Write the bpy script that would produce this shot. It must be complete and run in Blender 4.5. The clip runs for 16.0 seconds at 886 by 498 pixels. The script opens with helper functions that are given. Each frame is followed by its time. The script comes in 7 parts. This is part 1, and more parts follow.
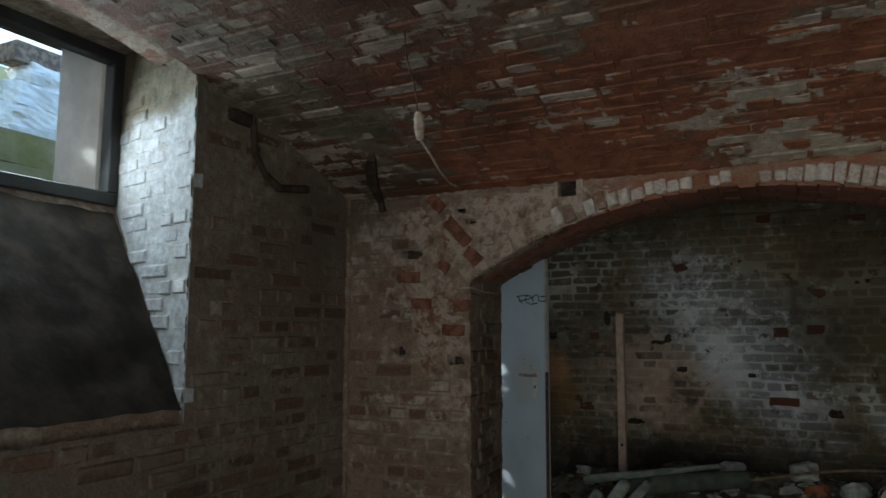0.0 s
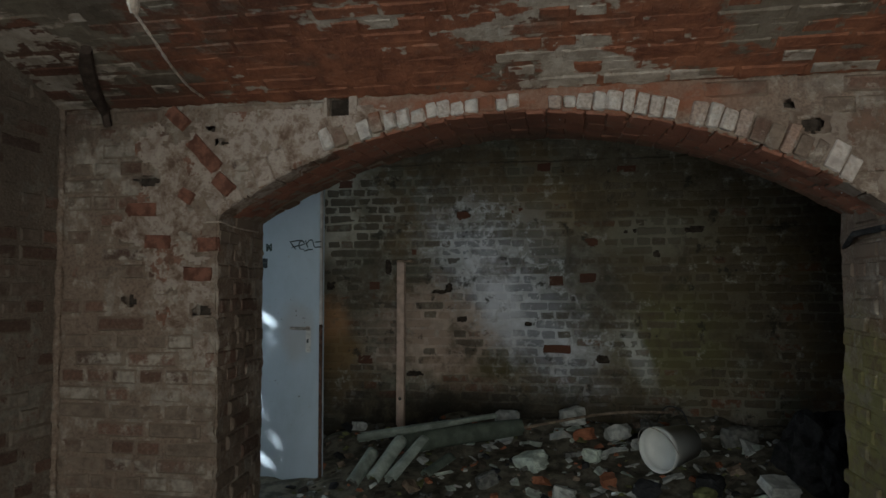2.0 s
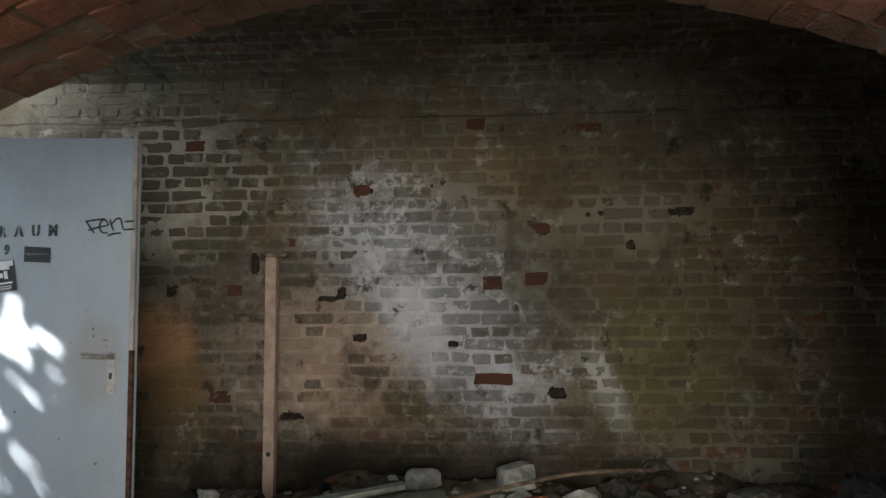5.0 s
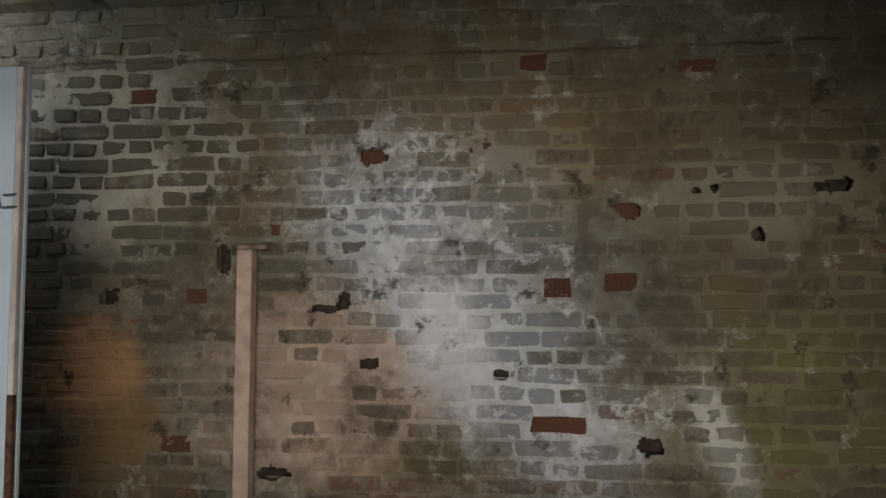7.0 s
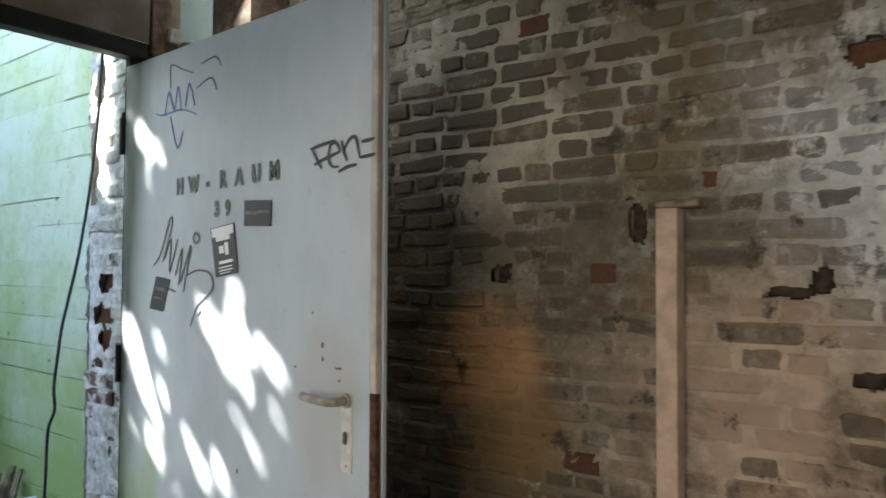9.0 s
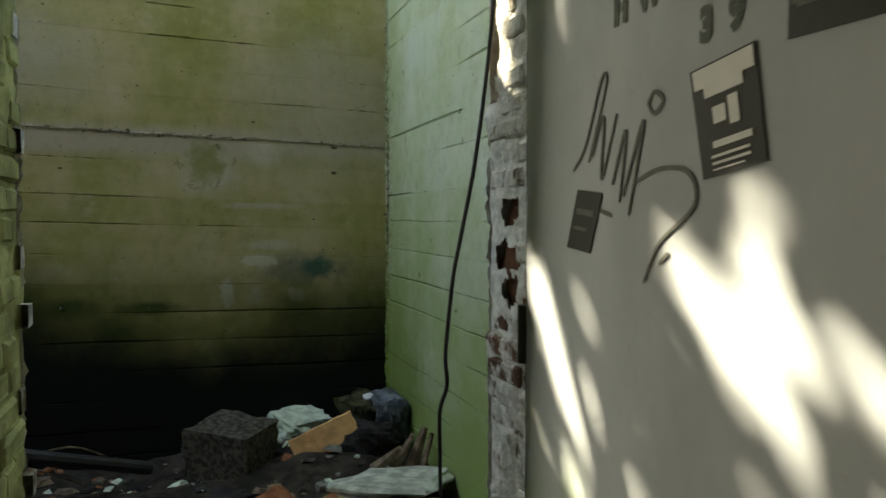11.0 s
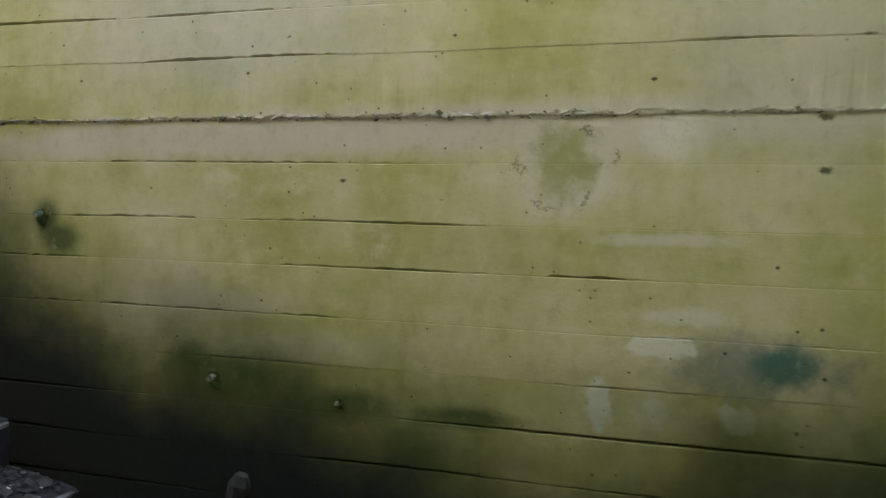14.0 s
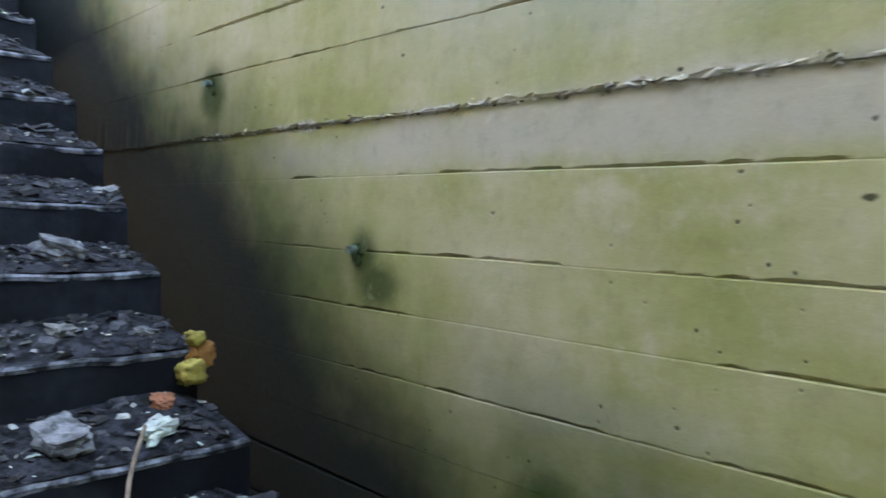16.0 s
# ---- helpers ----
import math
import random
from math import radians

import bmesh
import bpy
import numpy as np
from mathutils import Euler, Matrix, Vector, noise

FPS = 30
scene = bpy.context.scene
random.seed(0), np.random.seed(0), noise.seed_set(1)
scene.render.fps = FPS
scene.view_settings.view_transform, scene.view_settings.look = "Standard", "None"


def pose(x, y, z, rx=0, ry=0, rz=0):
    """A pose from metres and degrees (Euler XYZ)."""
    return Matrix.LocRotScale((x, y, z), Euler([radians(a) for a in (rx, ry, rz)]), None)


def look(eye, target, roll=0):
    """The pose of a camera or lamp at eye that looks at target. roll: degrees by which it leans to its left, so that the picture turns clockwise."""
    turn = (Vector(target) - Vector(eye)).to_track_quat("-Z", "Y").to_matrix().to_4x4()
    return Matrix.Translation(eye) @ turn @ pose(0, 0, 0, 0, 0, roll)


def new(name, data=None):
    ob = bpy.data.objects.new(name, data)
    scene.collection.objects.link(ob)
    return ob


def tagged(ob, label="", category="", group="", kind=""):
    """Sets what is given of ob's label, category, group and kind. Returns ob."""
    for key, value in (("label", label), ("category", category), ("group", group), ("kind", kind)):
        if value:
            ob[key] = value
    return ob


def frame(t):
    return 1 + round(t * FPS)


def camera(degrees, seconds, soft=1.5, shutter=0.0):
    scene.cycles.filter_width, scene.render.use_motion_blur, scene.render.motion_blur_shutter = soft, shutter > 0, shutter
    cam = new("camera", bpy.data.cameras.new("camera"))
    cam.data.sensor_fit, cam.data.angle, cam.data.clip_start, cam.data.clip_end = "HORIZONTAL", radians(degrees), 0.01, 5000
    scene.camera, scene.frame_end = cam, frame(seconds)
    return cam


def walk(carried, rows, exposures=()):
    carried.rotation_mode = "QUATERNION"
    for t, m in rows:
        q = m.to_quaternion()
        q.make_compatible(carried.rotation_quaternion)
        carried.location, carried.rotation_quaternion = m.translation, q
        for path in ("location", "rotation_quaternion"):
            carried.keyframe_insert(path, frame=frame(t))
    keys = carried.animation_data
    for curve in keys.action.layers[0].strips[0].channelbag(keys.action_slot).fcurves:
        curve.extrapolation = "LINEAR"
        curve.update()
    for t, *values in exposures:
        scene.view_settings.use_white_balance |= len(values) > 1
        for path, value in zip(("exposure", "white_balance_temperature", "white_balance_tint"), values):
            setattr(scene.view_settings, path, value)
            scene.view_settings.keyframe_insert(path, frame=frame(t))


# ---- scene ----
cam = camera(63.6, 16.0, soft=1.5, shutter=0.2)
EXPOSURES = [(0.0, 2.22, 5900, 1), (1.0, 2.5, 5600, 0), (2.0, 2.7, 5750, 1), (3.0, 3.0, 5950, 3), (4.5, 3.7, 6350, 9), (7.0, 4.22, 6400, 10), (7.5, 4.34, 6400, 10), (8.6, 4.88, 6500, 10), (9.5, 3.05, 7500, 5), (10.2, 2.75, 8200, 4), (12.3, 3.76, 12600, 8), (13.5, 4.3, 11800, 15), (14.5, 4.46, 9000, 13), (15.5, 4.5, 8200, 14), (16.0, 4.75, 7700, 14)]
PATH = [
    (0, (-0.049, 0.573, 1.529), (-0.942, 2.348, 1.759), 0.2),
    (0.5, (-0.04, 0.622, 1.532), (-0.748, 2.483, 1.723), 0.1),
    (1, (-0.01, 0.695, 1.514), (-0.578, 2.607, 1.663), 0.1),
    (1.5, (-0.052, 0.836, 1.487), (-0.505, 2.781, 1.602), -0.0),
    (2, (-0.111, 1.045, 1.482), (-0.457, 3.012, 1.591), -0.1),
    (2.5, (-0.138, 1.247, 1.468), (-0.397, 3.227, 1.58), -0.2),
    (3, (-0.149, 1.466, 1.469), (-0.334, 3.455, 1.585), -0.4),
    (3.5, (-0.158, 1.636, 1.476), (-0.293, 3.628, 1.595), -0.4),
    (4, (-0.206, 1.913, 1.454), (-0.307, 3.907, 1.569), -0.3),
    (4.5, (-0.198, 2.247, 1.456), (-0.319, 4.238, 1.594), -0.3),
    (6.8, (-0.332, 3.572, 1.519), (-0.495, 5.562, 1.63), -0.1),
    (7, (-0.356, 3.652, 1.529), (-0.553, 5.64, 1.64), -0.0),
    (7.5, (-0.395, 3.899, 1.514), (-0.747, 5.865, 1.618), 0.1),
    (8, (-0.456, 4.092, 1.543), (-1.091, 5.987, 1.617), -0.2),
    (8.5, (-0.513, 4.216, 1.535), (-1.481, 5.964, 1.606), 0.1),
    (9, (-0.655, 4.343, 1.499), (-1.878, 5.924, 1.567), 0.2),
    (9.5, (-0.862, 4.486, 1.505), (-2.315, 5.86, 1.497), 0.1),
    (10, (-1.043, 4.592, 1.507), (-2.664, 5.762, 1.432), 0.0),
    (10.2, (-1.141, 4.658, 1.495), (-2.817, 5.745, 1.404), 0.1),
    (12.3, (-2.399, 5.105, 1.403), (-4.395, 5.223, 1.375), -0.3),
    (12.5, (-2.504, 5.107, 1.408), (-4.502, 5.195, 1.372), -0.3),
    (13, (-2.842, 5.221, 1.443), (-4.84, 5.138, 1.395), -0.1),
    (13.5, (-3.094, 5.238, 1.478), (-5.067, 4.913, 1.45), 0.1),
    (14, (-3.331, 5.166, 1.482), (-5.264, 4.656, 1.474), 0.4),
    (14.5, (-3.548, 5.04, 1.555), (-5.439, 4.39, 1.549), 0.5),
    (15, (-3.689, 4.942, 1.584), (-5.537, 4.177, 1.579), 0.6),
    (15.5, (-3.944, 4.775, 1.59), (-5.693, 3.805, 1.565), 0.4),
    (16, (-4.179, 4.629, 1.609), (-5.606, 3.228, 1.572), 0.7),
]
walk(cam, [(t, look(eye, target, roll)) for t, eye, target, roll in PATH], EXPOSURES)


# ---- light ----
world = bpy.data.worlds.new("sky")
scene.world = world
world.use_nodes = True
wn = world.node_tree
sky = wn.nodes.new("ShaderNodeTexSky")
sky.sky_type, sky.sun_disc = "NISHITA", False
sky.sun_elevation, sky.sun_rotation = radians(38), radians(235)
wn.nodes["Background"].inputs[1].default_value = 0.15
wn.links.new(sky.outputs[0], wn.nodes["Background"].inputs[0])

SUN_WAY = Vector((1.0, 0.58, -0.88))
sun = new("sun", bpy.data.lights.new("sun", "SUN"))
sun.data.energy, sun.data.angle, sun.data.color = 5.0, radians(0.35), (1.0, 0.98, 0.95)
sun.matrix_world = Matrix.Translation((-12, -8, 14)) @ SUN_WAY.to_track_quat("-Z", "Y").to_matrix().to_4x4()


def sky_lamp(name, eye, target, sx, sy, power, color=(0.86, 0.93, 1.0)):
    """Daylight that comes in through an opening."""
    lamp = new(name, bpy.data.lights.new(name, "AREA"))
    lamp.data.shape, lamp.data.size, lamp.data.size_y = "RECTANGLE", sx, sy
    lamp.data.energy, lamp.data.color = power, color
    lamp.matrix_world = look(eye, target)
    return lamp


# the door's opening and the gap over it, the window of the first room, and an assumed doorway, unseen, for a fill lamp
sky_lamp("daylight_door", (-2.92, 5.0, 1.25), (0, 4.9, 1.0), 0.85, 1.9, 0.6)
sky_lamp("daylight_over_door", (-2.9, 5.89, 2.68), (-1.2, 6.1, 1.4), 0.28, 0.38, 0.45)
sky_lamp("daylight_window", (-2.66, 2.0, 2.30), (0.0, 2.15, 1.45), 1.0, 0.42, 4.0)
# fill lamp added to brighten both rooms; no source is known there
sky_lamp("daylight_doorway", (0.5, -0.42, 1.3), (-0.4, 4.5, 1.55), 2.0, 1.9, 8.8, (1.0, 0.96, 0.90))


# ---- materials ----
class Mat:
    """A node material: small helpers that make a socket each."""

    def __init__(self, name):
        self.m = bpy.data.materials.new(name)
        self.m.use_nodes = True
        self.t = self.m.node_tree
        self.bsdf = self.t.nodes["Principled BSDF"]
        self.geo = self.t.nodes.new("ShaderNodeNewGeometry")
        self.pos = self.geo.outputs["Position"]

    def node(self, kind, **values):
        n = self.t.nodes.new(kind)
        for k, v in values.items():
            n.inputs[k.replace("_", " ")].default_value = v
        return n

    def link(self, a, b):
        self.t.links.new(a, b)

    def put(self, socket, v):
        if isinstance(v, (int, float)):
            socket.default_value = v
        elif isinstance(v, tuple):
            socket.default_value = (*v, 1.0)[: len(socket.default_value)]
        else:
            self.link(v, socket)

    def noise(self, scale, detail=3.0, rough=0.55, stretch=(1, 1, 1), shift=(0, 0, 0), distort=0.0):
        m = self.t.nodes.new("ShaderNodeMapping")
        m.inputs["Scale"].default_value, m.inputs["Location"].default_value = stretch, shift
        self.link(self.pos, m.inputs["Vector"])
        n = self.node("ShaderNodeTexNoise", Scale=scale, Detail=detail, Roughness=rough, Distortion=distort)
        self.link(m.outputs[0], n.inputs["Vector"])
        return n.outputs[0]

    def cells(self, scale, stretch=(1, 1, 1), shift=(0, 0, 0)):
        """Distance to the middle of scattered cells, and a number for each cell."""
        m = self.t.nodes.new("ShaderNodeMapping")
        m.inputs["Scale"].default_value, m.inputs["Location"].default_value = stretch, shift
        self.link(self.pos, m.inputs["Vector"])
        n = self.node("ShaderNodeTexVoronoi", Scale=scale)
        self.link(m.outputs[0], n.inputs["Vector"])
        return n.outputs["Distance"], n.outputs["Color"]

    def ramp(self, value, lo, hi, a=0.0, b=1.0):
        n = self.node("ShaderNodeMapRange")
        n.interpolation_type = "SMOOTHSTEP"
        for k, v in (("From Min", lo), ("From Max", hi), ("To Min", a), ("To Max", b)):
            n.inputs[k].default_value = v
        self.put(n.inputs["Value"], value)
        return n.outputs[0]

    def math(self, op, a, b=0.0, c=0.0):
        n = self.t.nodes.new("ShaderNodeMath")
        n.operation = op
        for s, v in zip(n.inputs, (a, b, c)):
            self.put(s, v)
        return n.outputs[0]

    def mix(self, f, a, b, kind="MIX"):
        n = self.t.nodes.new("ShaderNodeMix")
        n.data_type, n.blend_type = "RGBA", kind
        self.put(n.inputs["Factor"], f)
        self.put(n.inputs[6], a)
        self.put(n.inputs[7], b)
        return n.outputs[2]

    def colors(self, value, *stops):
        n = self.t.nodes.new("ShaderNodeValToRGB")
        e = n.color_ramp.elements
        while len(e) < len(stops):
            e.new(0.5)
        for el, (p, c) in zip(e, stops):
            el.position, el.color = p, (*c, 1.0)
        self.put(n.inputs[0], value)
        return n.outputs[0]

    def axis(self, k):
        n = self.t.nodes.new("ShaderNodeSeparateXYZ")
        self.link(self.pos, n.inputs[0])
        return n.outputs["XYZ".index(k)]

    def chance(self):
        """A number of its own for each piece, joined or single."""
        info = self.t.nodes.new("ShaderNodeObjectInfo")
        return self.math("FRACT", self.math("ADD", info.outputs["Random"], self.geo.outputs["Random Per Island"]))

    def finish(self, color, rough=0.85, bump=None, strength=0.4, dist=0.01, metal=0.0, sheen=0.15):
        self.put(self.bsdf.inputs["Base Color"], color)
        self.put(self.bsdf.inputs["Roughness"], rough)
        self.bsdf.inputs["Metallic"].default_value = metal
        self.bsdf.inputs["Specular IOR Level"].default_value = sheen
        if bump is not None:
            b = self.node("ShaderNodeBump", Strength=strength, Distance=dist)
            self.link(bump, b.inputs["Height"])
            self.link(b.outputs[0], self.bsdf.inputs["Normal"])
        return self.m


def plain(name, color, rough=0.6, metal=0.0, vary=0.25, scale=9.0, bump=0.2):
    """A simple surface with stains at two scales."""
    k = Mat(name)
    a, b = k.noise(scale, 4), k.noise(scale * 7, 3)
    dark = tuple(c * (1 - vary) for c in color)
    lite = tuple(min(1.0, c * (1 + vary)) for c in color)
    c = k.mix(k.ramp(a, 0.35, 0.65), dark, lite)
    c = k.mix(k.ramp(b, 0.3, 0.75, 0.0, 0.35), c, dark)
    return k.finish(c, k.ramp(a, 0.2, 0.8, rough - 0.08, min(1.0, rough + 0.08)), b, bump, 0.006, metal, 0.5 if rough < 0.7 else 0.12)


def masonry(name, brick_stops, lime, lime_lo, lime_hi, dirt, dirt_amount, mortar=None, salt=None, own=0.10, edge_color=None, coarse=0.38, cover=None):
    """Old brickwork: each brick its own tone, with lime wash left in patches and damp dirt over both. cover: colour and share of the bricks smothered in mortar."""
    k = Mat(name)
    tone = k.chance()
    base = k.colors(tone, *brick_stops) if mortar is None else mortar
    fine, mid, big = k.noise(95, 4), k.noise(17, 6, 0.68, distort=0.12), k.noise(2.1, 4, 0.6)
    base = k.mix(k.ramp(fine, 0.35, 0.7, 0.0, 0.45), base, (0.06, 0.04, 0.03))
    if cover and mortar is None:
        other = k.math("FRACT", k.math("MULTIPLY", tone, 7.31))
        smother = k.math("ADD", other, k.math("MULTIPLY", k.math("SUBTRACT", k.noise(3.4, 4, 0.6, shift=(6, 3, 2)), 0.5), 2.2))
        smother = k.math("ADD", smother, k.math("MULTIPLY", k.math("SUBTRACT", mid, 0.5), 0.7))
        grey = k.mix(k.ramp(k.noise(23, 5, 0.7, shift=(1, 2, 3)), 0.35, 0.65), tuple(v * 0.7 for v in cover[0]), tuple(v * 1.2 for v in cover[0]))
        base = k.mix(k.ramp(smother, cover[1] - 0.16, cover[1] + 0.16, 0.88, 0.0), base, grey)
    patch = k.math("ADD", k.math("MULTIPLY", mid, 1.0 - coarse), k.math("MULTIPLY", big, coarse))
    patch = k.math("ADD", patch, k.math("MULTIPLY", k.math("SUBTRACT", tone, 0.5), own if mortar is None else 0.0))
    limed = k.ramp(patch, lime_lo, lime_hi)
    limed_color = k.mix(k.ramp(k.noise(30, 4), 0.3, 0.7), lime, tuple(v * 0.6 for v in lime))
    c = k.mix(limed, base, limed_color)
    if mortar is None and edge_color:
        gen = k.t.nodes.new("ShaderNodeTexCoord").outputs["Generated"]
        xyz = k.t.nodes.new("ShaderNodeSeparateXYZ")
        k.link(gen, xyz.inputs[0])
        near = lambda o: k.math("MINIMUM", o, k.math("SUBTRACT", 1.0, o))
        rim = k.math("MINIMUM", k.math("MULTIPLY", near(xyz.outputs[0]), 2.6), near(xyz.outputs[2]))
        rim = k.math("ADD", rim, k.math("MULTIPLY", k.math("SUBTRACT", k.noise(34, 5, 0.7), 0.5), 0.42))
        c = k.mix(k.ramp(rim, 0.05, 0.24, 0.9, 0.0), c, edge_color)
        c = k.mix(k.ramp(k.noise(42, 6, 0.75, shift=(4, 4, 4)), 0.50, 0.66, 0.0, 0.5), c, edge_color)
    if salt is not None:
        c = salt(k, c, mid, fine, mortar is None)
    c = k.mix(k.ramp(k.noise(1.0, 5, 0.65, shift=(9, 2, 4)), 0.38, 0.72, 0.0, dirt_amount), c, dirt)
    rough = k.ramp(fine, 0.2, 0.8, 0.72, 0.96)
    return k.finish(c, rough, k.math("ADD", fine, k.math("MULTIPLY", mid, 1.6)), 0.55, 0.008)


def around(k, cx, cz, rx, rz, turn, lo=0.45, hi=1.15, along="X", ragged=0.9, grain=5):
    """1 inside a tilted oval on a wall, fading out with a ragged edge."""
    x = k.math("SUBTRACT", k.axis(along), cx)
    z = k.math("SUBTRACT", k.axis("Z"), cz)
    c, s = math.cos(turn), math.sin(turn)
    u = k.math("DIVIDE", k.math("ADD", k.math("MULTIPLY", x, c), k.math("MULTIPLY", z, s)), rx)
    v = k.math("DIVIDE", k.math("SUBTRACT", k.math("MULTIPLY", z, c), k.math("MULTIPLY", x, s)), rz)
    d = k.math("SQRT", k.math("ADD", k.math("MULTIPLY", u, u), k.math("MULTIPLY", v, v)))
    d = k.math("ADD", d, k.math("MULTIPLY", k.math("SUBTRACT", k.noise(grain, 6, 0.7), 0.5), ragged))
    return k.ramp(d, lo, hi, 1.0, 0.0)


def salts(k, c, mid, fine, brick=True):
    """The rear wall's coats: brown dust, grey wash, pink plaster, rust water, algae and white salts. They hide most bricks and leave some bare."""
    other = k.math("FRACT", k.math("MULTIPLY", k.chance(), 5.17))
    bare = k.math("ADD", other, k.math("MULTIPLY", k.math("SUBTRACT", mid, 0.5), 0.8))

    def coat(c, mask, on_brick, on_mortar, amount, share=0.72):
        """A coat of two tones: bricks past the share stay nearly bare."""
        if brick:
            mask = k.math("MULTIPLY", mask, k.ramp(bare, share - 0.12, share + 0.12, amount, amount * 0.22))
            return k.mix(mask, c, on_brick)
        return k.mix(k.math("MULTIPLY", mask, k.ramp(mid, 0.34, 0.60, amount * 0.7, amount)), c, on_mortar)
    at = lambda *a, **b: around(k, *a, **b)
    dust = k.noise(2.0, 5, 0.62, shift=(2, 5, 8))
    c = coat(c, k.ramp(dust, 0.47, 0.56), (0.155, 0.112, 0.06), (0.175, 0.13, 0.074), 0.85, 0.8)
    c = coat(c, k.ramp(k.noise(2.6, 5, 0.62, shift=(7, 5, 1)), 0.50, 0.60), (0.135, 0.13, 0.096), (0.22, 0.21, 0.165), 0.8, 0.7)
    # darker olive-brown over the right half of the wall
    c = coat(c, at(0.55, 1.55, 1.0, 1.1, 0.0, 0.4, 1.2), (0.125, 0.10, 0.054), (0.16, 0.13, 0.078), 0.85, 0.75)
    c = coat(c, at(-0.35, 2.0, 0.85, 0.30, 0.06, 0.4, 1.2), (0.19, 0.138, 0.074), (0.245, 0.19, 0.115), 0.8, 0.78)
    c = coat(c, at(0.6, 1.1, 0.5, 0.4, 0.0, 0.3, 1.2), (0.15, 0.14, 0.06), (0.20, 0.185, 0.09), 0.8)
    c = coat(c, at(0.48, 1.86, 0.42, 0.17, 0.0, 0.3, 1.3), (0.22, 0.20, 0.15), (0.37, 0.345, 0.27), 0.75)
    c = coat(c, at(-0.45, 1.55, 0.95, 0.55, -0.7, 0.35, 1.2), (0.215, 0.215, 0.20), (0.35, 0.35, 0.33), 0.85, 0.8)
    c = coat(c, at(-1.0, 1.16, 0.62, 0.42, 0.0, 0.3, 1.25, ragged=1.5, grain=7), (0.48, 0.355, 0.275), (0.60, 0.46, 0.37), 0.94, 0.72)
    c = coat(c, at(-0.62, 0.93, 0.24, 0.12, 0.2, 0.4, 1.2), (0.10, 0.085, 0.035), (0.12, 0.10, 0.05), 0.9, 0.9)
    c = coat(c, at(-1.97, 1.23, 0.27, 0.23, 0.2, 0.45, 1.1), (0.46, 0.25, 0.12), (0.50, 0.28, 0.14), 0.98, 0.95)
    c = coat(c, at(-1.86, 0.98, 0.27, 0.16, 0.3, 0.4, 1.2), (0.24, 0.15, 0.065), (0.28, 0.18, 0.08), 0.9, 0.85)
    c = coat(c, at(-2.0, 1.62, 0.3, 0.13, 0.0, 0.4, 1.1), (0.09, 0.08, 0.062), (0.17, 0.15, 0.115), 0.8, 0.8)
    c = coat(c, at(-1.9, 2.05, 0.62, 0.42, 0.0, 0.55, 1.1), (0.115, 0.10, 0.076), (0.46, 0.42, 0.345), 0.92, 0.85)
    crust = k.noise(7.5, 7, 0.74, shift=(1, 1, 5))
    c = k.mix(k.ramp(crust, 0.57, 0.64, 0.0, 0.35 if brick else 0.75), c, (0.44, 0.42, 0.37))
    c = coat(c, at(-0.50, 1.40, 1.0, 0.33, -0.85, 0.3, 1.2, grain=9, ragged=1.3), (0.33, 0.34, 0.37), (0.72, 0.74, 0.78), 0.9, 0.85)
    c = coat(c, at(-0.60, 1.36, 0.44, 0.17, -1.30, 0.3, 1.15, grain=11, ragged=1.4), (0.80, 0.81, 0.86), (0.92, 0.93, 0.97), 0.9, 0.9)
    c = coat(c, at(0.36, 1.0, 0.30, 0.10, -1.2, 0.3, 1.2, grain=11, ragged=1.5), (0.33, 0.33, 0.31), (0.62, 0.61, 0.57), 0.8, 0.85)
    bloom = k.math("MULTIPLY", at(-0.45, 1.45, 0.95, 0.50, -0.85, 0.5, 1.2), k.ramp(k.noise(10, 8, 0.78, shift=(8, 2, 2), distort=0.4), 0.54, 0.61))
    c = k.mix(k.math("MULTIPLY", bloom, 0.75), c, (0.74, 0.75, 0.78))
    z = k.math("ADD", k.axis("Z"), k.math("MULTIPLY", k.math("SUBTRACT", k.noise(2.5, 5, 0.7, shift=(5, 5, 5)), 0.5), 0.07))
    crack = k.math("MULTIPLY", k.ramp(k.math("ABSOLUTE", k.math("SUBTRACT", z, 2.405)), 0.003, 0.009, 1.0, 0.0), k.ramp(k.noise(3, 3, shift=(1, 7, 7)), 0.40, 0.5))
    c = k.mix(k.math("MULTIPLY", crack, 0.6), c, (0.03, 0.026, 0.02))
    # a ragged darker band along the wall's foot
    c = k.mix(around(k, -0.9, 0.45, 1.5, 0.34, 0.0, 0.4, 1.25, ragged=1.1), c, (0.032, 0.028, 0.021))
    # brown grime that runs over bricks and joints alike
    grime = k.noise(1.7, 7, 0.68, shift=(6, 2, 9), distort=0.3)
    c = k.mix(k.ramp(grime, 0.50, 0.60, 0.0, 0.62), c, k.colors(k.noise(9, 6, 0.72, shift=(2, 2, 7)), (0.38, (0.06, 0.05, 0.034)), (0.62, (0.15, 0.122, 0.08))))
    # black mould in ragged blots
    mould = k.noise(5.5, 6, 0.72, shift=(3, 9, 2))
    return k.mix(k.ramp(mould, 0.575, 0.66, 0.0, 0.85), c, (0.045, 0.04, 0.03))


def olive_head(k, c, mid, fine, brick=True):
    """The window reveal turns dark olive, with a ragged edge, towards its head."""
    z = k.math("ADD", k.axis("Z"), k.math("MULTIPLY", k.math("SUBTRACT", k.noise(3.5, 5, 0.65), 0.5), 0.28))
    return k.mix(k.ramp(z, 2.36, 2.45, 0.0, 0.97), c, k.colors(k.noise(14, 5, 0.7), (0.38, (0.04, 0.034, 0.02)), (0.62, (0.10, 0.088, 0.056))))


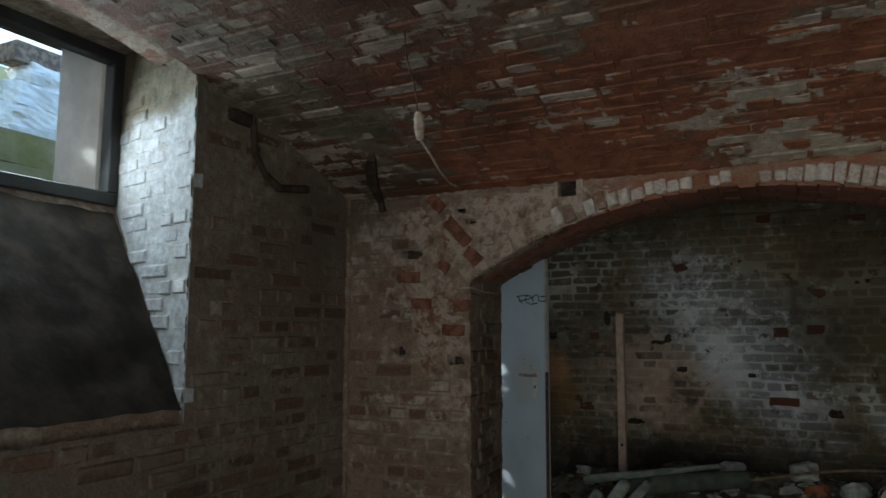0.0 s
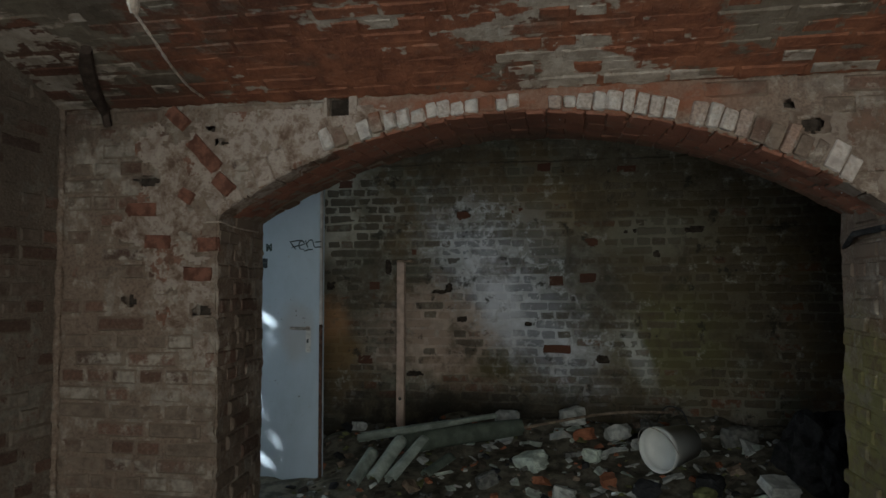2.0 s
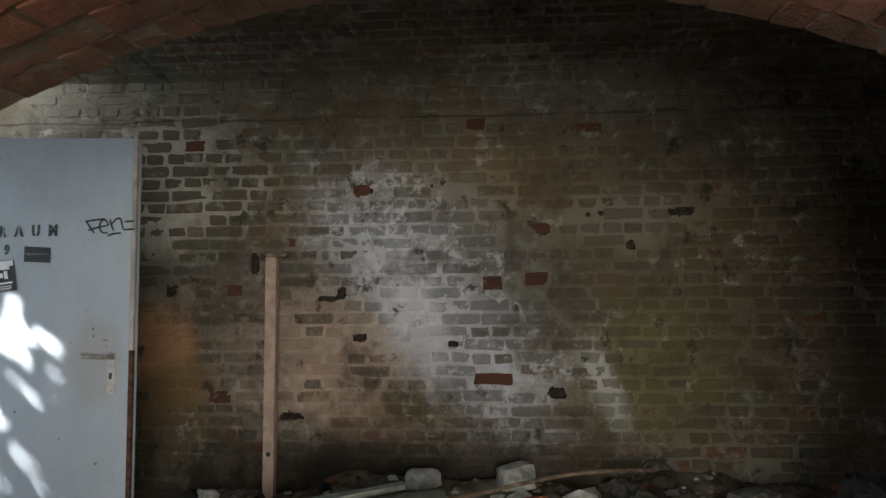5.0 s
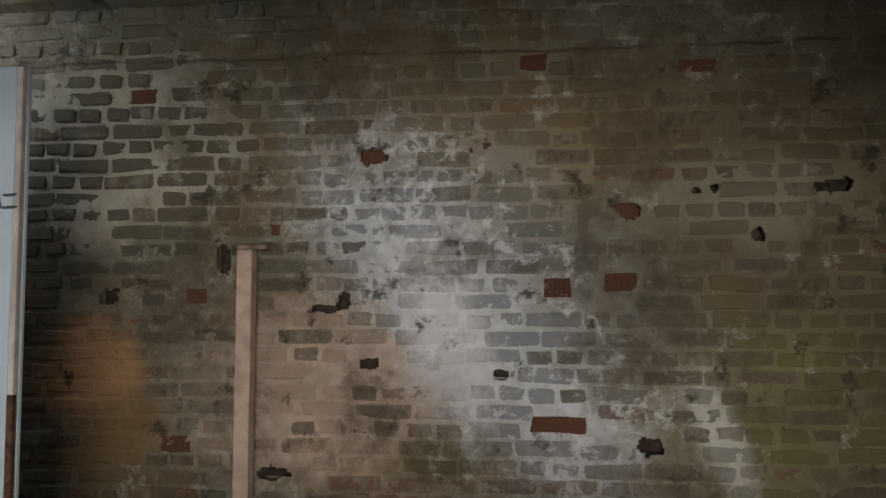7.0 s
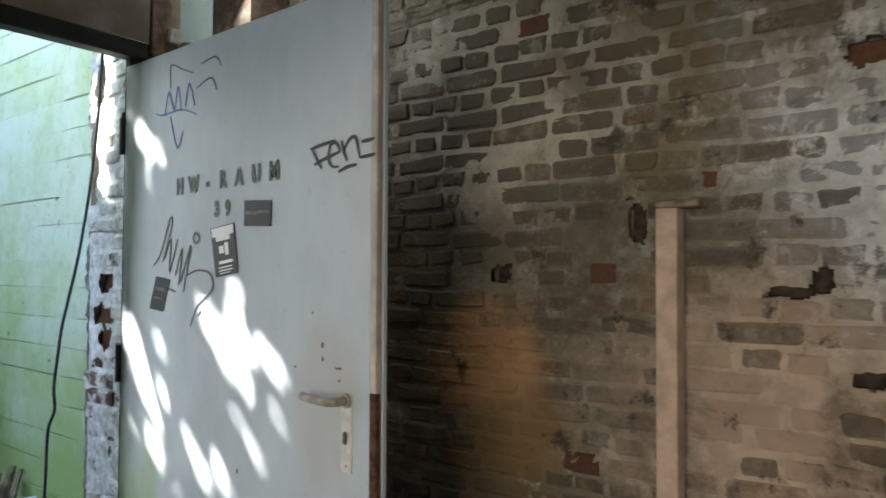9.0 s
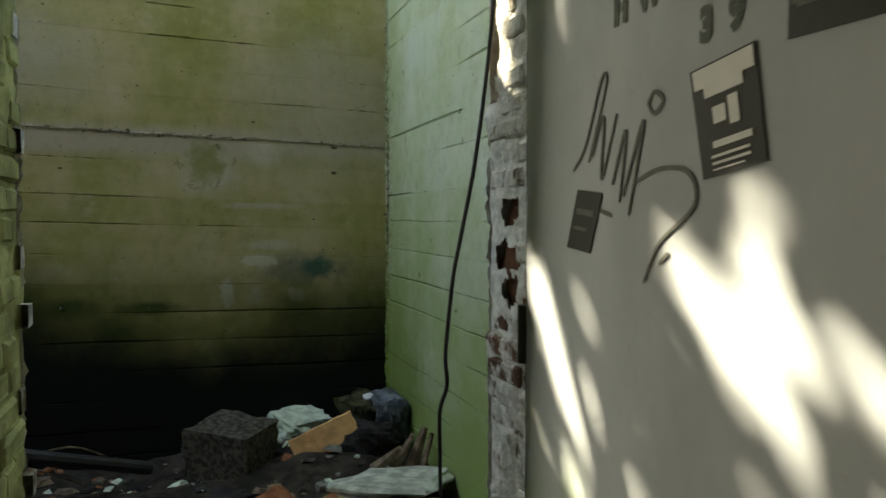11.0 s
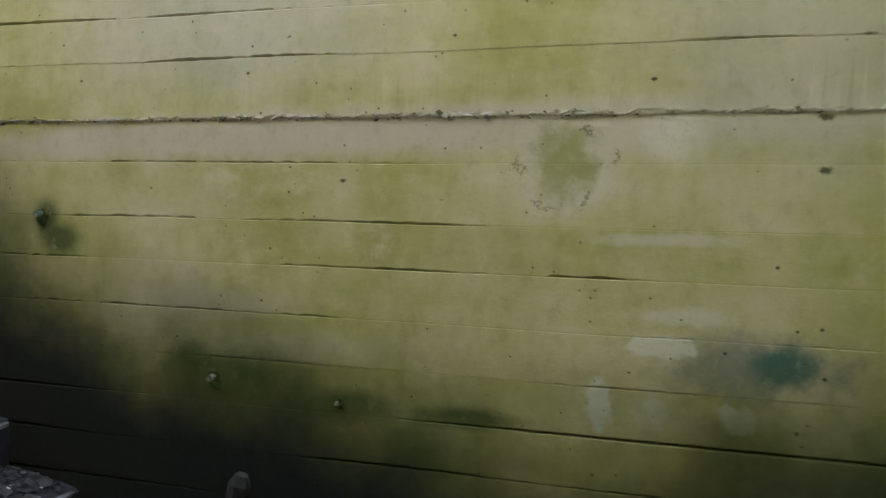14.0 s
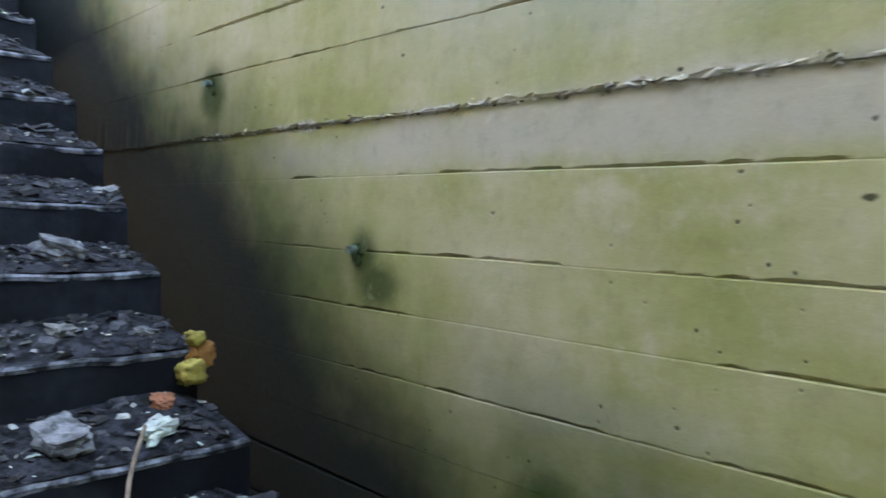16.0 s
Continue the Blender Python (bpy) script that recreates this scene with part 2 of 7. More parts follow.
def old_plaster(k, c, mid, fine, brick=True):
    """Grey plaster left on the vault in broad ragged fields, and limed bricks towards the arch."""
    tone = k.math("SUBTRACT", k.math("FRACT", k.math("MULTIPLY", k.chance(), 3.7)), 0.5)
    edge = k.math("MULTIPLY", k.math("SUBTRACT", mid, 0.5), 0.20)
    field = k.math("ADD", k.noise(1.25, 5, 0.6, stretch=(0.6, 1, 1), shift=(3.3, 1.2, 7)), edge)
    lime = k.math("ADD", k.noise(3.0, 5, 0.66, stretch=(0.5, 1, 1), shift=(1, 4, 2)), edge)
    if brick:
        field = k.math("ADD", field, k.math("MULTIPLY", tone, 0.09))
        lime = k.math("ADD", lime, k.math("MULTIPLY", tone, 0.24))
    red = k.math("MULTIPLY", k.ramp(k.axis("Y"), 2.35, 2.9), k.ramp(k.math("ADD", k.axis("X"), k.math("MULTIPLY", edge, 2.0)), -1.9, -1.2))
    red = k.math("MULTIPLY", red, k.ramp(k.noise(4.0, 5, 0.65, stretch=(0.5, 1, 1), shift=(9, 9, 3)), 0.36, 0.46, 0.25, 1.0))
    c = k.mix(k.math("MULTIPLY", red, 0.75), c, k.colors(k.noise(13, 5, 0.7), (0.38, (0.15, 0.052, 0.028)), (0.62, (0.30, 0.115, 0.058))))
    field = k.math("SUBTRACT", field, k.math("MULTIPLY", red, 0.09))
    c = k.mix(k.ramp(field, 0.495, 0.525, 0.0, 0.93), c, k.colors(k.noise(7, 6, 0.72), (0.36, (0.10, 0.080, 0.057)), (0.62, (0.205, 0.170, 0.127))))
    lime = k.math("MULTIPLY", k.ramp(lime, 0.545, 0.575), k.ramp(k.axis("Y"), 1.9, 2.8))
    return k.mix(lime, c, k.colors(k.noise(16, 5, 0.7), (0.4, (0.27, 0.215, 0.165)), (0.6, (0.42, 0.35, 0.28))))


def darker_rear(k, c, mid, fine, brick=True):
    """The arch's underside turns darker and greener, raggedly, towards its rear edge."""
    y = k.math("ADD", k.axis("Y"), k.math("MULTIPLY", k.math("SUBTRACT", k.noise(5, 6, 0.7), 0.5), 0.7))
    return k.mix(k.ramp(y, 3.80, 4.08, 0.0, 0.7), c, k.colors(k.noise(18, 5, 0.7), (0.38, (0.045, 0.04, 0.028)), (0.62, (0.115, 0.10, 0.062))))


RED = ((0.0, (0.115, 0.066, 0.047)), (0.35, (0.175, 0.097, 0.067)), (0.7, (0.22, 0.128, 0.09)), (1.0, (0.075, 0.048, 0.037)))
CLEAN_RED = ((0.0, (0.125, 0.054, 0.034)), (0.35, (0.195, 0.08, 0.049)), (0.7, (0.245, 0.11, 0.068)), (1.0, (0.092, 0.048, 0.035)))
BROWN = ((0.0, (0.075, 0.063, 0.048)), (0.35, (0.15, 0.123, 0.088)), (0.6, (0.105, 0.09, 0.068)), (0.86, (0.135, 0.108, 0.075)), (0.885, (0.24, 0.085, 0.045)), (0.96, (0.20, 0.08, 0.045)), (1.0, (0.055, 0.045, 0.036)))
LIME = (0.42, 0.355, 0.285)


def haunches(k, c, mid, fine, brick=True):
    """Thick old lime over the arch's haunches and its crown, darker by the west corner, green growth on the pier."""
    smear = k.noise(11, 6, 0.75, stretch=(0.8, 1, 1.3))
    put = lambda m, lo, hi: k.math("MULTIPLY", m, k.ramp(smear, 0.42, 0.56, lo, hi))
    c = k.mix(put(around(k, -1.22, 1.98, 0.42, 0.26, 0.3, 0.5, 1.15), 0.0, 0.85), c, (0.225, 0.165, 0.12))
    c = k.mix(put(around(k, 0.86, 1.92, 0.42, 0.24, -0.5, 0.5, 1.15), 0.0, 0.8), c, (0.135, 0.095, 0.07))
    c = k.mix(put(around(k, -0.2, 2.12, 0.75, 0.09, 0.0, 0.6, 1.2), 0.95, 0.5), c, (0.22, 0.085, 0.045))
    c = k.mix(put(around(k, 1.12, 0.95, 0.42, 0.55, 0.0, 0.4, 1.15), 0.35, 0.9), c, (0.27, 0.24, 0.085))
    return k.mix(put(around(k, -2.1, 2.2, 0.4, 0.3, 0.0, 0.3, 1.2), 0.2, 0.6), c, (0.06, 0.045, 0.035))



M_RED = masonry("brick_red_limewashed", RED, LIME, 0.51, 0.61, (0.04, 0.032, 0.025), 0.5, salt=haunches, own=0.16, edge_color=(0.22, 0.165, 0.122), cover=((0.20, 0.152, 0.112), 0.5))
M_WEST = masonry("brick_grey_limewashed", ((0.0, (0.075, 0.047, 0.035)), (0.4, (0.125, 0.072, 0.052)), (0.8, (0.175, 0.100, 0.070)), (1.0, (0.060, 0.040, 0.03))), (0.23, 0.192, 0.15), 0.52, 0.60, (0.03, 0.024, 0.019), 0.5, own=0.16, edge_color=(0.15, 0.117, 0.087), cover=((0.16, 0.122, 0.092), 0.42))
M_RED_MORTAR = masonry("mortar_limewashed", RED, LIME, 0.46, 0.61, (0.04, 0.032, 0.025), 0.45, mortar=(0.24, 0.172, 0.125), salt=haunches)
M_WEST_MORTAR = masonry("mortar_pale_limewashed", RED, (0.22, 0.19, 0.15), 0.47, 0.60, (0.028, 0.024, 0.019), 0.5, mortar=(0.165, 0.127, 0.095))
M_CROWN = masonry("brick_white_painted", ((0.0, (0.27, 0.17, 0.12)), (0.4, (0.46, 0.39, 0.33)), (1.0, (0.50, 0.43, 0.37))), (0.55, 0.49, 0.43), 0.44, 0.54, (0.20, 0.09, 0.055), 0.6)
M_SOFFIT = masonry("brick_soffit", tuple((p, tuple(1.85 * v for v in q)) for p, q in CLEAN_RED), (0.34, 0.25, 0.19), 0.545, 0.575, (0.05, 0.034, 0.024), 0.75, salt=darker_rear, own=0.16, edge_color=(0.30, 0.125, 0.078))
M_VAULT = masonry("brick_vault", ((0.0, (0.10, 0.050, 0.034)), (0.5, (0.155, 0.070, 0.045)), (1.0, (0.20, 0.092, 0.058))), (0.24, 0.19, 0.145), 0.60, 0.66, (0.022, 0.016, 0.013), 0.7, salt=old_plaster, own=0.2, edge_color=(0.125, 0.062, 0.041), coarse=0.55, cover=((0.12, 0.078, 0.054), 0.36))
M_VAULT_MORTAR = masonry("mortar_vault", RED, (0.24, 0.19, 0.145), 0.58, 0.66, (0.022, 0.016, 0.013), 0.7, mortar=(0.125, 0.068, 0.045), salt=old_plaster, coarse=0.55)
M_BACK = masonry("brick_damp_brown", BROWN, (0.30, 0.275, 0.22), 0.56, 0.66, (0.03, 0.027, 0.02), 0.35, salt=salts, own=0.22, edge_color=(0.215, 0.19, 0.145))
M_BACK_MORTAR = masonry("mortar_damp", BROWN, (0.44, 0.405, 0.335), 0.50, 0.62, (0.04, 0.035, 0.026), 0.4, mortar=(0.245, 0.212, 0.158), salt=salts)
M_OLD_RED = masonry("brick_old_red", ((0.0, (0.12, 0.050, 0.031)), (0.5, (0.165, 0.074, 0.043)), (1.0, (0.095, 0.040, 0.027))), (0.30, 0.23, 0.18), 0.60, 0.66, (0.03, 0.02, 0.015), 0.45)
M_BARE = plain("brick_bare_red", (0.17, 0.078, 0.052), 0.92, 0, 0.4, 22, 0.6)
M_PALE = masonry("brick_whitewashed", ((0.0, (0.24, 0.26, 0.27)), (0.8, (0.31, 0.325, 0.33)), (1.0, (0.20, 0.14, 0.11))), (0.38, 0.395, 0.40), 0.38, 0.54, (0.17, 0.13, 0.09), 0.5, salt=olive_head)
M_PALE_MORTAR = masonry("mortar_whitewashed", RED, (0.34, 0.355, 0.355), 0.40, 0.52, (0.17, 0.14, 0.09), 0.5, mortar=(0.25, 0.255, 0.25), salt=olive_head)
M_WHITE = plain("paint_white_outdoor", (0.82, 0.81, 0.76), 0.8, 0, 0.12, 5, 0.3)
M_JAMB = masonry("brick_jamb_plastered", RED, (0.76, 0.76, 0.72), 0.41, 0.50, (0.25, 0.27, 0.16), 0.4)
M_JAMB_MORTAR = masonry("plaster_jamb", RED, (0.82, 0.83, 0.80), 0.38, 0.48, (0.22, 0.24, 0.14), 0.25, mortar=(0.66, 0.64, 0.58))
M_JAMB_GREEN = plain("plaster_jamb_green", (0.40, 0.42, 0.20), 0.9, 0, 0.35, 7, 0.6)
M_PLASTER = plain("plaster_old", (0.42, 0.37, 0.30), 0.9, 0, 0.3, 4)
# dark colour in place of the shade deep inside the wall holes
M_HOLE_SHADE = plain("hole_shade_dark", (0.055, 0.042, 0.032), 0.97, 0, 0.4, 30, 0.5)
M_SILL = plain("sill_brown_dark", (0.026, 0.021, 0.016), 0.97, 0, 0.5, 6, 0.7)
M_DIRT = plain("floor_dirt", (0.075, 0.062, 0.047), 0.95, 0, 0.4, 5, 0.6)


def concrete(name, tones, pale_color, dark_line=None, marks=None, foot=None):
    """Board-marked concrete grown over with algae; green-black along the stairs and in the foot of the well, the
    corner's shade painted in.
    """
    k = Mat(name)
    board = k.chance()
    streak = k.noise(3.0, 6, 0.62, stretch=(1.0, 1.0, 0.45))
    blot = k.noise(0.9, 4, 0.55, shift=(4, 1, 2))
    soft = k.noise(7.0, 5, 0.65, stretch=(1.0, 0.5, 1.5), shift=(2, 9, 5))
    fine = k.noise(70, 6, 0.75)
    mixd = k.math("ADD", k.math("MULTIPLY", streak, 0.45), k.math("MULTIPLY", blot, 0.38))
    mixd = k.math("ADD", mixd, k.math("MULTIPLY", soft, 0.22))
    mixd = k.math("ADD", mixd, k.math("MULTIPLY", k.math("SUBTRACT", board, 0.5), 0.09))
    c = k.colors(mixd, *tones)
    pale = k.ramp(k.noise(1.7, 6, 0.72, shift=(1, 7, 3), stretch=(1, 1, 1.2)), 0.53, 0.68, 0.0, 0.75)
    c = k.mix(pale, c, pale_color)
    if marks:
        c = marks(k, c, soft, fine)
    c = k.mix(k.ramp(fine, 0.56, 0.78, 0.0, 0.18), c, (0.10, 0.09, 0.05))
    c = k.mix(k.ramp(fine, 0.42, 0.25, 0.0, 0.22), c, (0.62, 0.58, 0.46))
    grit = k.noise(21, 6, 0.72, stretch=(1, 1, 0.8), shift=(5, 3, 1))
    c = k.mix(k.ramp(grit, 0.50, 0.68, 0.0, 0.17), c, (0.13, 0.12, 0.06))
    c = k.mix(k.ramp(grit, 0.46, 0.32, 0.0, 0.25), c, pale_color)
    near, own = k.cells(9.0, (1, 1, 1.3))
    pit = k.math("MULTIPLY", k.ramp(k.math("ADD", near, k.math("MULTIPLY", k.noise(45, 3), 0.05)), 0.055, 0.085, 1.0, 0.0), k.ramp(k.noise(1.6, 3, 0.6, shift=(8, 8, 1)), 0.44, 0.53))
    near2, own2 = k.cells(23.0)
    pit2 = k.math("MULTIPLY", k.ramp(k.math("ADD", near2, k.math("MULTIPLY", k.noise(80, 3), 0.12)), 0.10, 0.16, 1.0, 0.0), k.ramp(k.noise(2.3, 3, 0.6, shift=(3, 8, 7)), 0.46, 0.56))
    pits = k.math("MAXIMUM", pit, pit2)
    c = k.mix(k.math("MULTIPLY", pits, 0.85), c, (0.035, 0.035, 0.02))
    y, z = k.axis("Y"), k.axis("Z")
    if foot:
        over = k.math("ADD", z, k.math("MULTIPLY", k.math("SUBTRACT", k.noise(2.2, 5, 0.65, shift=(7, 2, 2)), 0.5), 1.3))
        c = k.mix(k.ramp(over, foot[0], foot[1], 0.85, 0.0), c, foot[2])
    if dark_line:
        # the dark rises again towards the end wall: corner shade in the colour
        low = k.math("ADD", dark_line[2], k.math("MULTIPLY", k.math("MAXIMUM", k.math("SUBTRACT", 4.95, y), k.math("MULTIPLY", k.math("SUBTRACT", y, 5.1), 0.6)), 0.33))
        line = k.math("MAXIMUM", k.math("SUBTRACT", dark_line[0], k.math("MULTIPLY", y, dark_line[1])), k.math("MINIMUM", low, 1.02))
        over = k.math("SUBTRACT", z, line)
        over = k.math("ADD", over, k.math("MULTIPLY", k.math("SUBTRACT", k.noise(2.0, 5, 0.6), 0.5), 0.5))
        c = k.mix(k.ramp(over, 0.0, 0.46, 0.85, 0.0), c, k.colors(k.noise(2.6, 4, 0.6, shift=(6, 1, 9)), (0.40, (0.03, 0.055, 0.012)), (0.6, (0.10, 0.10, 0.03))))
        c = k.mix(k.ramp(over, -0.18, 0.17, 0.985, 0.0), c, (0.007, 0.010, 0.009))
    return k.finish(c, k.ramp(fine, 0.2, 0.8, 0.7, 0.95), k.math("SUBTRACT", k.math("ADD", k.math("MULTIPLY", fine, 0.6), k.math("MULTIPLY", soft, 0.5)), pits), 0.34, 0.006)


def far_marks(k, c, soft, fine):
    """Lime, algae and paint marks on the retaining wall."""
    on = lambda y, z, ry, rz, lo=0.4, hi=1.1, ragged=0.9, grain=7: around(k, y, z, ry, rz, 0.0, lo, hi, "Y", ragged, grain)
    pale = k.math("MULTIPLY", on(4.6, 1.80, 1.9, 0.075, 0.4, 1.3, 1.1, 4), 0.8)
    c = k.mix(pale, c, (0.50, 0.43, 0.34))
    c = k.mix(k.math("MULTIPLY", on(5.62, 2.0, 0.5, 0.42, 0.3, 1.2), 0.65), c, (0.44, 0.39, 0.30))
    c = k.mix(k.math("MULTIPLY", on(4.0, 2.15, 0.6, 0.3, 0.3, 1.2), 0.55), c, (0.42, 0.40, 0.33))
    c = k.mix(k.math("MULTIPLY", on(5.26, 1.76, 0.10, 0.10, 0.2, 1.1, 0.8, 12), 0.9), c, (0.60, 0.54, 0.42))
    c = k.mix(k.math("MULTIPLY", on(5.03, 1.72, 0.21, 0.17, 0.3, 1.1, 1.5, 8), 0.6), c, (0.48, 0.43, 0.32))
    # a shallow spall under the lip: mossy middle, cracked edge, pale rim below
    c = k.mix(k.math("MULTIPLY", on(5.0, 1.655, 0.15, 0.12, 0.3, 1.1, 1.5, 10), 0.75), c, (0.58, 0.52, 0.40))
    c = k.mix(k.math("MULTIPLY", on(4.995, 1.70, 0.11, 0.11, 0.35, 1.1, 1.6, 12), 0.85), c, (0.25, 0.25, 0.08))
    crack = on(4.995, 1.70, 0.12, 0.115, 0.0, 2.0, 1.6, 16)
    crack = k.math("MULTIPLY", k.ramp(k.math("ABSOLUTE", k.math("SUBTRACT", crack, 0.5)), 0.012, 0.045, 1.0, 0.0), k.ramp(k.noise(13, 3, shift=(2, 2, 2)), 0.47, 0.55))
    c = k.mix(k.math("MULTIPLY", crack, 0.6), c, (0.07, 0.06, 0.03))
    c = k.mix(k.math("MULTIPLY", on(5.27, 1.50, 0.20, 0.022, 0.5, 1.1, 1.5, 11), 0.8), c, (0.50, 0.45, 0.33))
    c = k.mix(k.math("MULTIPLY", on(5.45, 1.19, 0.26, 0.10, 0.4, 1.1, 1.5, 11), 0.8), c, (0.20, 0.20, 0.17))
    c = k.mix(k.math("MULTIPLY", on(5.52, 1.19, 0.10, 0.065, 0.3, 1.1, 1.5, 11), 0.9), c, (0.035, 0.12, 0.095))
    for y, z, ry, rz in ((5.09, 1.08, 0.036, 0.07), (5.24, 1.235, 0.08, 0.034), (5.42, 1.06, 0.05, 0.04)):
        c = k.mix(k.math("MULTIPLY", on(y, z, ry, rz, 0.6, 1.15, 2.2, 20), 0.8), c, (0.60, 0.57, 0.46))
    for y, z, ry, rz in ((5.22, 1.07, 0.05, 0.05), (5.30, 1.31, 0.14, 0.03)):
        c = k.mix(k.math("MULTIPLY", on(y, z, ry, rz, 0.3, 1.15, 2.0, 18), 0.75), c, (0.56, 0.52, 0.39))
    for y, z, ry, rz in ((4.25, 1.19, 0.30, 0.06), (4.0, 1.31, 0.3, 0.05)):
        c = k.mix(k.math("MULTIPLY", on(y, z, ry, rz, 0.1, 1.3, 1.6, 6), 0.5), c, (0.47, 0.42, 0.31))
    # the broken lip where one pour met the next
    y, z = k.axis("Y"), k.axis("Z")
    lip = k.math("ABSOLUTE", k.math("SUBTRACT", k.math("ADD", z, k.math("MULTIPLY", k.math("SUBTRACT", y, 4.15), 0.026)), 1.849))
    lip = k.math("ADD", lip, k.math("MULTIPLY", k.math("SUBTRACT", k.noise(9, 6, 0.75), 0.46), 0.07))
    crumbs = k.noise(55, 4, 0.7)
    c = k.mix(k.ramp(lip, 0.001, 0.012, 0.85, 0.0), c, k.colors(crumbs, (0.36, (0.16, 0.14, 0.10)), (0.44, (0.40, 0.355, 0.28)), (0.54, (0.60, 0.55, 0.47))))
    for y, z, r in ((5.612, 1.794, 0.024), (5.611, 1.668, 0.024), (4.38, 1.665, 0.014), (5.218, 1.904, 0.011)):
        c = k.mix(k.math("MULTIPLY", on(y, z, r * 0.9, r * 0.5, 0.4, 1.0, 1.8, 40), 0.9), c, (0.04, 0.04, 0.015))
    # wet moss that hangs down from the iron stubs
    for y, z, ry, rz in ((4.03, 1.06, 0.26, 0.12), (3.88, 1.10, 0.10, 0.10), (3.37, 1.565, 0.06, 0.07), (3.42, 1.50, 0.09, 0.07), (4.4, 1.03, 0.14, 0.06), (4.75, 1.02, 0.16, 0.04), (2.69, 2.02, 0.09, 0.10)):
        c = k.mix(k.math("MULTIPLY", on(y, z, ry, rz, 0.35, 1.2), 0.9), c, (0.035, 0.06, 0.014))
    return c


def wing_marks(k, c, soft, fine):
    """Nail rust, hair cracks and chips on the end wall; greener by the corner, green-black low in it."""
    for x, z, rx, rz in ((-4.165, 1.845, 0.018, 0.012), (-4.134, 1.732, 0.008, 0.02), (-4.878, 1.818, 0.008, 0.035), (-4.867, 1.751, 0.007, 0.03), (-4.896, 1.65, 0.007, 0.025), (-5.10, 2.06, 0.015, 0.02), (-4.91, 2.13, 0.012, 0.02), (-4.507, 1.345, 0.009, 0.012), (-4.665, 1.184, 0.018, 0.018), (-4.203, 1.079, 0.02, 0.01)):
        c = k.mix(k.math("MULTIPLY", around(k, x, z, rx, rz, 0.0, 0.4, 1.1, "X", 1.0, 40), 0.85), c, (0.09, 0.10, 0.05))
    edge = around(k, -5.2, 1.5, 0.42, 1.6, 0.0, 0.35, 1.15, "X", 0.7, 4)
    c = k.mix(k.math("MULTIPLY", edge, 0.6), c, (0.33, 0.40, 0.18))
    crumb = k.math("MULTIPLY", around(k, -5.2, 1.3, 0.10, 1.4, 0.0, 0.3, 1.2, "X", 1.2, 12), 0.8)
    c = k.mix(crumb, c, k.colors(k.noise(38, 5, 0.75), (0.42, (0.13, 0.14, 0.06)), (0.55, (0.52, 0.55, 0.40))))
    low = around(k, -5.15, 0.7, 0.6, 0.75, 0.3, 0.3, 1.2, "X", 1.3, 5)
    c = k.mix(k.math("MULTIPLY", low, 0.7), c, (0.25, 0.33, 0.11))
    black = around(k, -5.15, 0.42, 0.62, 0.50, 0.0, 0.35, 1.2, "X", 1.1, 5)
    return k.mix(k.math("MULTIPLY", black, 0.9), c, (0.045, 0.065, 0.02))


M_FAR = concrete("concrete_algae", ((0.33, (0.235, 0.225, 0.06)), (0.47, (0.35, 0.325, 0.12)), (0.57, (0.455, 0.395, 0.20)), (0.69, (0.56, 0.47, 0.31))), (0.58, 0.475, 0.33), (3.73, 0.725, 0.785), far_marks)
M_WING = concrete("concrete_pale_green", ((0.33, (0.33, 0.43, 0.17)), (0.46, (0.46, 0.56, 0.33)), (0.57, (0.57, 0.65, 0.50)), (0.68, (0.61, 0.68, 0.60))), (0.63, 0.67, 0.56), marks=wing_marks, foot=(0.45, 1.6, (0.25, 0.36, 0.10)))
# near-black base colour for the steps and the paving above them
M_STEP = plain("step_concrete_dark", (0.014, 0.015, 0.018), 0.85, 0, 0.5, 6, 0.5)
k = Mat("door_paint_white")
grime = k.noise(1.6, 6, 0.68, stretch=(1, 1, 0.6))
speck = k.noise(38, 4, 0.7)
c = k.mix(k.ramp(grime, 0.35, 0.70), (0.43, 0.485, 0.54), (0.34, 0.38, 0.415))
c = k.mix(k.ramp(speck, 0.60, 0.74, 0.0, 0.35), c, (0.30, 0.27, 0.22))
c = k.mix(k.math("MULTIPLY", k.ramp(k.math("ADD", k.axis("Z"), k.math("MULTIPLY", k.noise(4, 5, 0.65), 0.7)), 0.95, 1.45, 0.85, 0.0), k.ramp(k.axis("X"), -2.72, -2.60, 1.0, 0.0)), c, (0.20, 0.32, 0.07))
c = k.mix(k.ramp(around(k, -1.85, 1.2, 0.16, 0.28, 0.0, 0.2, 1.1), 0.0, 1.0, 0.0, 0.45), c, (0.36, 0.30, 0.25))
M_DOOR = k.finish(c, k.ramp(grime, 0.3, 0.7, 0.42, 0.6), speck, 0.08, 0.004, sheen=0.4)
M_DOOR_EDGE = plain("door_edge_dirty", (0.42, 0.37, 0.33), 0.6, 0, 0.3, 8, 0.1)
M_LOCK = plain("door_paint_grubby", (0.50, 0.48, 0.44), 0.5, 0, 0.2, 30, 0.1)
M_FRAME = plain("steel_frame_dark", (0.03, 0.032, 0.03), 0.55, 0.2, 0.3, 8, 0.1)
M_WOOD = plain("timber_raw", (0.53, 0.40, 0.32), 0.75, 0, 0.18, 14, 0.3)
M_BUCKET = plain("plastic_white", (0.66, 0.66, 0.62), 0.45, 0, 0.1, 6, 0.05)
M_ROLL = plain("roofing_felt_green", (0.10, 0.115, 0.09), 0.85, 0, 0.25, 12, 0.3)
M_FELT_PALE = plain("roofing_felt_worn", (0.27, 0.295, 0.25), 0.85, 0, 0.35, 10, 0.3)
M_CABLE = plain("cable_black", (0.03, 0.03, 0.032), 0.55, 0, 0.2, 10, 0.05)
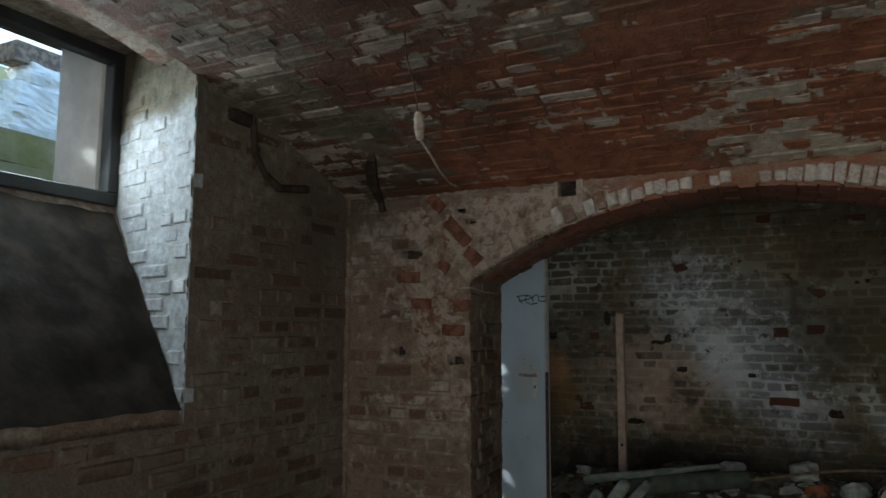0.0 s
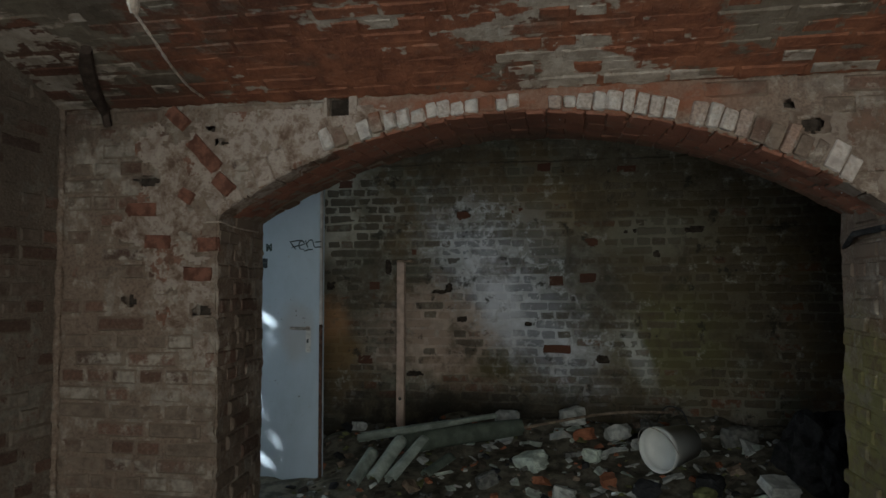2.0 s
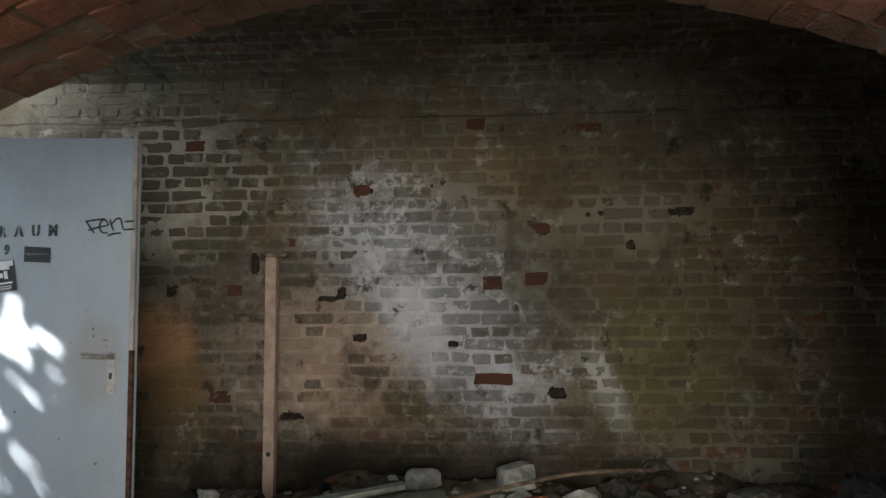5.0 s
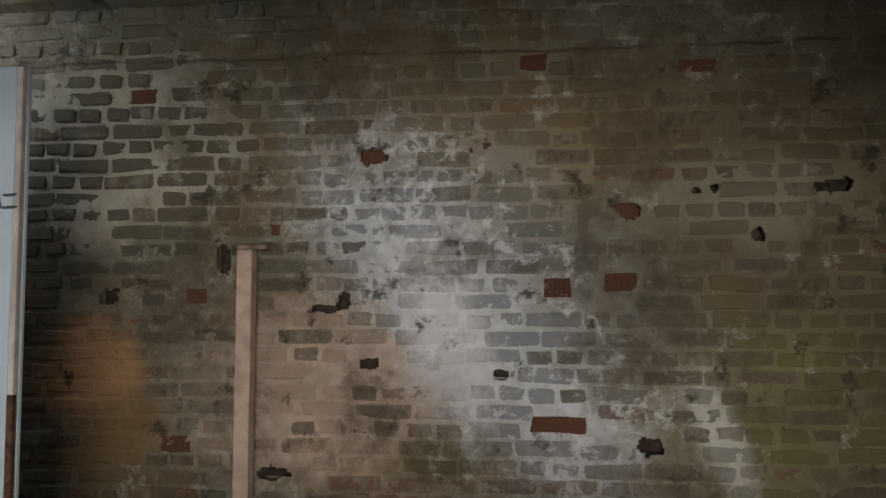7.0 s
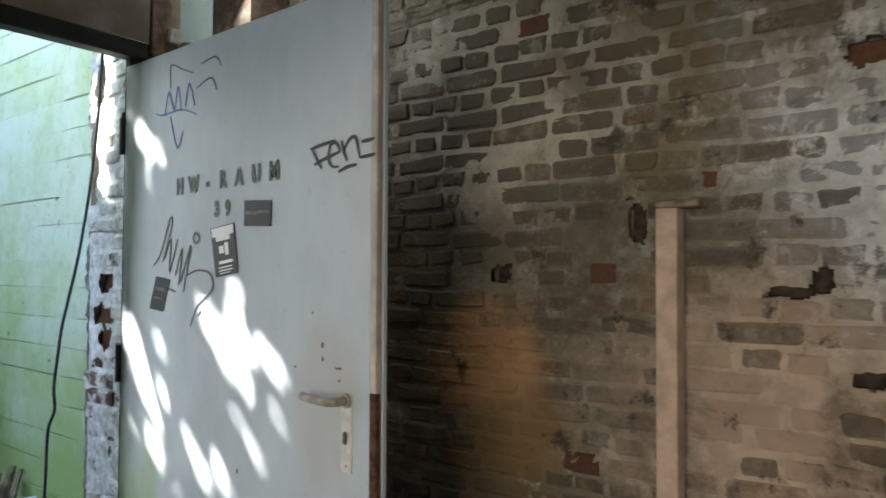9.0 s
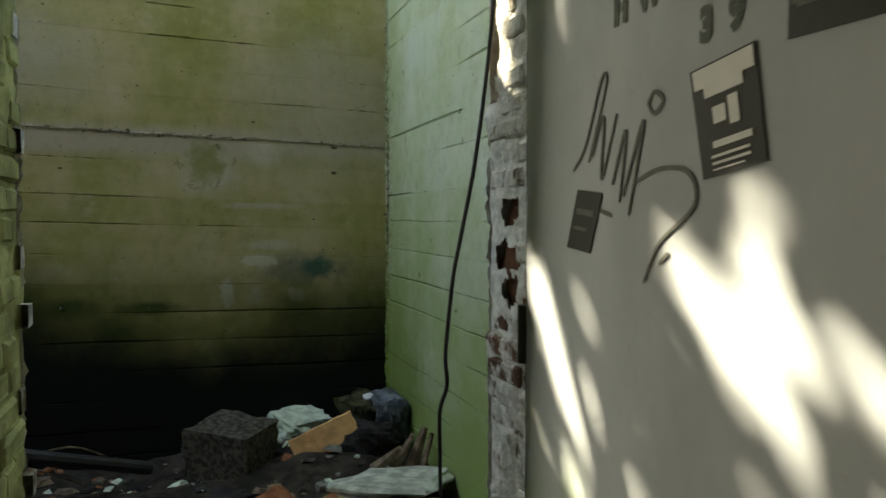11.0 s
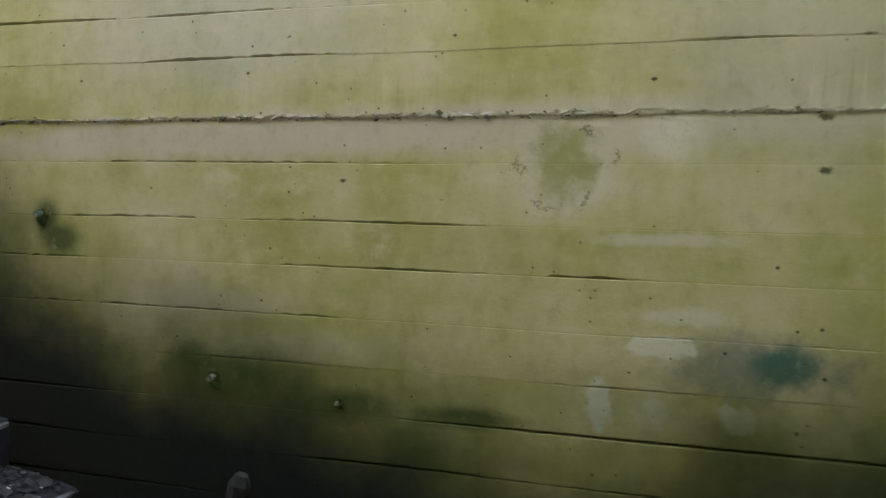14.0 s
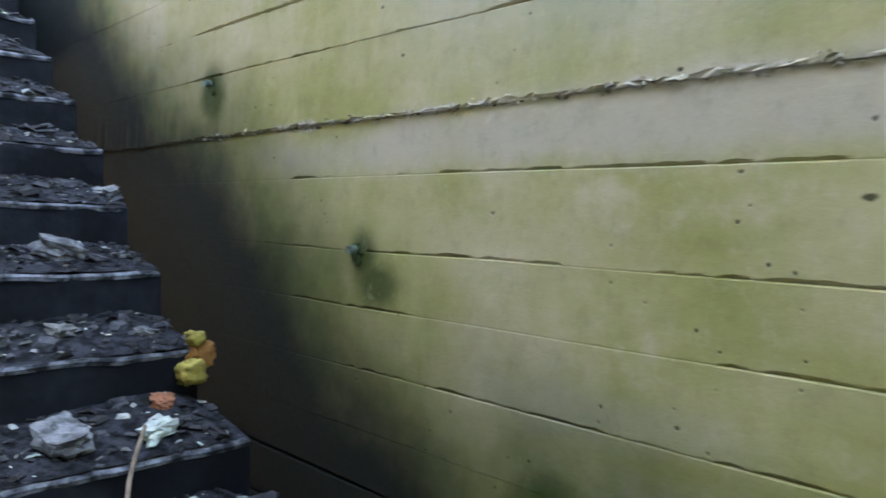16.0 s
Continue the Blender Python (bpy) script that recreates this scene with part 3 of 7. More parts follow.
M_GROUND = plain("ground_grass_earth", (0.07, 0.085, 0.035), 0.95, 0, 0.4, 0.6, 0.5)


# ---- mesh helpers ----
def part(name, bm, material, parent=None, label=""):
    me = bpy.data.meshes.new(name)
    if isinstance(bm, tuple):
        me.from_pydata(bm[0], [], bm[1])
        me.update()
    else:
        bmesh.ops.recalc_face_normals(bm, faces=bm.faces)
        bm.to_mesh(me)
        bm.free()
    me.materials.append(material)
    ob = new(name, me)
    ob.parent = parent
    return tagged(ob, label)


def rock_mesh(sx, sy, sz, seed, square=0.5, rough=0.12, cuts=3):
    """A broken stone: a cube's corners knocked off, its faces uneven."""
    r = random.Random(seed)
    bm = bmesh.new()
    bmesh.ops.create_cube(bm, size=1.0)
    bmesh.ops.subdivide_edges(bm, edges=list(bm.edges), cuts=cuts, use_grid_fill=True)
    shift = Vector((r.uniform(0, 99), r.uniform(0, 99), r.uniform(0, 99)))
    for v in bm.verts:
        ball = v.co.normalized() * 0.6
        p = v.co.lerp(ball, 1 - square)
        n = noise.noise(p * 2.2 + shift) + 0.5 * noise.noise(p * 6.0 + shift) + 0.3 * noise.noise(p * 15.0 + shift)
        p = p * (1 + rough * n * 2)
        v.co = Vector((p.x * sx, p.y * sy, p.z * sz))
    return bm


def box(bm, x0, x1, y0, y1, z0, z1):
    vs = [bm.verts.new((x, y, z)) for z in (z0, z1) for x, y in ((x0, y0), (x1, y0), (x1, y1), (x0, y1))]
    for f in ((0, 3, 2, 1), (4, 5, 6, 7), (0, 1, 5, 4), (1, 2, 6, 5), (2, 3, 7, 6), (3, 0, 4, 7)):
        bm.faces.new([vs[i] for i in f])
    return vs


def boxes(*dims):
    bm = bmesh.new()
    for d in dims:
        box(bm, *d)
    return bm


def prism(bm, outline, a, b, place):
    """A solid between two copies of an outline; place(u, v, w) gives the point."""
    n = len(outline)
    lo = [bm.verts.new(place(u, v, a)) for u, v in outline]
    hi = [bm.verts.new(place(u, v, b)) for u, v in outline]
    bm.faces.new(lo)
    bm.faces.new(hi[::-1])
    for i in range(n):
        j = (i + 1) % n
        bm.faces.new((lo[i], hi[i], hi[j], lo[j]))
    return bm


def bevelled(bm, width, segments=2):
    bmesh.ops.bevel(bm, geom=list(bm.edges), offset=width, segments=segments, affect="EDGES", profile=0.6)
    return bm


def thing(name, label, category, group="", where=None):
    ob = new(name)
    ob.empty_display_size = 0.1
    if where is not None:
        ob.matrix_world = where
    return tagged(ob, label, category, group)


def structure(ob, label, category):
    return tagged(ob, label, category, kind="structure")


def tube(points, radius, sides=8, wobble=0.0, rng=None, closed_ends=True):
    """A round bar or cable along points."""
    bm = bmesh.new()
    pts = [Vector(p) for p in points]
    rings = []
    whole = (pts[-1] - pts[0]).normalized()
    ref = Vector((0, 0, 1)) if abs(whole.z) < 0.75 else Vector((0.8, 0.6, 0))
    for i, p in enumerate(pts):
        way = (pts[min(i + 1, len(pts) - 1)] - pts[max(i - 1, 0)]).normalized()
        side = way.cross(ref).normalized()
        up = side.cross(way)
        r = radius(i / (len(pts) - 1)) if callable(radius) else radius
        rings.append([bm.verts.new(p + (side * math.cos(a) + up * math.sin(a)) * r * (1 + (rng.uniform(-wobble, wobble) if rng else 0)))
                      for a in (2 * math.pi * k / sides for k in range(sides))])
    for a, b in zip(rings, rings[1:]):
        for k in range(sides):
            bm.faces.new((a[k], a[(k + 1) % sides], b[(k + 1) % sides], b[k]))
    if closed_ends:
        bm.faces.new(rings[0][::-1])
        bm.faces.new(rings[-1])
    return bm


# ---- bricks ----
COURSE, BRICK_H, STRETCH, HEAD, JOINT = 0.0658, 0.0545, 0.206, 0.097, 0.0115


def brick_shape(w, h, rng, worn=0.004, sunk=0.007):
    """A worn brick face: w wide, h high, its face near depth 0 and its back sunk into the wall. (u, v, depth) points and faces."""
    j = lambda s: rng.uniform(-s, s)
    hw, hh = w / 2, h / 2
    cut = lambda: rng.uniform(0.2, 1.3) * worn
    out = []
    for a, b in ((-1, -1), (1, -1), (1, 1), (-1, 1)):
        p, q = (a * hw, b * (hh - cut())), (a * (hw - cut()), b * hh)
        out += [p, q] if a * b > 0 else [q, p]
    n = len(out)
    back = [(u, v, -0.045) for u, v in out]
    edge = [(u + j(worn * 0.5), v + j(worn * 0.5), -sunk + j(0.002)) for u, v in out]
    face = [(u * (1 - 0.016 / w) + j(worn * 0.6), v * (1 - 0.014 / h) + j(worn * 0.6), j(0.002)) for u, v in out]
    pts = back + edge + face
    faces = [tuple(range(2 * n, 3 * n))]
    for a in (0, n):
        for i in range(n):
            k = (i + 1) % n
            faces.append((a + i, a + k, a + n + k, a + n + i))
    return pts, faces


_rng = random.Random(5)
SHAPES = {"s": [brick_shape(STRETCH, BRICK_H, _rng) for _ in range(6)], "h": [brick_shape(HEAD, BRICK_H, _rng) for _ in range(6)]}
SHAPES["S"] = [brick_shape(STRETCH - 0.006, BRICK_H - 0.003, _rng, 0.009, 0.004) for _ in range(6)]
SHAPES["H"] = [brick_shape(HEAD - 0.005, BRICK_H - 0.003, _rng, 0.009, 0.004) for _ in range(6)]


def bond(width, height, keep, rng, gap=0.03, first=0, old=False):
    """Courses of headers and stretchers: (kind, shape, u, v, depth, turn) for each brick that is kept."""
    rows = int(height / COURSE)
    for r in range(rows):
        v = (r + 0.5) * COURSE
        kind = "h" if (r + first) % 2 else "s"
        u = -rng.uniform(0, 0.05) - (0.06 if kind == "h" else 0.0)
        while u < width:
            k = kind if rng.random() > 0.12 else ("s" if kind == "h" else "h")
            w = STRETCH if k == "s" else HEAD
            c = u + w / 2
            if 0 < c - w * 0.5 + 0.02 and c + w * 0.5 - 0.02 < width and keep(c, v, w) and rng.random() > gap:
                jig = 0.010 if old else 0.0
                yield k.upper() if old else k, rng.randrange(6), c + rng.uniform(-jig, jig), v + rng.uniform(-jig, jig) * 0.6, rng.uniform(-0.005, 0.002) if old else rng.uniform(-0.006, 0.004), rng.uniform(-0.03, 0.03) if old else rng.uniform(-0.018, 0.018)
            u += w + JOINT


def joined_bricks(name, items, place, material, parent=None, label="", category=""):
    """Many bricks as one mesh; place(u, v, depth) gives the point."""
    verts, faces = [], []
    for k, n, c, v, d, turn in items:
        pts, fs = SHAPES[k][n]
        o = len(verts)
        cs, sn = math.cos(turn), math.sin(turn)
        for a, b, e in pts:
            verts.append(place(c + a * cs - b * sn, v + a * sn + b * cs, e + d))
        faces += [tuple(o + i for i in f) for f in fs]
    if not verts:
        return None
    ob = part(name, (verts, faces), material, parent)
    fix_normals(ob)
    ob["kind"] = "stuff"
    return tagged(ob, label, category)


def fix_normals(ob):
    bm = bmesh.new()
    bm.from_mesh(ob.data)
    bmesh.ops.recalc_face_normals(bm, faces=bm.faces)
    bm.to_mesh(ob.data)
    bm.free()


LATER = []  # single bricks are laid at the end of the file


def single_bricks(items, frame_m, material, parent):
    """Bricks as objects of their own, which share their shapes. frame_m maps (u, depth, v) of the wall into the world."""
    meshes = {}
    for k, n, c, v, d, turn in items:
        if (k, n) not in meshes:
            pts, fs = SHAPES[k][n]
            me = bpy.data.meshes.new("brick")
            me.from_pydata([(a, -e, b) for a, b, e in pts], [], fs)
            bm = bmesh.new()
            bm.from_mesh(me)
            bmesh.ops.recalc_face_normals(bm, faces=bm.faces)
            bm.to_mesh(me)
            bm.free()
            me.materials.append(material)
            meshes[k, n] = me
        ob = new("brick", meshes[k, n])
        ob.parent = parent
        ob.matrix_world = frame_m @ Matrix.Translation((c, -d, v)) @ Matrix.Rotation(-turn, 4, "Y")


# ---- the place: numbers ----
ARCH_Y, ARCH_BACK = 3.505, 4.06          # the wall with the arch, front and rear face
ARCH_C, LEFT, RIGHT = -0.26, -1.39, 0.93   # the arch's middle and its jambs
ARCH_FRONT, ARCH_REAR = (2.05, 2.095), (2.25, 2.112)   # radius and crown at its front and rear edge
BACK_Y = 6.25                            # rear wall of the second room
WEST_A, WEST_B, WEST_OUT = -2.05, -2.95, -3.50   # west wall: inner faces of both rooms, outer face
EAST_A, EAST_B, SOUTH = 2.60, 2.60, -0.50
FAR_X, WING_Y = -5.20, 5.89              # the stair well: retaining wall and end wall
DOOR_Y0, DOOR_Y1 = 4.55, 5.72            # the doorway
LANDING, TOP = 0.25, 3.0


def arch_curve(s):
    """Radius and crown of the arch at depth s: 0 at the front, 1 at the rear."""
    return tuple(a + (b - a) * s for a, b in zip(ARCH_FRONT, ARCH_REAR))


def arch_z(x, s=0.0):
    r, top = arch_curve(s)
    return top - r + math.sqrt(max(0.0, r * r - (x - ARCH_C) ** 2))


# first room: floor, walls, vault
structure(part("floor_1", boxes((-3.0, 3.0, -1.0, ARCH_BACK, -0.2, 0.0)), M_DIRT), "bare dark earth floor of the cellar room", "floor")
structure(part("floor_2", boxes((-3.4, 2.0, ARCH_BACK, 6.6, -0.2, 0.18)), M_DIRT), "earth floor of the rear cellar room under rubble", "floor")

DEEP = 0.07    # how far behind the brick faces the walls' bodies begin
bm = bmesh.new()
prism(bm, ((WEST_A - 0.3, ARCH_Y + DEEP), (LEFT - 0.045, ARCH_Y + DEEP), (LEFT - 0.1, ARCH_BACK), (WEST_A - 0.3, ARCH_BACK)), -0.1, 3.1, lambda u, v, w: (u, v, w))
box(bm, RIGHT + 0.03, EAST_A + 0.3, ARCH_Y + DEEP, ARCH_BACK, -0.1, 3.1)
N = 40
for i in range(-2, N + 2):
    x0 = LEFT + (RIGHT - LEFT) * i / N
    x1 = LEFT + (RIGHT - LEFT) * (i + 1) / N
    under = lambda x, y: (x, y, arch_z(x, (y - ARCH_Y) / (ARCH_BACK - ARCH_Y)) + 0.006)
    ring_pts = [bm.verts.new(p) for y in (ARCH_Y + DEEP, ARCH_BACK) for p in (under(x0, y), under(x1, y), (x1, y, 3.1), (x0, y, 3.1))]
    for f in ((0, 1, 2, 3), (7, 6, 5, 4), (0, 4, 5, 1), (1, 5, 6, 2), (2, 6, 7, 3), (3, 7, 4, 0)):
        bm.faces.new([ring_pts[q] for q in f])
wall_arch = structure(part("wall_arch", bm, M_RED_MORTAR), "thick brick wall with a wide segmental arch, lime wash peeling", "wall")


def sheet_data(width, height, place, keep, seed, res=0.017, base=-0.010, push=0.024, most=0.005):
    """Mortar smeared between and over the bricks: a skin that bulges over them in patches."""
    nu, nv = max(2, int(width / res)), max(2, int(height / res))
    verts, index, faces = [], {}, []
    def vert(i, j):
        if (i, j) not in index:
            u, v = width * i / nu, height * j / nv
            p = Vector((u + seed * 7.3, v, seed * 1.9))
            u += 0.8 * res * noise.noise(p * 47.0 + Vector((9, 0, 0)))
            v += 0.8 * res * noise.noise(p * 47.0 + Vector((0, 9, 5)))
            n = 0.62 * noise.noise(p * 3.1) + 0.42 * noise.noise(p * 13.0) + 0.2 * noise.noise(p * 37.0)
            index[i, j] = len(verts)
            verts.append(place(u, v, min(most, base + push * max(0.0, n + 0.02)) + 0.0022 * noise.noise(p * 60.0)))
        return index[i, j]
    for i in range(nu):
        for j in range(nv):
            if keep(width * (i + 0.5) / nu, height * (j + 0.5) / nv):
                faces.append((vert(i, j), vert(i + 1, j), vert(i + 1, j + 1), vert(i, j + 1)))
    return verts, faces


def smooth(ob):
    for p in ob.data.polygons:
        p.use_smooth = True
    return ob


def mortar_skin(width, height, place, keep, seed, material, parent, **more):
    return smooth(part("mortar", sheet_data(width, height, place, keep, seed, **more), material, parent))


rng = random.Random(11)
# beam pockets and putlog holes: x, z, half width, half height
POCKETS = ((-0.93, 2.142, 0.042, 0.036), (0.674, 2.011, 0.036, 0.024), (-1.69, 1.89, 0.05, 0.018), (0.606, 2.081, 0.018, 0.014), (-1.428, 2.083, 0.022, 0.012), (-1.385, 2.028, 0.024, 0.010), (-1.45, 1.40, 0.035, 0.02), (-1.75, 1.44, 0.03, 0.02))


def pocket(x, z, grow=0.0, cuts=POCKETS):
    """Whether a point lies in one of the holes: broken and roundish, but for the square pocket beside the crown."""
    for a, b, w, h in cuts:
        rag = 1.0 if grow or a == -0.93 else 1.0 + 0.45 * noise.noise(Vector((x * 26, z * 30, a * 9)))
        du, dv = abs(x - a) / (w + grow) * rag, abs(z - b) / (h + grow * 0.5) * rag
        if (max(du, dv) if a == -0.93 or grow else (du ** 2.5 + dv ** 2.5) ** 0.4) < 1.0:
            return True
    return False


def keep_arch(x, z, w):
    inside = LEFT - w * 0.5 < x < RIGHT + w * 0.5 and z < arch_z(x) + 0.11
    return not inside and not pocket(x, z, w * 0.5)


def keep_arch_skin(u, v):
    x = u + WEST_A
    return not (LEFT < x < RIGHT and v < arch_z(x) + 0.004) and not pocket(x, v)


items = list(bond(EAST_A - WEST_A, 2.35, lambda u, v, w: keep_arch(u + WEST_A, v, w), rng))
ARCH_FRAME = Matrix.Translation((WEST_A, ARCH_Y, 0))
near = [i for i in items if i[2] + WEST_A < 1.2 and i[3] > 0.45][:300]
LATER.append((near, ARCH_FRAME, M_RED, wall_arch))
joined_bricks("bricks", [i for i in items if i not in near], lambda u, v, d: (u + WEST_A, ARCH_Y - d, v), M_RED, wall_arch)
mortar_skin(EAST_A - WEST_A, 2.35, lambda u, v, d: (u + WEST_A, ARCH_Y - d, v), keep_arch_skin, 1, M_RED_MORTAR, wall_arch, res=0.010)

# thick old lime that still clings to the haunches in ragged sheets
def keep_lime(u, v):
    x = u + WEST_A
    if (v < arch_z(x) + (0.03 if x > -1.0 else 0.014) and LEFT - 0.03 < x < RIGHT + 0.03) or pocket(x, v, 0.012):
        return False
    inside = max(1.0 - ((x - cx) / sx) ** 2 - ((v - cz) / sz) ** 2 for cx, cz, sx, sz in ((-1.22, 1.98, 0.46, 0.26), (-1.0, 2.06, 0.34, 0.12), (-1.5, 1.80, 0.28, 0.36), (-1.45, 1.5, 0.2, 0.3), (0.80, 1.97, 0.24, 0.12), (1.02, 1.84, 0.12, 0.14)))
    if inside < -0.4:
        return False
    p = Vector((x * 1.0, v * 1.25, 4.0))
    return 0.62 * noise.noise(p * 4.0) + 0.40 * noise.noise(p * 11.0) + 0.20 * noise.noise(p * 31.0) + 0.42 * min(inside, 0.6) > 0.14


k = Mat("lime_old")
blotch, broad = k.noise(26, 6, 0.72), k.noise(7.5, 6, 0.7, distort=0.3)
c = k.colors(broad, (0.36, (0.12, 0.077, 0.053)), (0.43, (0.215, 0.155, 0.115)), (0.53, (0.37, 0.30, 0.245)), (0.66, (0.24, 0.18, 0.14)))
c = k.mix(k.ramp(blotch, 0.50, 0.62, 0.0, 0.65), c, (0.13, 0.082, 0.052))
c = k.mix(k.ramp(blotch, 0.42, 0.34, 0.0, 0.6), c, (0.40, 0.335, 0.26))
c = k.mix(k.ramp(k.noise(6.5, 6, 0.7, shift=(3, 8, 1)), 0.575, 0.60, 0.0, 0.85), c, k.colors(k.noise(20, 4, 0.7), (0.4, (0.11, 0.055, 0.036)), (0.6, (0.21, 0.10, 0.062))))
# browner and darker to the right of the crown
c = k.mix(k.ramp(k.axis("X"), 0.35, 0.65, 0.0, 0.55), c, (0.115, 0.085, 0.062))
M_LIME = k.finish(c, 0.92, blotch, 0.5, 0.006)
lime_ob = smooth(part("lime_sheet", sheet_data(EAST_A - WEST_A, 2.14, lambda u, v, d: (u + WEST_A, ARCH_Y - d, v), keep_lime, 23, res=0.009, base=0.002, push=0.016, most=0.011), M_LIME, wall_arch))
tagged(lime_ob, "thick flaking lime")
# dark insets paint the depth of the shallow pockets
for i, (x, z, w, h) in enumerate(POCKETS):
    part("hole_back", boxes((x - w, x + w, ARCH_Y + 0.05, ARCH_Y + 0.069, z - h, z + h)), M_HOLE_SHADE, wall_arch)
x, z, w, h = POCKETS[0]
part("pocket_rim", boxes((x - w - 0.014, x + w + 0.014, ARCH_Y - 0.004, ARCH_Y + 0.03, z - h - 0.014, z - h), (x + w, x + w + 0.03, ARCH_Y - 0.005, ARCH_Y + 0.03, z - h, z + h), (x - w - 0.012, x - w, ARCH_Y - 0.003, ARCH_Y + 0.03, z - h, z + h)), M_LIME, wall_arch, "pale lime rim of the beam pocket")
corner = [(WEST_A + 0.004, ARCH_Y - 0.004, 0.02 + 0.02 * i) for i in range(110)]
part("corner_mortar", tube(corner, lambda t: 0.014 + 0.008 * noise.noise(Vector((t * 40, 3, 9))), 7, 0.3, random.Random(18)), M_RED_MORTAR, wall_arch)

# bricks laid bare where the lime has fallen off: x, z, length, height, slope in degrees
for i, (x, z, w, h, tilt) in enumerate(((-1.448, 1.983, 0.155, 0.058, 46), (-1.372, 1.868, 0.085, 0.055, 42), (-1.56, 2.125, 0.09, 0.05, 43), (-1.632, 1.657, 0.10, 0.05, 2), (-1.43, 1.645, 0.075, 0.05, -3), (-1.468, 1.535, 0.11, 0.05, 1), (-1.518, 1.828, 0.06, 0.045, 30), (-1.70, 1.78, 0.12, 0.05, 0))):
    bare = part("bare_brick", rock_mesh(w, 0.03, h, 500 + i, 0.9, 0.07, 4), M_BARE, wall_arch)
    bare.matrix_world = Matrix.Translation((x, ARCH_Y + 0.003, z)) @ Matrix.Rotation(radians(tilt), 4, "Y")

# reveals of the arch, left one a little splayed
SP = -0.063 / (ARCH_BACK - ARCH_Y)
for name, place, side in (("left", lambda u, v, d: (LEFT + SP * u + d, ARCH_Y + u, v), -1), ("right", lambda u, v, d: (RIGHT - d, ARCH_Y + u, v), 1)):
    items = list(bond(ARCH_BACK - ARCH_Y, 1.78, lambda u, v, w: True, random.Random(13 + side), 0.02))
    joined_bricks("reveal_bricks", items, place, M_RED, wall_arch)
    mortar_skin(ARCH_BACK - ARCH_Y, 1.775, place, lambda u, v: True, 4 + side, M_RED_MORTAR, wall_arch)

# the arch: one ring of bricks on edge, seen from the front and from below
RING_A, RING_B = LEFT - 0.02 - ARCH_C, RIGHT + 0.02 - ARCH_C
steps = int((RING_B - RING_A) * 1.09 / 0.073)


def voussoir(dims, material, a, drop, s=0.0):
    """One worn brick of the ring, at angle a from the crown and depth s."""
    r, top = arch_curve(s)
    bmr = bmesh.new()
    box(bmr, *dims)
    bmesh.ops.bevel(bmr, geom=list(bmr.edges), offset=0.005, segments=1, affect="EDGES")
    for v in bmr.verts:
        v.co += Vector((rng.uniform(-0.004, 0.004), rng.uniform(-0.002, 0.002), rng.uniform(-0.004, 0.004)))
    bmr.transform(Matrix.Translation((ARCH_C, 0, top - r)) @ Matrix.Rotation(a, 4, "Y") @ Matrix.Translation((0, 0, r - drop)))
    part("voussoir", bmr, material, wall_arch)


for i in range(steps):
    for j in range(5):
        r_j = arch_curve(j / 4)[0]
        low, high = math.asin(RING_A / r_j), math.asin(RING_B / r_j)
        a = low + (i + 0.5 + (0.0 if j % 2 else rng.uniform(-0.12, 0.12))) * (high - low) / steps
        y0 = ARCH_Y - rng.uniform(-0.004, 0.003) + j * 0.112 + (0.006 if j == 0 else 0.0)
        drop = rng.uniform(-0.003, 0.003)
        crown = j == 0 and -0.365 < a < 0.54
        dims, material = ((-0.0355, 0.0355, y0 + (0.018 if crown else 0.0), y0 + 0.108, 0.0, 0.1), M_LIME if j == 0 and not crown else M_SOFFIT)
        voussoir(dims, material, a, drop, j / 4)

# small white-painted headers over the crown, lower towards the middle, missing at the keystone
a = -0.357
while a < 0.532:
    w = rng.uniform(0.038, 0.056)
    a += w * 0.5 / ARCH_FRONT[0]
    h = 0.036 + 0.10 * min(0.36, abs(a)) + rng.uniform(-0.010, 0.012) + (0.012 if a > 0.1 else 0.0)
    if not -0.008 < a < 0.042 and rng.random() > 0.02:
        voussoir((-w * 0.47, w * 0.47, ARCH_Y - 0.009 + rng.uniform(-0.003, 0.003), ARCH_Y + 0.014, 0.006 + rng.uniform(0, 0.008), h + 0.012), M_CROWN if rng.random() > (0.05 if a < 0.36 else 0.7) else M_RED, a, rng.uniform(-0.003, 0.003))
    a += (w * 0.5 + 0.002) / ARCH_FRONT[0]

# vault of the first room: courses run along x
VA_C, VA_HALF, VA_Z, VA_RISE = 1.5, 2.005, 2.17, 0.42


def vault_place(yc, half, spring, rise, x0):
    r = (half * half + rise * rise) / (2 * rise)
    top = math.asin(half / r)

    def place(u, v, d):
        a = top - v / r
        return (x0 + u, yc + (r - d) * math.sin(a), spring + rise - r + (r - d) * math.cos(a))
    return place, 2 * top * r


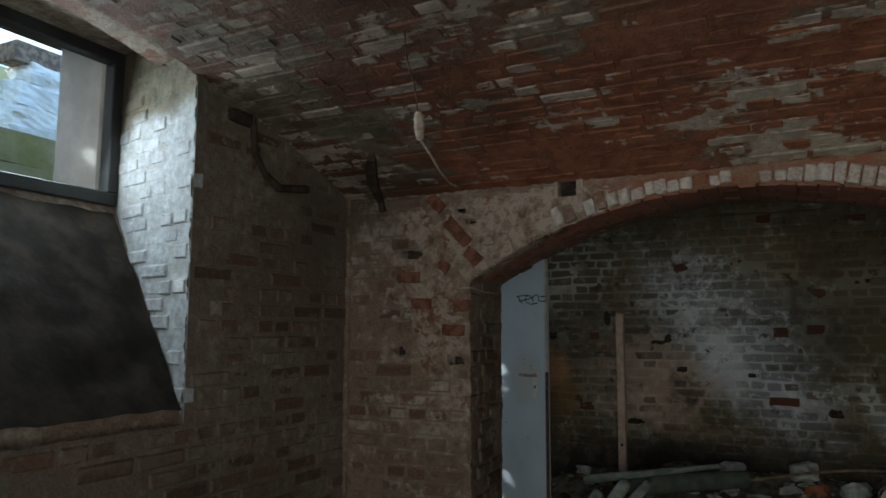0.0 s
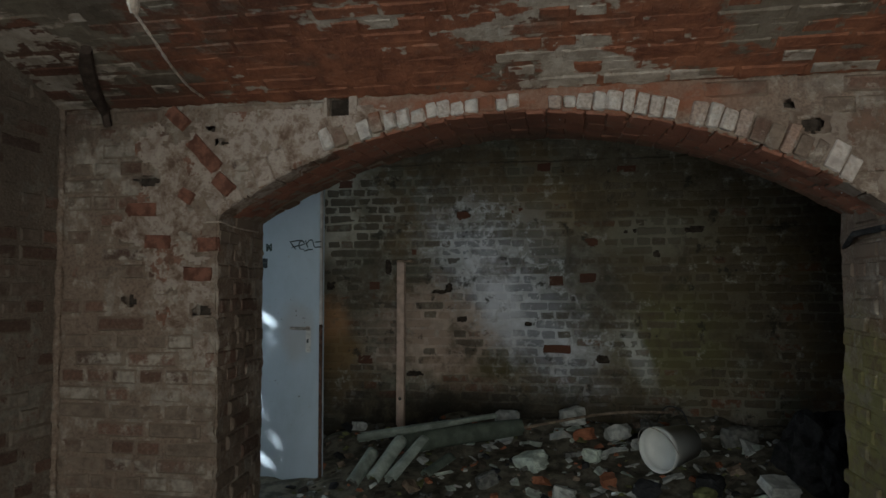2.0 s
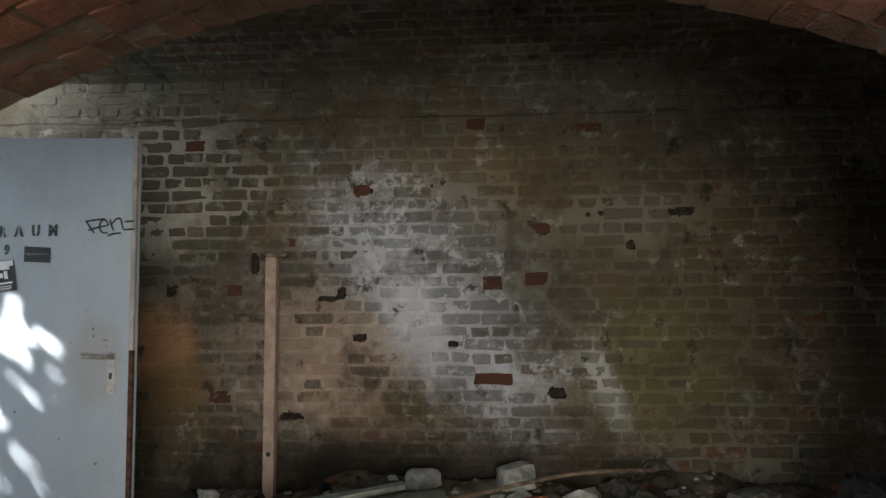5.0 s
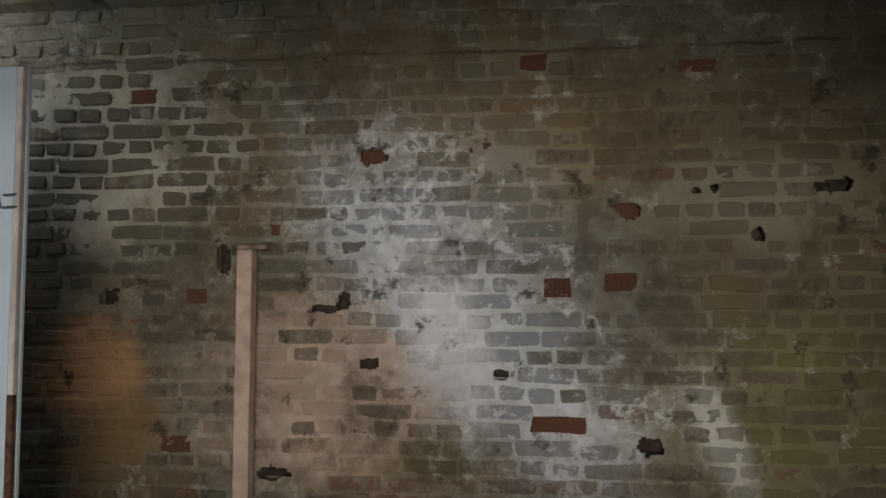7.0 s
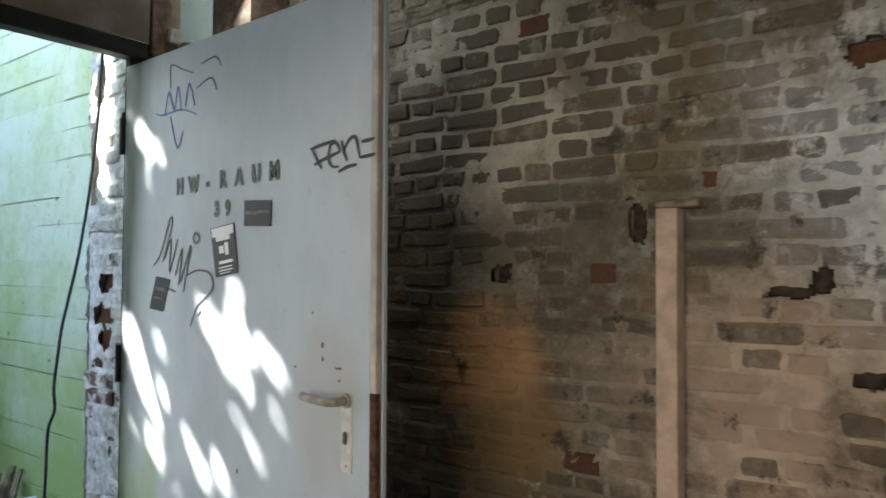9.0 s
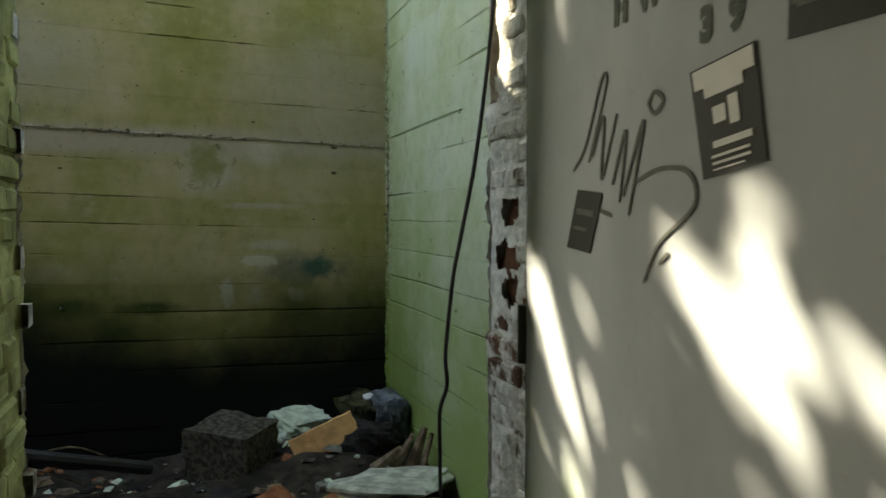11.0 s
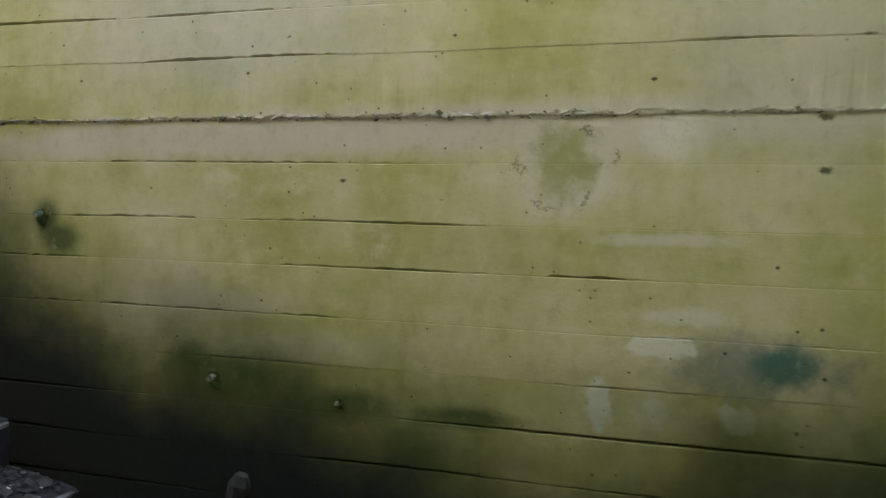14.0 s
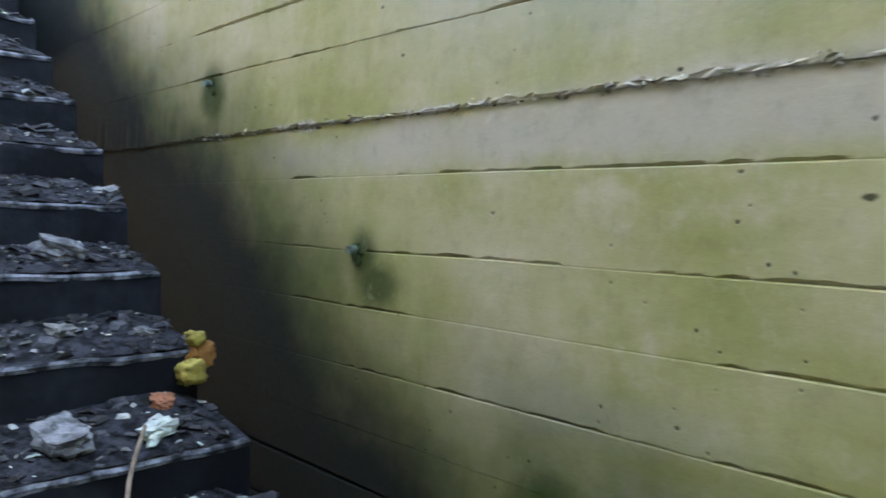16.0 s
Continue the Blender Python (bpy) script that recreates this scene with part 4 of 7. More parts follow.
def vault(name, yc, half, spring, rise, x0, x1, mortar, brick, seed, label):
    place, length = vault_place(yc, half, spring, rise, x0)
    width = x1 - x0
    verts, faces = sheet_data(width, length, place, lambda u, v: True, seed, 0.022, -0.0038, 0.013, 0.004)
    skin = len(faces)
    n, o = 24, len(verts)
    for i in range(n + 1):
        verts += [place(-0.3, length * i / n, -0.12), place(width + 0.3, length * i / n, -0.12)]
    faces += [(o + 2 * i, o + 2 * i + 1, o + 2 * i + 3, o + 2 * i + 2) for i in range(n)]
    plainly = len(faces)
    for k, m, c, v, d, turn in bond(width, length, lambda a, b, w: True, random.Random(seed), 0.02):
        pts, fs = SHAPES[k][m]
        o = len(verts)
        verts += [place(c + a, v + b, e + 0.45 * d) for a, b, e in pts]
        faces += [tuple(o + q for q in f) for f in fs]
    ob = part(name, (verts, faces), mortar)
    ob.data.materials.append(brick)
    for q in ob.data.polygons:
        q.use_smooth = q.index < skin
        q.material_index = 1 if q.index >= plainly else 0
    return structure(ob, label, "ceiling")


vault("ceiling_1", VA_C, VA_HALF, VA_Z, VA_RISE, WEST_A, EAST_A, M_VAULT_MORTAR, M_VAULT, 21, "low brick barrel vault, red brick with lime wash remains")
vault("ceiling_2", (ARCH_BACK + BACK_Y) / 2, (BACK_Y - ARCH_BACK) / 2, 2.62, 0.28, WEST_B, EAST_B, M_BACK_MORTAR, M_BACK, 22, "brick barrel vault over the rear cellar room, damp and dark")

# west wall: one thick wall with the window and the doorway
WIN_Y0, WIN_Y1, SILL_IN, SILL_OUT, FRAME_X = 1.40, 2.48, 1.20, 2.06, -2.70
bm = boxes((WEST_OUT, WEST_A - DEEP, SOUTH - 0.4, WIN_Y0, -0.1, 4.2), (WEST_OUT, WEST_A - DEEP, WIN_Y1 + 0.26, ARCH_Y + 0.02, -0.1, SILL_OUT), (FRAME_X - 0.30, WEST_A - DEEP, WIN_Y1 + 0.26, ARCH_Y + 0.02, SILL_OUT, 3.0), (WEST_OUT, WEST_A - DEEP, WIN_Y1 + 0.26, ARCH_Y + 0.02, 3.0, 4.2),
           (WEST_OUT + 0.02, WEST_B, ARCH_Y + 0.02, DOOR_Y0 - 0.05, -0.1, 4.2), (WEST_OUT + 0.02, WEST_B, DOOR_Y1 + DEEP, 6.9, -0.1, 2.33), (WEST_OUT + 0.3, WEST_B, 6.07, 6.9, 2.33, 4.2),
           (FRAME_X - 0.05, WEST_A - 0.009, WIN_Y0, WIN_Y1 + 0.26, 2.74, 4.2), (WEST_OUT, FRAME_X - 0.05, WIN_Y0, WIN_Y1 + 0.26, 3.0, 4.2), (WEST_OUT, WEST_B, DOOR_Y0 - 0.02, 6.1, 2.92, 4.2))
prism(bm, ((WEST_A - DEEP, -0.1), (WEST_A - DEEP, SILL_IN + 0.05), (FRAME_X, SILL_OUT), (WEST_OUT, SILL_OUT), (WEST_OUT, -0.1)), WIN_Y0, WIN_Y1 + 0.26, lambda u, v, w: (u, w, v))
prism(bm, ((WEST_A - 0.009, WIN_Y1 + 0.009), (FRAME_X, WIN_Y1 + 0.19), (FRAME_X - 0.30, WIN_Y1 + 0.155), (FRAME_X - 0.30, WIN_Y1 + 0.26), (WEST_A - 0.009, WIN_Y1 + 0.26)), SILL_IN - 0.2, 2.74, lambda u, v, w: (u, v, w))
box(bm, FRAME_X - 0.30, FRAME_X - 0.05, WIN_Y1 + 0.20, WIN_Y1 + 0.26, 2.74, 3.0)
wall_west = structure(part("wall_west", bm, M_RED_MORTAR), "thick brick outer wall with a deep window and a doorway", "wall")
items = list(bond(ARCH_Y - SOUTH, 2.55, lambda u, v, w: not (WIN_Y0 - w / 2 < u + SOUTH < WIN_Y1 + w / 2 and v > SILL_IN), random.Random(31)))
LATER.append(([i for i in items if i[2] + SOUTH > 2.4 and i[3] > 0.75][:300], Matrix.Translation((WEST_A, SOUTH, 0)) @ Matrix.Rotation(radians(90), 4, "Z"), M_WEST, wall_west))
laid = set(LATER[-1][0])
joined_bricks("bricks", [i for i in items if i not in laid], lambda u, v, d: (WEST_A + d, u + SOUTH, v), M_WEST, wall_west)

def keep_west_skin(u, v):
    y = u + SOUTH
    return not (WIN_Y0 < y < WIN_Y1 and v > SILL_IN) and not (abs(y - 2.66) < 0.06 and abs(v - 1.62) < 0.03)


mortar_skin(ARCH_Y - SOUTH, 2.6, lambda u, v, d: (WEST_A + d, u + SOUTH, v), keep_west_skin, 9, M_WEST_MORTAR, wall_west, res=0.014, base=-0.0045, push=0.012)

# the doorway's jambs: rough brick under broken plaster
for place, seed in ((lambda u, v, d: (WEST_OUT + u, DOOR_Y1 - d, v), 61), (lambda u, v, d: (WEST_B - u, DOOR_Y0 + d, v), 62)):
    lost = ((0.13, 1.46, 0.055, 0.04), (0.11, 1.33, 0.07, 0.04), (0.13, 1.245, 0.05, 0.045), (0.035, 1.92, 0.035, 0.18), (0.07, 2.25, 0.03, 0.10)) if seed == 61 else ()
    items = list(bond(WEST_B - WEST_OUT, 2.9, lambda u, v, w: not pocket(u, v, w * 0.5, lost), random.Random(seed), 0.06))
    joined_bricks("jamb_bricks", items, place, M_JAMB if seed == 61 else M_JAMB_GREEN, wall_west)
    mortar_skin(WEST_B - WEST_OUT, 2.9, place, lambda u, v: not pocket(u, v, 0.0, lost), seed, M_JAMB_MORTAR if seed == 61 else M_JAMB_GREEN, wall_west, res=0.012, push=0.034, most=0.010)
for x, z, w, h in ((-3.37, 1.46, 0.06, 0.05), (-3.39, 1.33, 0.08, 0.05), (-3.37, 1.245, 0.06, 0.055)):
    part("broken_brick", rock_mesh(w * 2.2, 0.05, h * 2.2, int(z * 100), 0.8, 0.14, 4), M_OLD_RED, wall_west).location = (x, DOOR_Y1 + 0.06, z)
# its outer corner beside the pale wall, and the outer face beside the other jamb
place = lambda u, v, d: (WEST_OUT - d, DOOR_Y1 + u, v)
mortar_skin(WING_Y - DOOR_Y1, 2.9, place, lambda u, v: True, 63, M_JAMB_MORTAR, wall_west, res=0.014, push=0.04, most=0.012)
place = lambda u, v, d: (WEST_OUT - d, DOOR_Y0 - u, v)
items = list(bond(1.2, 2.9, lambda u, v, w: True, random.Random(64), 0.03))
joined_bricks("jamb_bricks", items, place, M_JAMB, wall_west)
mortar_skin(1.2, 2.9, place, lambda u, v: True, 64, M_JAMB_MORTAR, wall_west)

# an uneven dark brown sheet over the sloping sill
bm = bmesh.new()
n = 24
gv = [[bm.verts.new((WEST_A - 0.002 + (FRAME_X + 0.03 - WEST_A) * i / n, WIN_Y0 + (WIN_Y1 + 0.16 * i / n - WIN_Y0) * j / n, SILL_IN + 0.052 + (SILL_OUT - SILL_IN - 0.085) * (i / n) + 0.02 * noise.noise(Vector((i * 0.35, j * 0.35, 2))))) for j in range(n + 1)] for i in range(n + 1)]
for i in range(n):
    for j in range(n):
        bm.faces.new((gv[i][j], gv[i + 1][j], gv[i + 1][j + 1], gv[i][j + 1]))
structure(smooth(part("window_sill", bm, M_SILL)), "sloping sill under an uneven dark brown sheet", "window sill")

# whitewashed reveal beside the window
rev = Vector((FRAME_X - WEST_A, 0.18, 0))
rev_len = rev.length
ru = rev.normalized()
rn = Vector((-ru.y, ru.x, 0))


def reveal_place(u, v, d):
    p = Vector((WEST_A, WIN_Y1, SILL_IN)) + ru * u + rn * d
    return (p.x, p.y, p.z + v)


items = [i for i in bond(rev_len, 1.5, lambda u, v, w: u - w / 2 > 0.0 and v > u / rev_len * (SILL_OUT - SILL_IN) + 0.02, random.Random(33), 0.01)]
joined_bricks("reveal_bricks", items, reveal_place, M_PALE, wall_west)
bm = bmesh.new()
prism(bm, ((0, 0.0), (rev_len, SILL_OUT - SILL_IN), (rev_len, 1.54), (0, 1.54)), -0.005, -0.008, reveal_place)
part("reveal_mortar", bm, M_PALE_MORTAR, wall_west)

# rear wall of the second room
wall_back = structure(part("wall_back", boxes((WEST_B - 0.3, EAST_B + 0.4, BACK_Y + DEEP, 6.9, -0.1, 3.2)), M_BACK_MORTAR), "damp brown brick rear wall with white salts", "wall")
HOLES = ((-0.88, 2.02, 0.05, 0.034), (0.055, 1.81, 0.05, 0.026), (0.12, 0.975, 0.05, 0.03), (-0.40, 1.22, 0.03, 0.014), (-0.888, 1.252, 0.04, 0.022), 
         (0.764, 1.891, 0.07, 0.024), (-1.447, 1.64, 0.03, 0.06), (-1.9, 1.5, 0.04, 0.03), (0.29, 1.88, 0.018, 0.014), (0.36, 1.885, 0.02, 0.016), (-1.064, 1.455, 0.05, 0.018), (-0.985, 1.485, 0.028, 0.03), (0.50, 1.72, 0.03, 0.025), (-1.25, 0.85, 0.06, 0.022))
# half bricks of a brighter red set into it: x, z, half width, half height
REDS = ((-0.203, 1.532, 0.055, 0.036), (0.026, 1.552, 0.062, 0.036), (-0.198, 1.046, 0.10, 0.032), (-0.476, 2.045, 0.048, 0.024), (-1.78, 2.27, 0.055, 0.03), (-0.28, 2.36, 0.05, 0.03), (0.3, 2.33, 0.07, 0.025), (-1.55, 1.50, 0.045, 0.03), (-1.25, 1.75, 0.02, 0.024), (-1.62, 0.95, 0.06, 0.035))


def keep_back(u, v, w):
    return not pocket(u + WEST_B, v, w * 0.42, HOLES) and not pocket(u + WEST_B, v, w * 0.4, REDS)


back_place = lambda u, v, d: (u + WEST_B, BACK_Y - d, v)
items = list(bond(EAST_B - WEST_B, 2.66, keep_back, random.Random(41), 0.02, 0, True))
near = [i for i in items if -1.9 < i[2] + WEST_B < 0.75 and 0.8 < i[3] < 2.2][:300]
LATER.append((near, Matrix.Translation((WEST_B, BACK_Y, 0)), M_BACK, wall_back))
joined_bricks("bricks", [i for i in items if i not in near], back_place, M_BACK, wall_back)
mortar_skin(EAST_B - WEST_B, 2.66, back_place, lambda u, v: not pocket(u + WEST_B, v, 0.0, HOLES), 8, M_BACK_MORTAR, wall_back, res=0.009, base=-0.0075, push=0.014, most=0.002)

# the same painted shade behind the rear wall's holes
for x, z, w, h in HOLES[2:]:
    part("hole_back", bevelled(boxes((x - w * 1.1, x + w * 1.1, BACK_Y + 0.055, BACK_Y + 0.069, z - h * 1.1, z + h * 1.1)), 0.005, 1), M_HOLE_SHADE, wall_back)
for i, (x, z, w, h) in enumerate(HOLES[:2] + REDS):
    sunk = 0.032 if i < 2 else 0.004
    bm = bevelled(boxes((x - w, x + w, BACK_Y + sunk, BACK_Y + 0.068, z - h, z + h)), 0.006, 1)
    r2 = random.Random(i)
    for v in bm.verts:
        v.co += Vector((r2.uniform(-0.006, 0.006), r2.uniform(-0.003, 0.003), r2.uniform(-0.005, 0.005)))
    part("brick", bm, M_OLD_RED, wall_back)

# walls that close the rooms
structure(part("wall_east_1", boxes((EAST_A, EAST_A + 0.3, SOUTH - 0.3, ARCH_Y + 0.02, -0.1, 3.0)), M_RED_MORTAR), "brick end wall of the cellar room", "wall")
structure(part("wall_east_2", boxes((EAST_B, EAST_B + 0.3, ARCH_BACK, BACK_Y + 0.02, -0.1, 3.1)), M_BACK_MORTAR), "dark brick end wall of the rear room", "wall")
# the opening is assumed, made to hold the fill lamp
structure(part("wall_south", boxes((WEST_A - 0.3, -0.55, SOUTH - 0.3, SOUTH, -0.1, 3.0), (1.55, EAST_A + 0.3, SOUTH - 0.3, SOUTH, -0.1, 3.0), (-0.55, 1.55, SOUTH - 0.3, SOUTH, 2.3, 3.0)), M_RED_MORTAR), "unseen brick wall with an assumed opening for the fill lamp", "wall")

# the stair well: board-marked concrete
BOARDS = (0.20, 0.335, 0.47, 0.61, 0.745, 0.88, 1.015, 1.148, 1.284, 1.425, 1.553, 1.72, 1.846, 2.023, 2.158, 2.30, 2.44, 2.60, 2.75, TOP)


POUR = 1.846   # where one pour of concrete ended


# where the joints between the boards of the retaining wall show: height, then from and to
SEAMS = {1.148: ((3.88, 4.3), (4.85, 5.89)), 1.284: ((3.25, 4.42), (5.2, 5.89)), 1.425: ((3.0, 3.55), (3.95, 5.24)), 1.553: ((2.95, 4.88),), 1.72: ((3.0, 4.62),), POUR: ((-3.0, 5.89),),
         2.023: ((2.5, 4.5), (5.2, 5.89)), 2.158: ((2.3, 4.52), (5.15, 5.89)), 2.30: ((3.0, 4.0), (4.6, 5.3)), 2.44: ((2.0, 5.0),), 2.60: ((3.0, 5.89),)}


def board_wall(name, place, width, seed, material, label, seams=None, start=0.0, boards=BOARDS):
    """Concrete with the prints of its boards: each a hand's width high, a little proud or sunk, with ragged fins between."""
    r = random.Random(seed)
    core = structure(new(name), label, "wall")
    low = -0.1
    n = int(width / 0.014)

    def open_at(u, z, ph):
        """How far the joint at height z is open there."""
        wave = noise.noise(Vector((u * 0.9 + ph, z * 7, 3)))
        if seams is None or z not in seams:
            return min(0.008, max(0.0, wave * 1.5 + 0.05 + 0.3 * noise.noise(Vector((u * 17, z, 6)))) * 0.02)
        y = u + start
        edge = max(min(1.0, (y - a) / 0.12, (b - y) / 0.12) for a, b in seams[z])
        return (0.5 if z == POUR else 1.15) * max(0.0, edge) * max(0.0, 0.0018 + 0.0055 * wave + 0.006 * noise.noise(Vector((u * 4, z * 3, 1))) + 0.005 * noise.noise(Vector((u * 31, z, 1))))
    for top in boards:
        d = r.uniform(-0.0008, 0.0008) + (0.006 if low > 1.8 and seams else 0.0)
        rough_low, rough_top = seams is not None and abs(low - POUR) < 0.01, seams is not None and abs(top - POUR) < 0.01
        rows = [[] for _ in range(6)]
        for i in range(n + 1):
            u = width * i / n
            gap, gap2 = open_at(u, low, 5.0), open_at(u, top, 5.0)
            wob = 0.003 * noise.noise(Vector((u * 2.3, low * 5, 1))) if low > 0 else 0.0
            wob2 = 0.003 * noise.noise(Vector((u * 2.3, top * 5, 1)))
            worn = 1.0 + 1.1 * max(0.0, 1.0 - abs(u + start - 3.75) / 0.75) + 0.9 * max(0.0, 1.0 - abs(u + start - 5.05) / 0.2)
            rag = worn * (0.009 * noise.noise(Vector((u * 7, low, 4))) + 0.009 * noise.noise(Vector((u * 31, low, 5))))
            a_low = low + wob + (max(-0.003, rag) * 0.8 if rough_low else 0)
            a_top = top + wob2 + (min(0.0, -0.006 + rag) if rough_top else 0)
            soft = lambda z: 0.004 * noise.noise(Vector((u * 1.3, z * 2, seed)))
            deep = 0.006 * max(0.0, noise.noise(Vector((u * 5, 1.855, 8))))
            rows[0].append((u, low + wob, d + soft(low) - gap * 1.6 - 0.0005 - (deep if rough_low else 0)))
            rows[1].append((u, a_low + 0.0016 + 0.5 * gap + (0.002 if rough_low else 0), d + soft(low) - gap * 0.8 + (worn * 0.008 * noise.noise(Vector((u * 40, 7, 2))) if rough_low else 0)))
            rows[2].append((u, a_low + (0.008 if rough_low else 0.0042 + 0.6 * gap), d + soft(low) + (0.006 * noise.noise(Vector((u * 26, 3, 2))) if rough_low else 0)))
            rows[3].append((u, a_top - 0.03, d + soft(top)))
            rows[4].append((u, a_top - (0.008 if rough_top else 0.0028), d + soft(top) - (0.006 * max(0, rag * 60) if rough_top else 0)))
            rows[5].append((u, top + wob2, d + soft(top) - gap2 * 0.9 - 0.0005 - (deep if rough_top else 0)))
        verts = [place(*q) for row in rows for q in row]
        faces = [(m * (n + 1) + i, m * (n + 1) + i + 1, (m + 1) * (n + 1) + i + 1, (m + 1) * (n + 1) + i) for m in range(5) for i in range(n)]
        part("board", (verts, faces), material, core)
        low = top
    return core


SLOPE = -0.026   # the boards of the retaining wall sink a little towards the end wall
far = board_wall("wall_retaining", lambda u, v, d: (FAR_X + d, -3.0 + u, v + (SLOPE * (u - 7.15) if 0.4 < v < 2.74 else 0.0)), 3.0 + WING_Y, 51, M_FAR, "board-marked concrete retaining wall, green with algae, blackish foot", SEAMS, -3.0)
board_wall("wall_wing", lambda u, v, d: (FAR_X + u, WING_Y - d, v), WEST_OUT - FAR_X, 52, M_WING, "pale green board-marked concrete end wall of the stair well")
structure(part("wall_retaining_core", boxes((FAR_X - 0.35, FAR_X - 0.012, -3.0, WING_Y + 0.4, -0.1, TOP)), M_FAR), "concrete body of the retaining wall", "wall")
structure(part("wall_wing_core", boxes((FAR_X, WEST_OUT, WING_Y + 0.012, WING_Y + 0.4, -0.1, TOP)), M_WING), "concrete body of the end wall", "wall")
structure(part("floor_landing", boxes((FAR_X, WEST_B, 3.2, WING_Y + 0.02, -0.1, LANDING)), M_DIRT), "dark landing at the foot of the outside stairs", "floor")

RISE, RUN, S0_Y, S0_Z = 0.18, 0.226, 4.094, 0.424
STEP_ENDS = [FAR_X + 0.17 + 0.03 * noise.noise(Vector((i * 1.7, 4, 4))) for i in range(15)]
stairs = structure(new("stairs"), "blackish concrete steps strewn with rubble, up out of the well", "stairs")
for i in range(15):
    y1 = S0_Y - RUN * i
    bm = boxes((STEP_ENDS[i], WEST_OUT - 0.004, y1 - RUN - 0.03, y1, S0_Z + RISE * i - RISE - 0.1, S0_Z + RISE * i))
    bevelled(bm, 0.014, 2)
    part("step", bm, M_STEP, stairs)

structure(part("pavement", boxes((FAR_X, WEST_OUT, -3.0, S0_Y - RUN * 15 + 0.02, 2.3, TOP - 0.03)), M_STEP), "blackish paving at the head of the stairs", "pavement")

corner = [(FAR_X + 0.004 + 0.004 * noise.noise(Vector((i * 0.7, 1, 1))), WING_Y - 0.004, 0.3 + 0.016 * i) for i in range(165)]
structure(part("trim", tube(corner, lambda t: 0.007 + 0.010 * abs(noise.noise(Vector((t * 60, 3, 3)))) + 0.006 * abs(noise.noise(Vector((t * 190, 5, 3)))), 7, 0.35, random.Random(8)), M_WING), "crumbling mortar in the corner of the stair well", "trim")

# ground outside, one sheet with the well cut out of it
G = 400.0
xs, ys = (-G, FAR_X - 0.35, -2.2, G), (-G, -3.0, 8.2, G)
bm = bmesh.new()
gv = [[bm.verts.new((x, y, TOP - 0.02)) for y in ys] for x in xs]
for i in range(3):
    for j in range(3):
        if (i, j) != (1, 1):
            bm.faces.new((gv[i][j], gv[i + 1][j], gv[i + 1][j + 1], gv[i][j + 1]))
structure(part("ground", bm, M_GROUND), "grassy ground round the stair well", "ground")
# made-up white surfaces so that the gap over the door looks bright
structure(part("areaway", boxes((FAR_X - 0.35, WEST_OUT + 0.3, WING_Y + 0.4, 8.2, 2.1, 2.34), (FAR_X - 0.35, -2.2, 8.2, 8.5, 2.1, 2.99)), M_WHITE), "added pale paving and low white wall that brighten the gap over the door", "pavement")
structure(part("roof_slab", boxes((WEST_OUT, EAST_A + 0.6, SOUTH - 0.4, 6.9, 4.2, 4.4)), M_PLASTER), "flat concrete roof over the cellar", "roof")


# ---- things: helpers ----
def curve_points(points, n):
    """A smooth line through the points."""
    pts = [Vector(p) for p in points]
    out = []
    for i in range(len(pts) - 1):
        p0, p1, p2, p3 = pts[max(i - 1, 0)], pts[i], pts[i + 1], pts[min(i + 2, len(pts) - 1)]
        for k in range(n):
            t = k / n
            out.append(0.5 * ((2 * p1) + (p2 - p0) * t + (2 * p0 - 5 * p1 + 4 * p2 - p3) * t * t + (3 * p1 - p0 - 3 * p2 + p3) * t ** 3))
    return out + [pts[-1]]


def stone(name, label, category, at, size, seed, material, turn=(0, 0, 0), square=0.5, rough=0.12, group="", cuts=3):
    ob = part(name, rock_mesh(*size, seed, square, rough, cuts), material)
    ob.matrix_world = pose(*at, *turn)
    return tagged(ob, label, category, group)


def chips(name, label, category, count, where, sizes, materials, seed, flat=0.5):
    """Small broken stuff, too much to count: shards strewn by where(rng) -> point."""
    r = random.Random(seed)
    verts, faces, mats = [], [], []
    for _ in range(count):
        p = Vector(where(r))
        s = r.uniform(*sizes) * (0.5 + r.random() ** 3)
        turn = Euler((r.uniform(-0.5, 0.5), r.uniform(-0.5, 0.5), r.uniform(0, 6.28))).to_matrix()
        o = len(verts)
        top = [(-0.5, -0.4), (0.45, -0.5), (0.55, 0.4), (-0.4, 0.5)]
        for z, k in ((-0.5, 1.0), (0.5, r.uniform(0.5, 0.95))):
            for x, y in top:
                verts.append(p + turn @ Vector((x * k * s * r.uniform(0.7, 1.3), y * k * s * r.uniform(0.6, 1.2), z * s * flat * r.uniform(0.4, 1.0) + s * flat * 0.3)))
        for f in ((0, 3, 2, 1), (4, 5, 6, 7), (0, 1, 5, 4), (1, 2, 6, 5), (2, 3, 7, 6), (3, 0, 4, 7)):
            faces.append(tuple(o + i for i in f))
        mats += [r.choice(range(len(materials)))] * 6
    ob = part(name, (verts, faces), materials[0])
    for m in materials[1:]:
        ob.data.materials.append(m)
    for q, m in zip(ob.data.polygons, mats):
        q.material_index = m
    return tagged(ob, label, category, kind="stuff")


M_STONE_PALE = plain("stone_pale", (0.46, 0.46, 0.42), 0.9, 0, 0.3, 18, 0.6)
M_STONE_GREY = plain("stone_grey", (0.18, 0.175, 0.155), 0.92, 0, 0.4, 25, 0.9)
M_STONE_GREEN = plain("stone_pale_green", (0.62, 0.72, 0.58), 0.9, 0, 0.2, 22, 0.6)
M_STONE_MOSS = plain("stone_mossy", (0.16, 0.16, 0.07), 0.95, 0, 0.5, 16, 0.8)
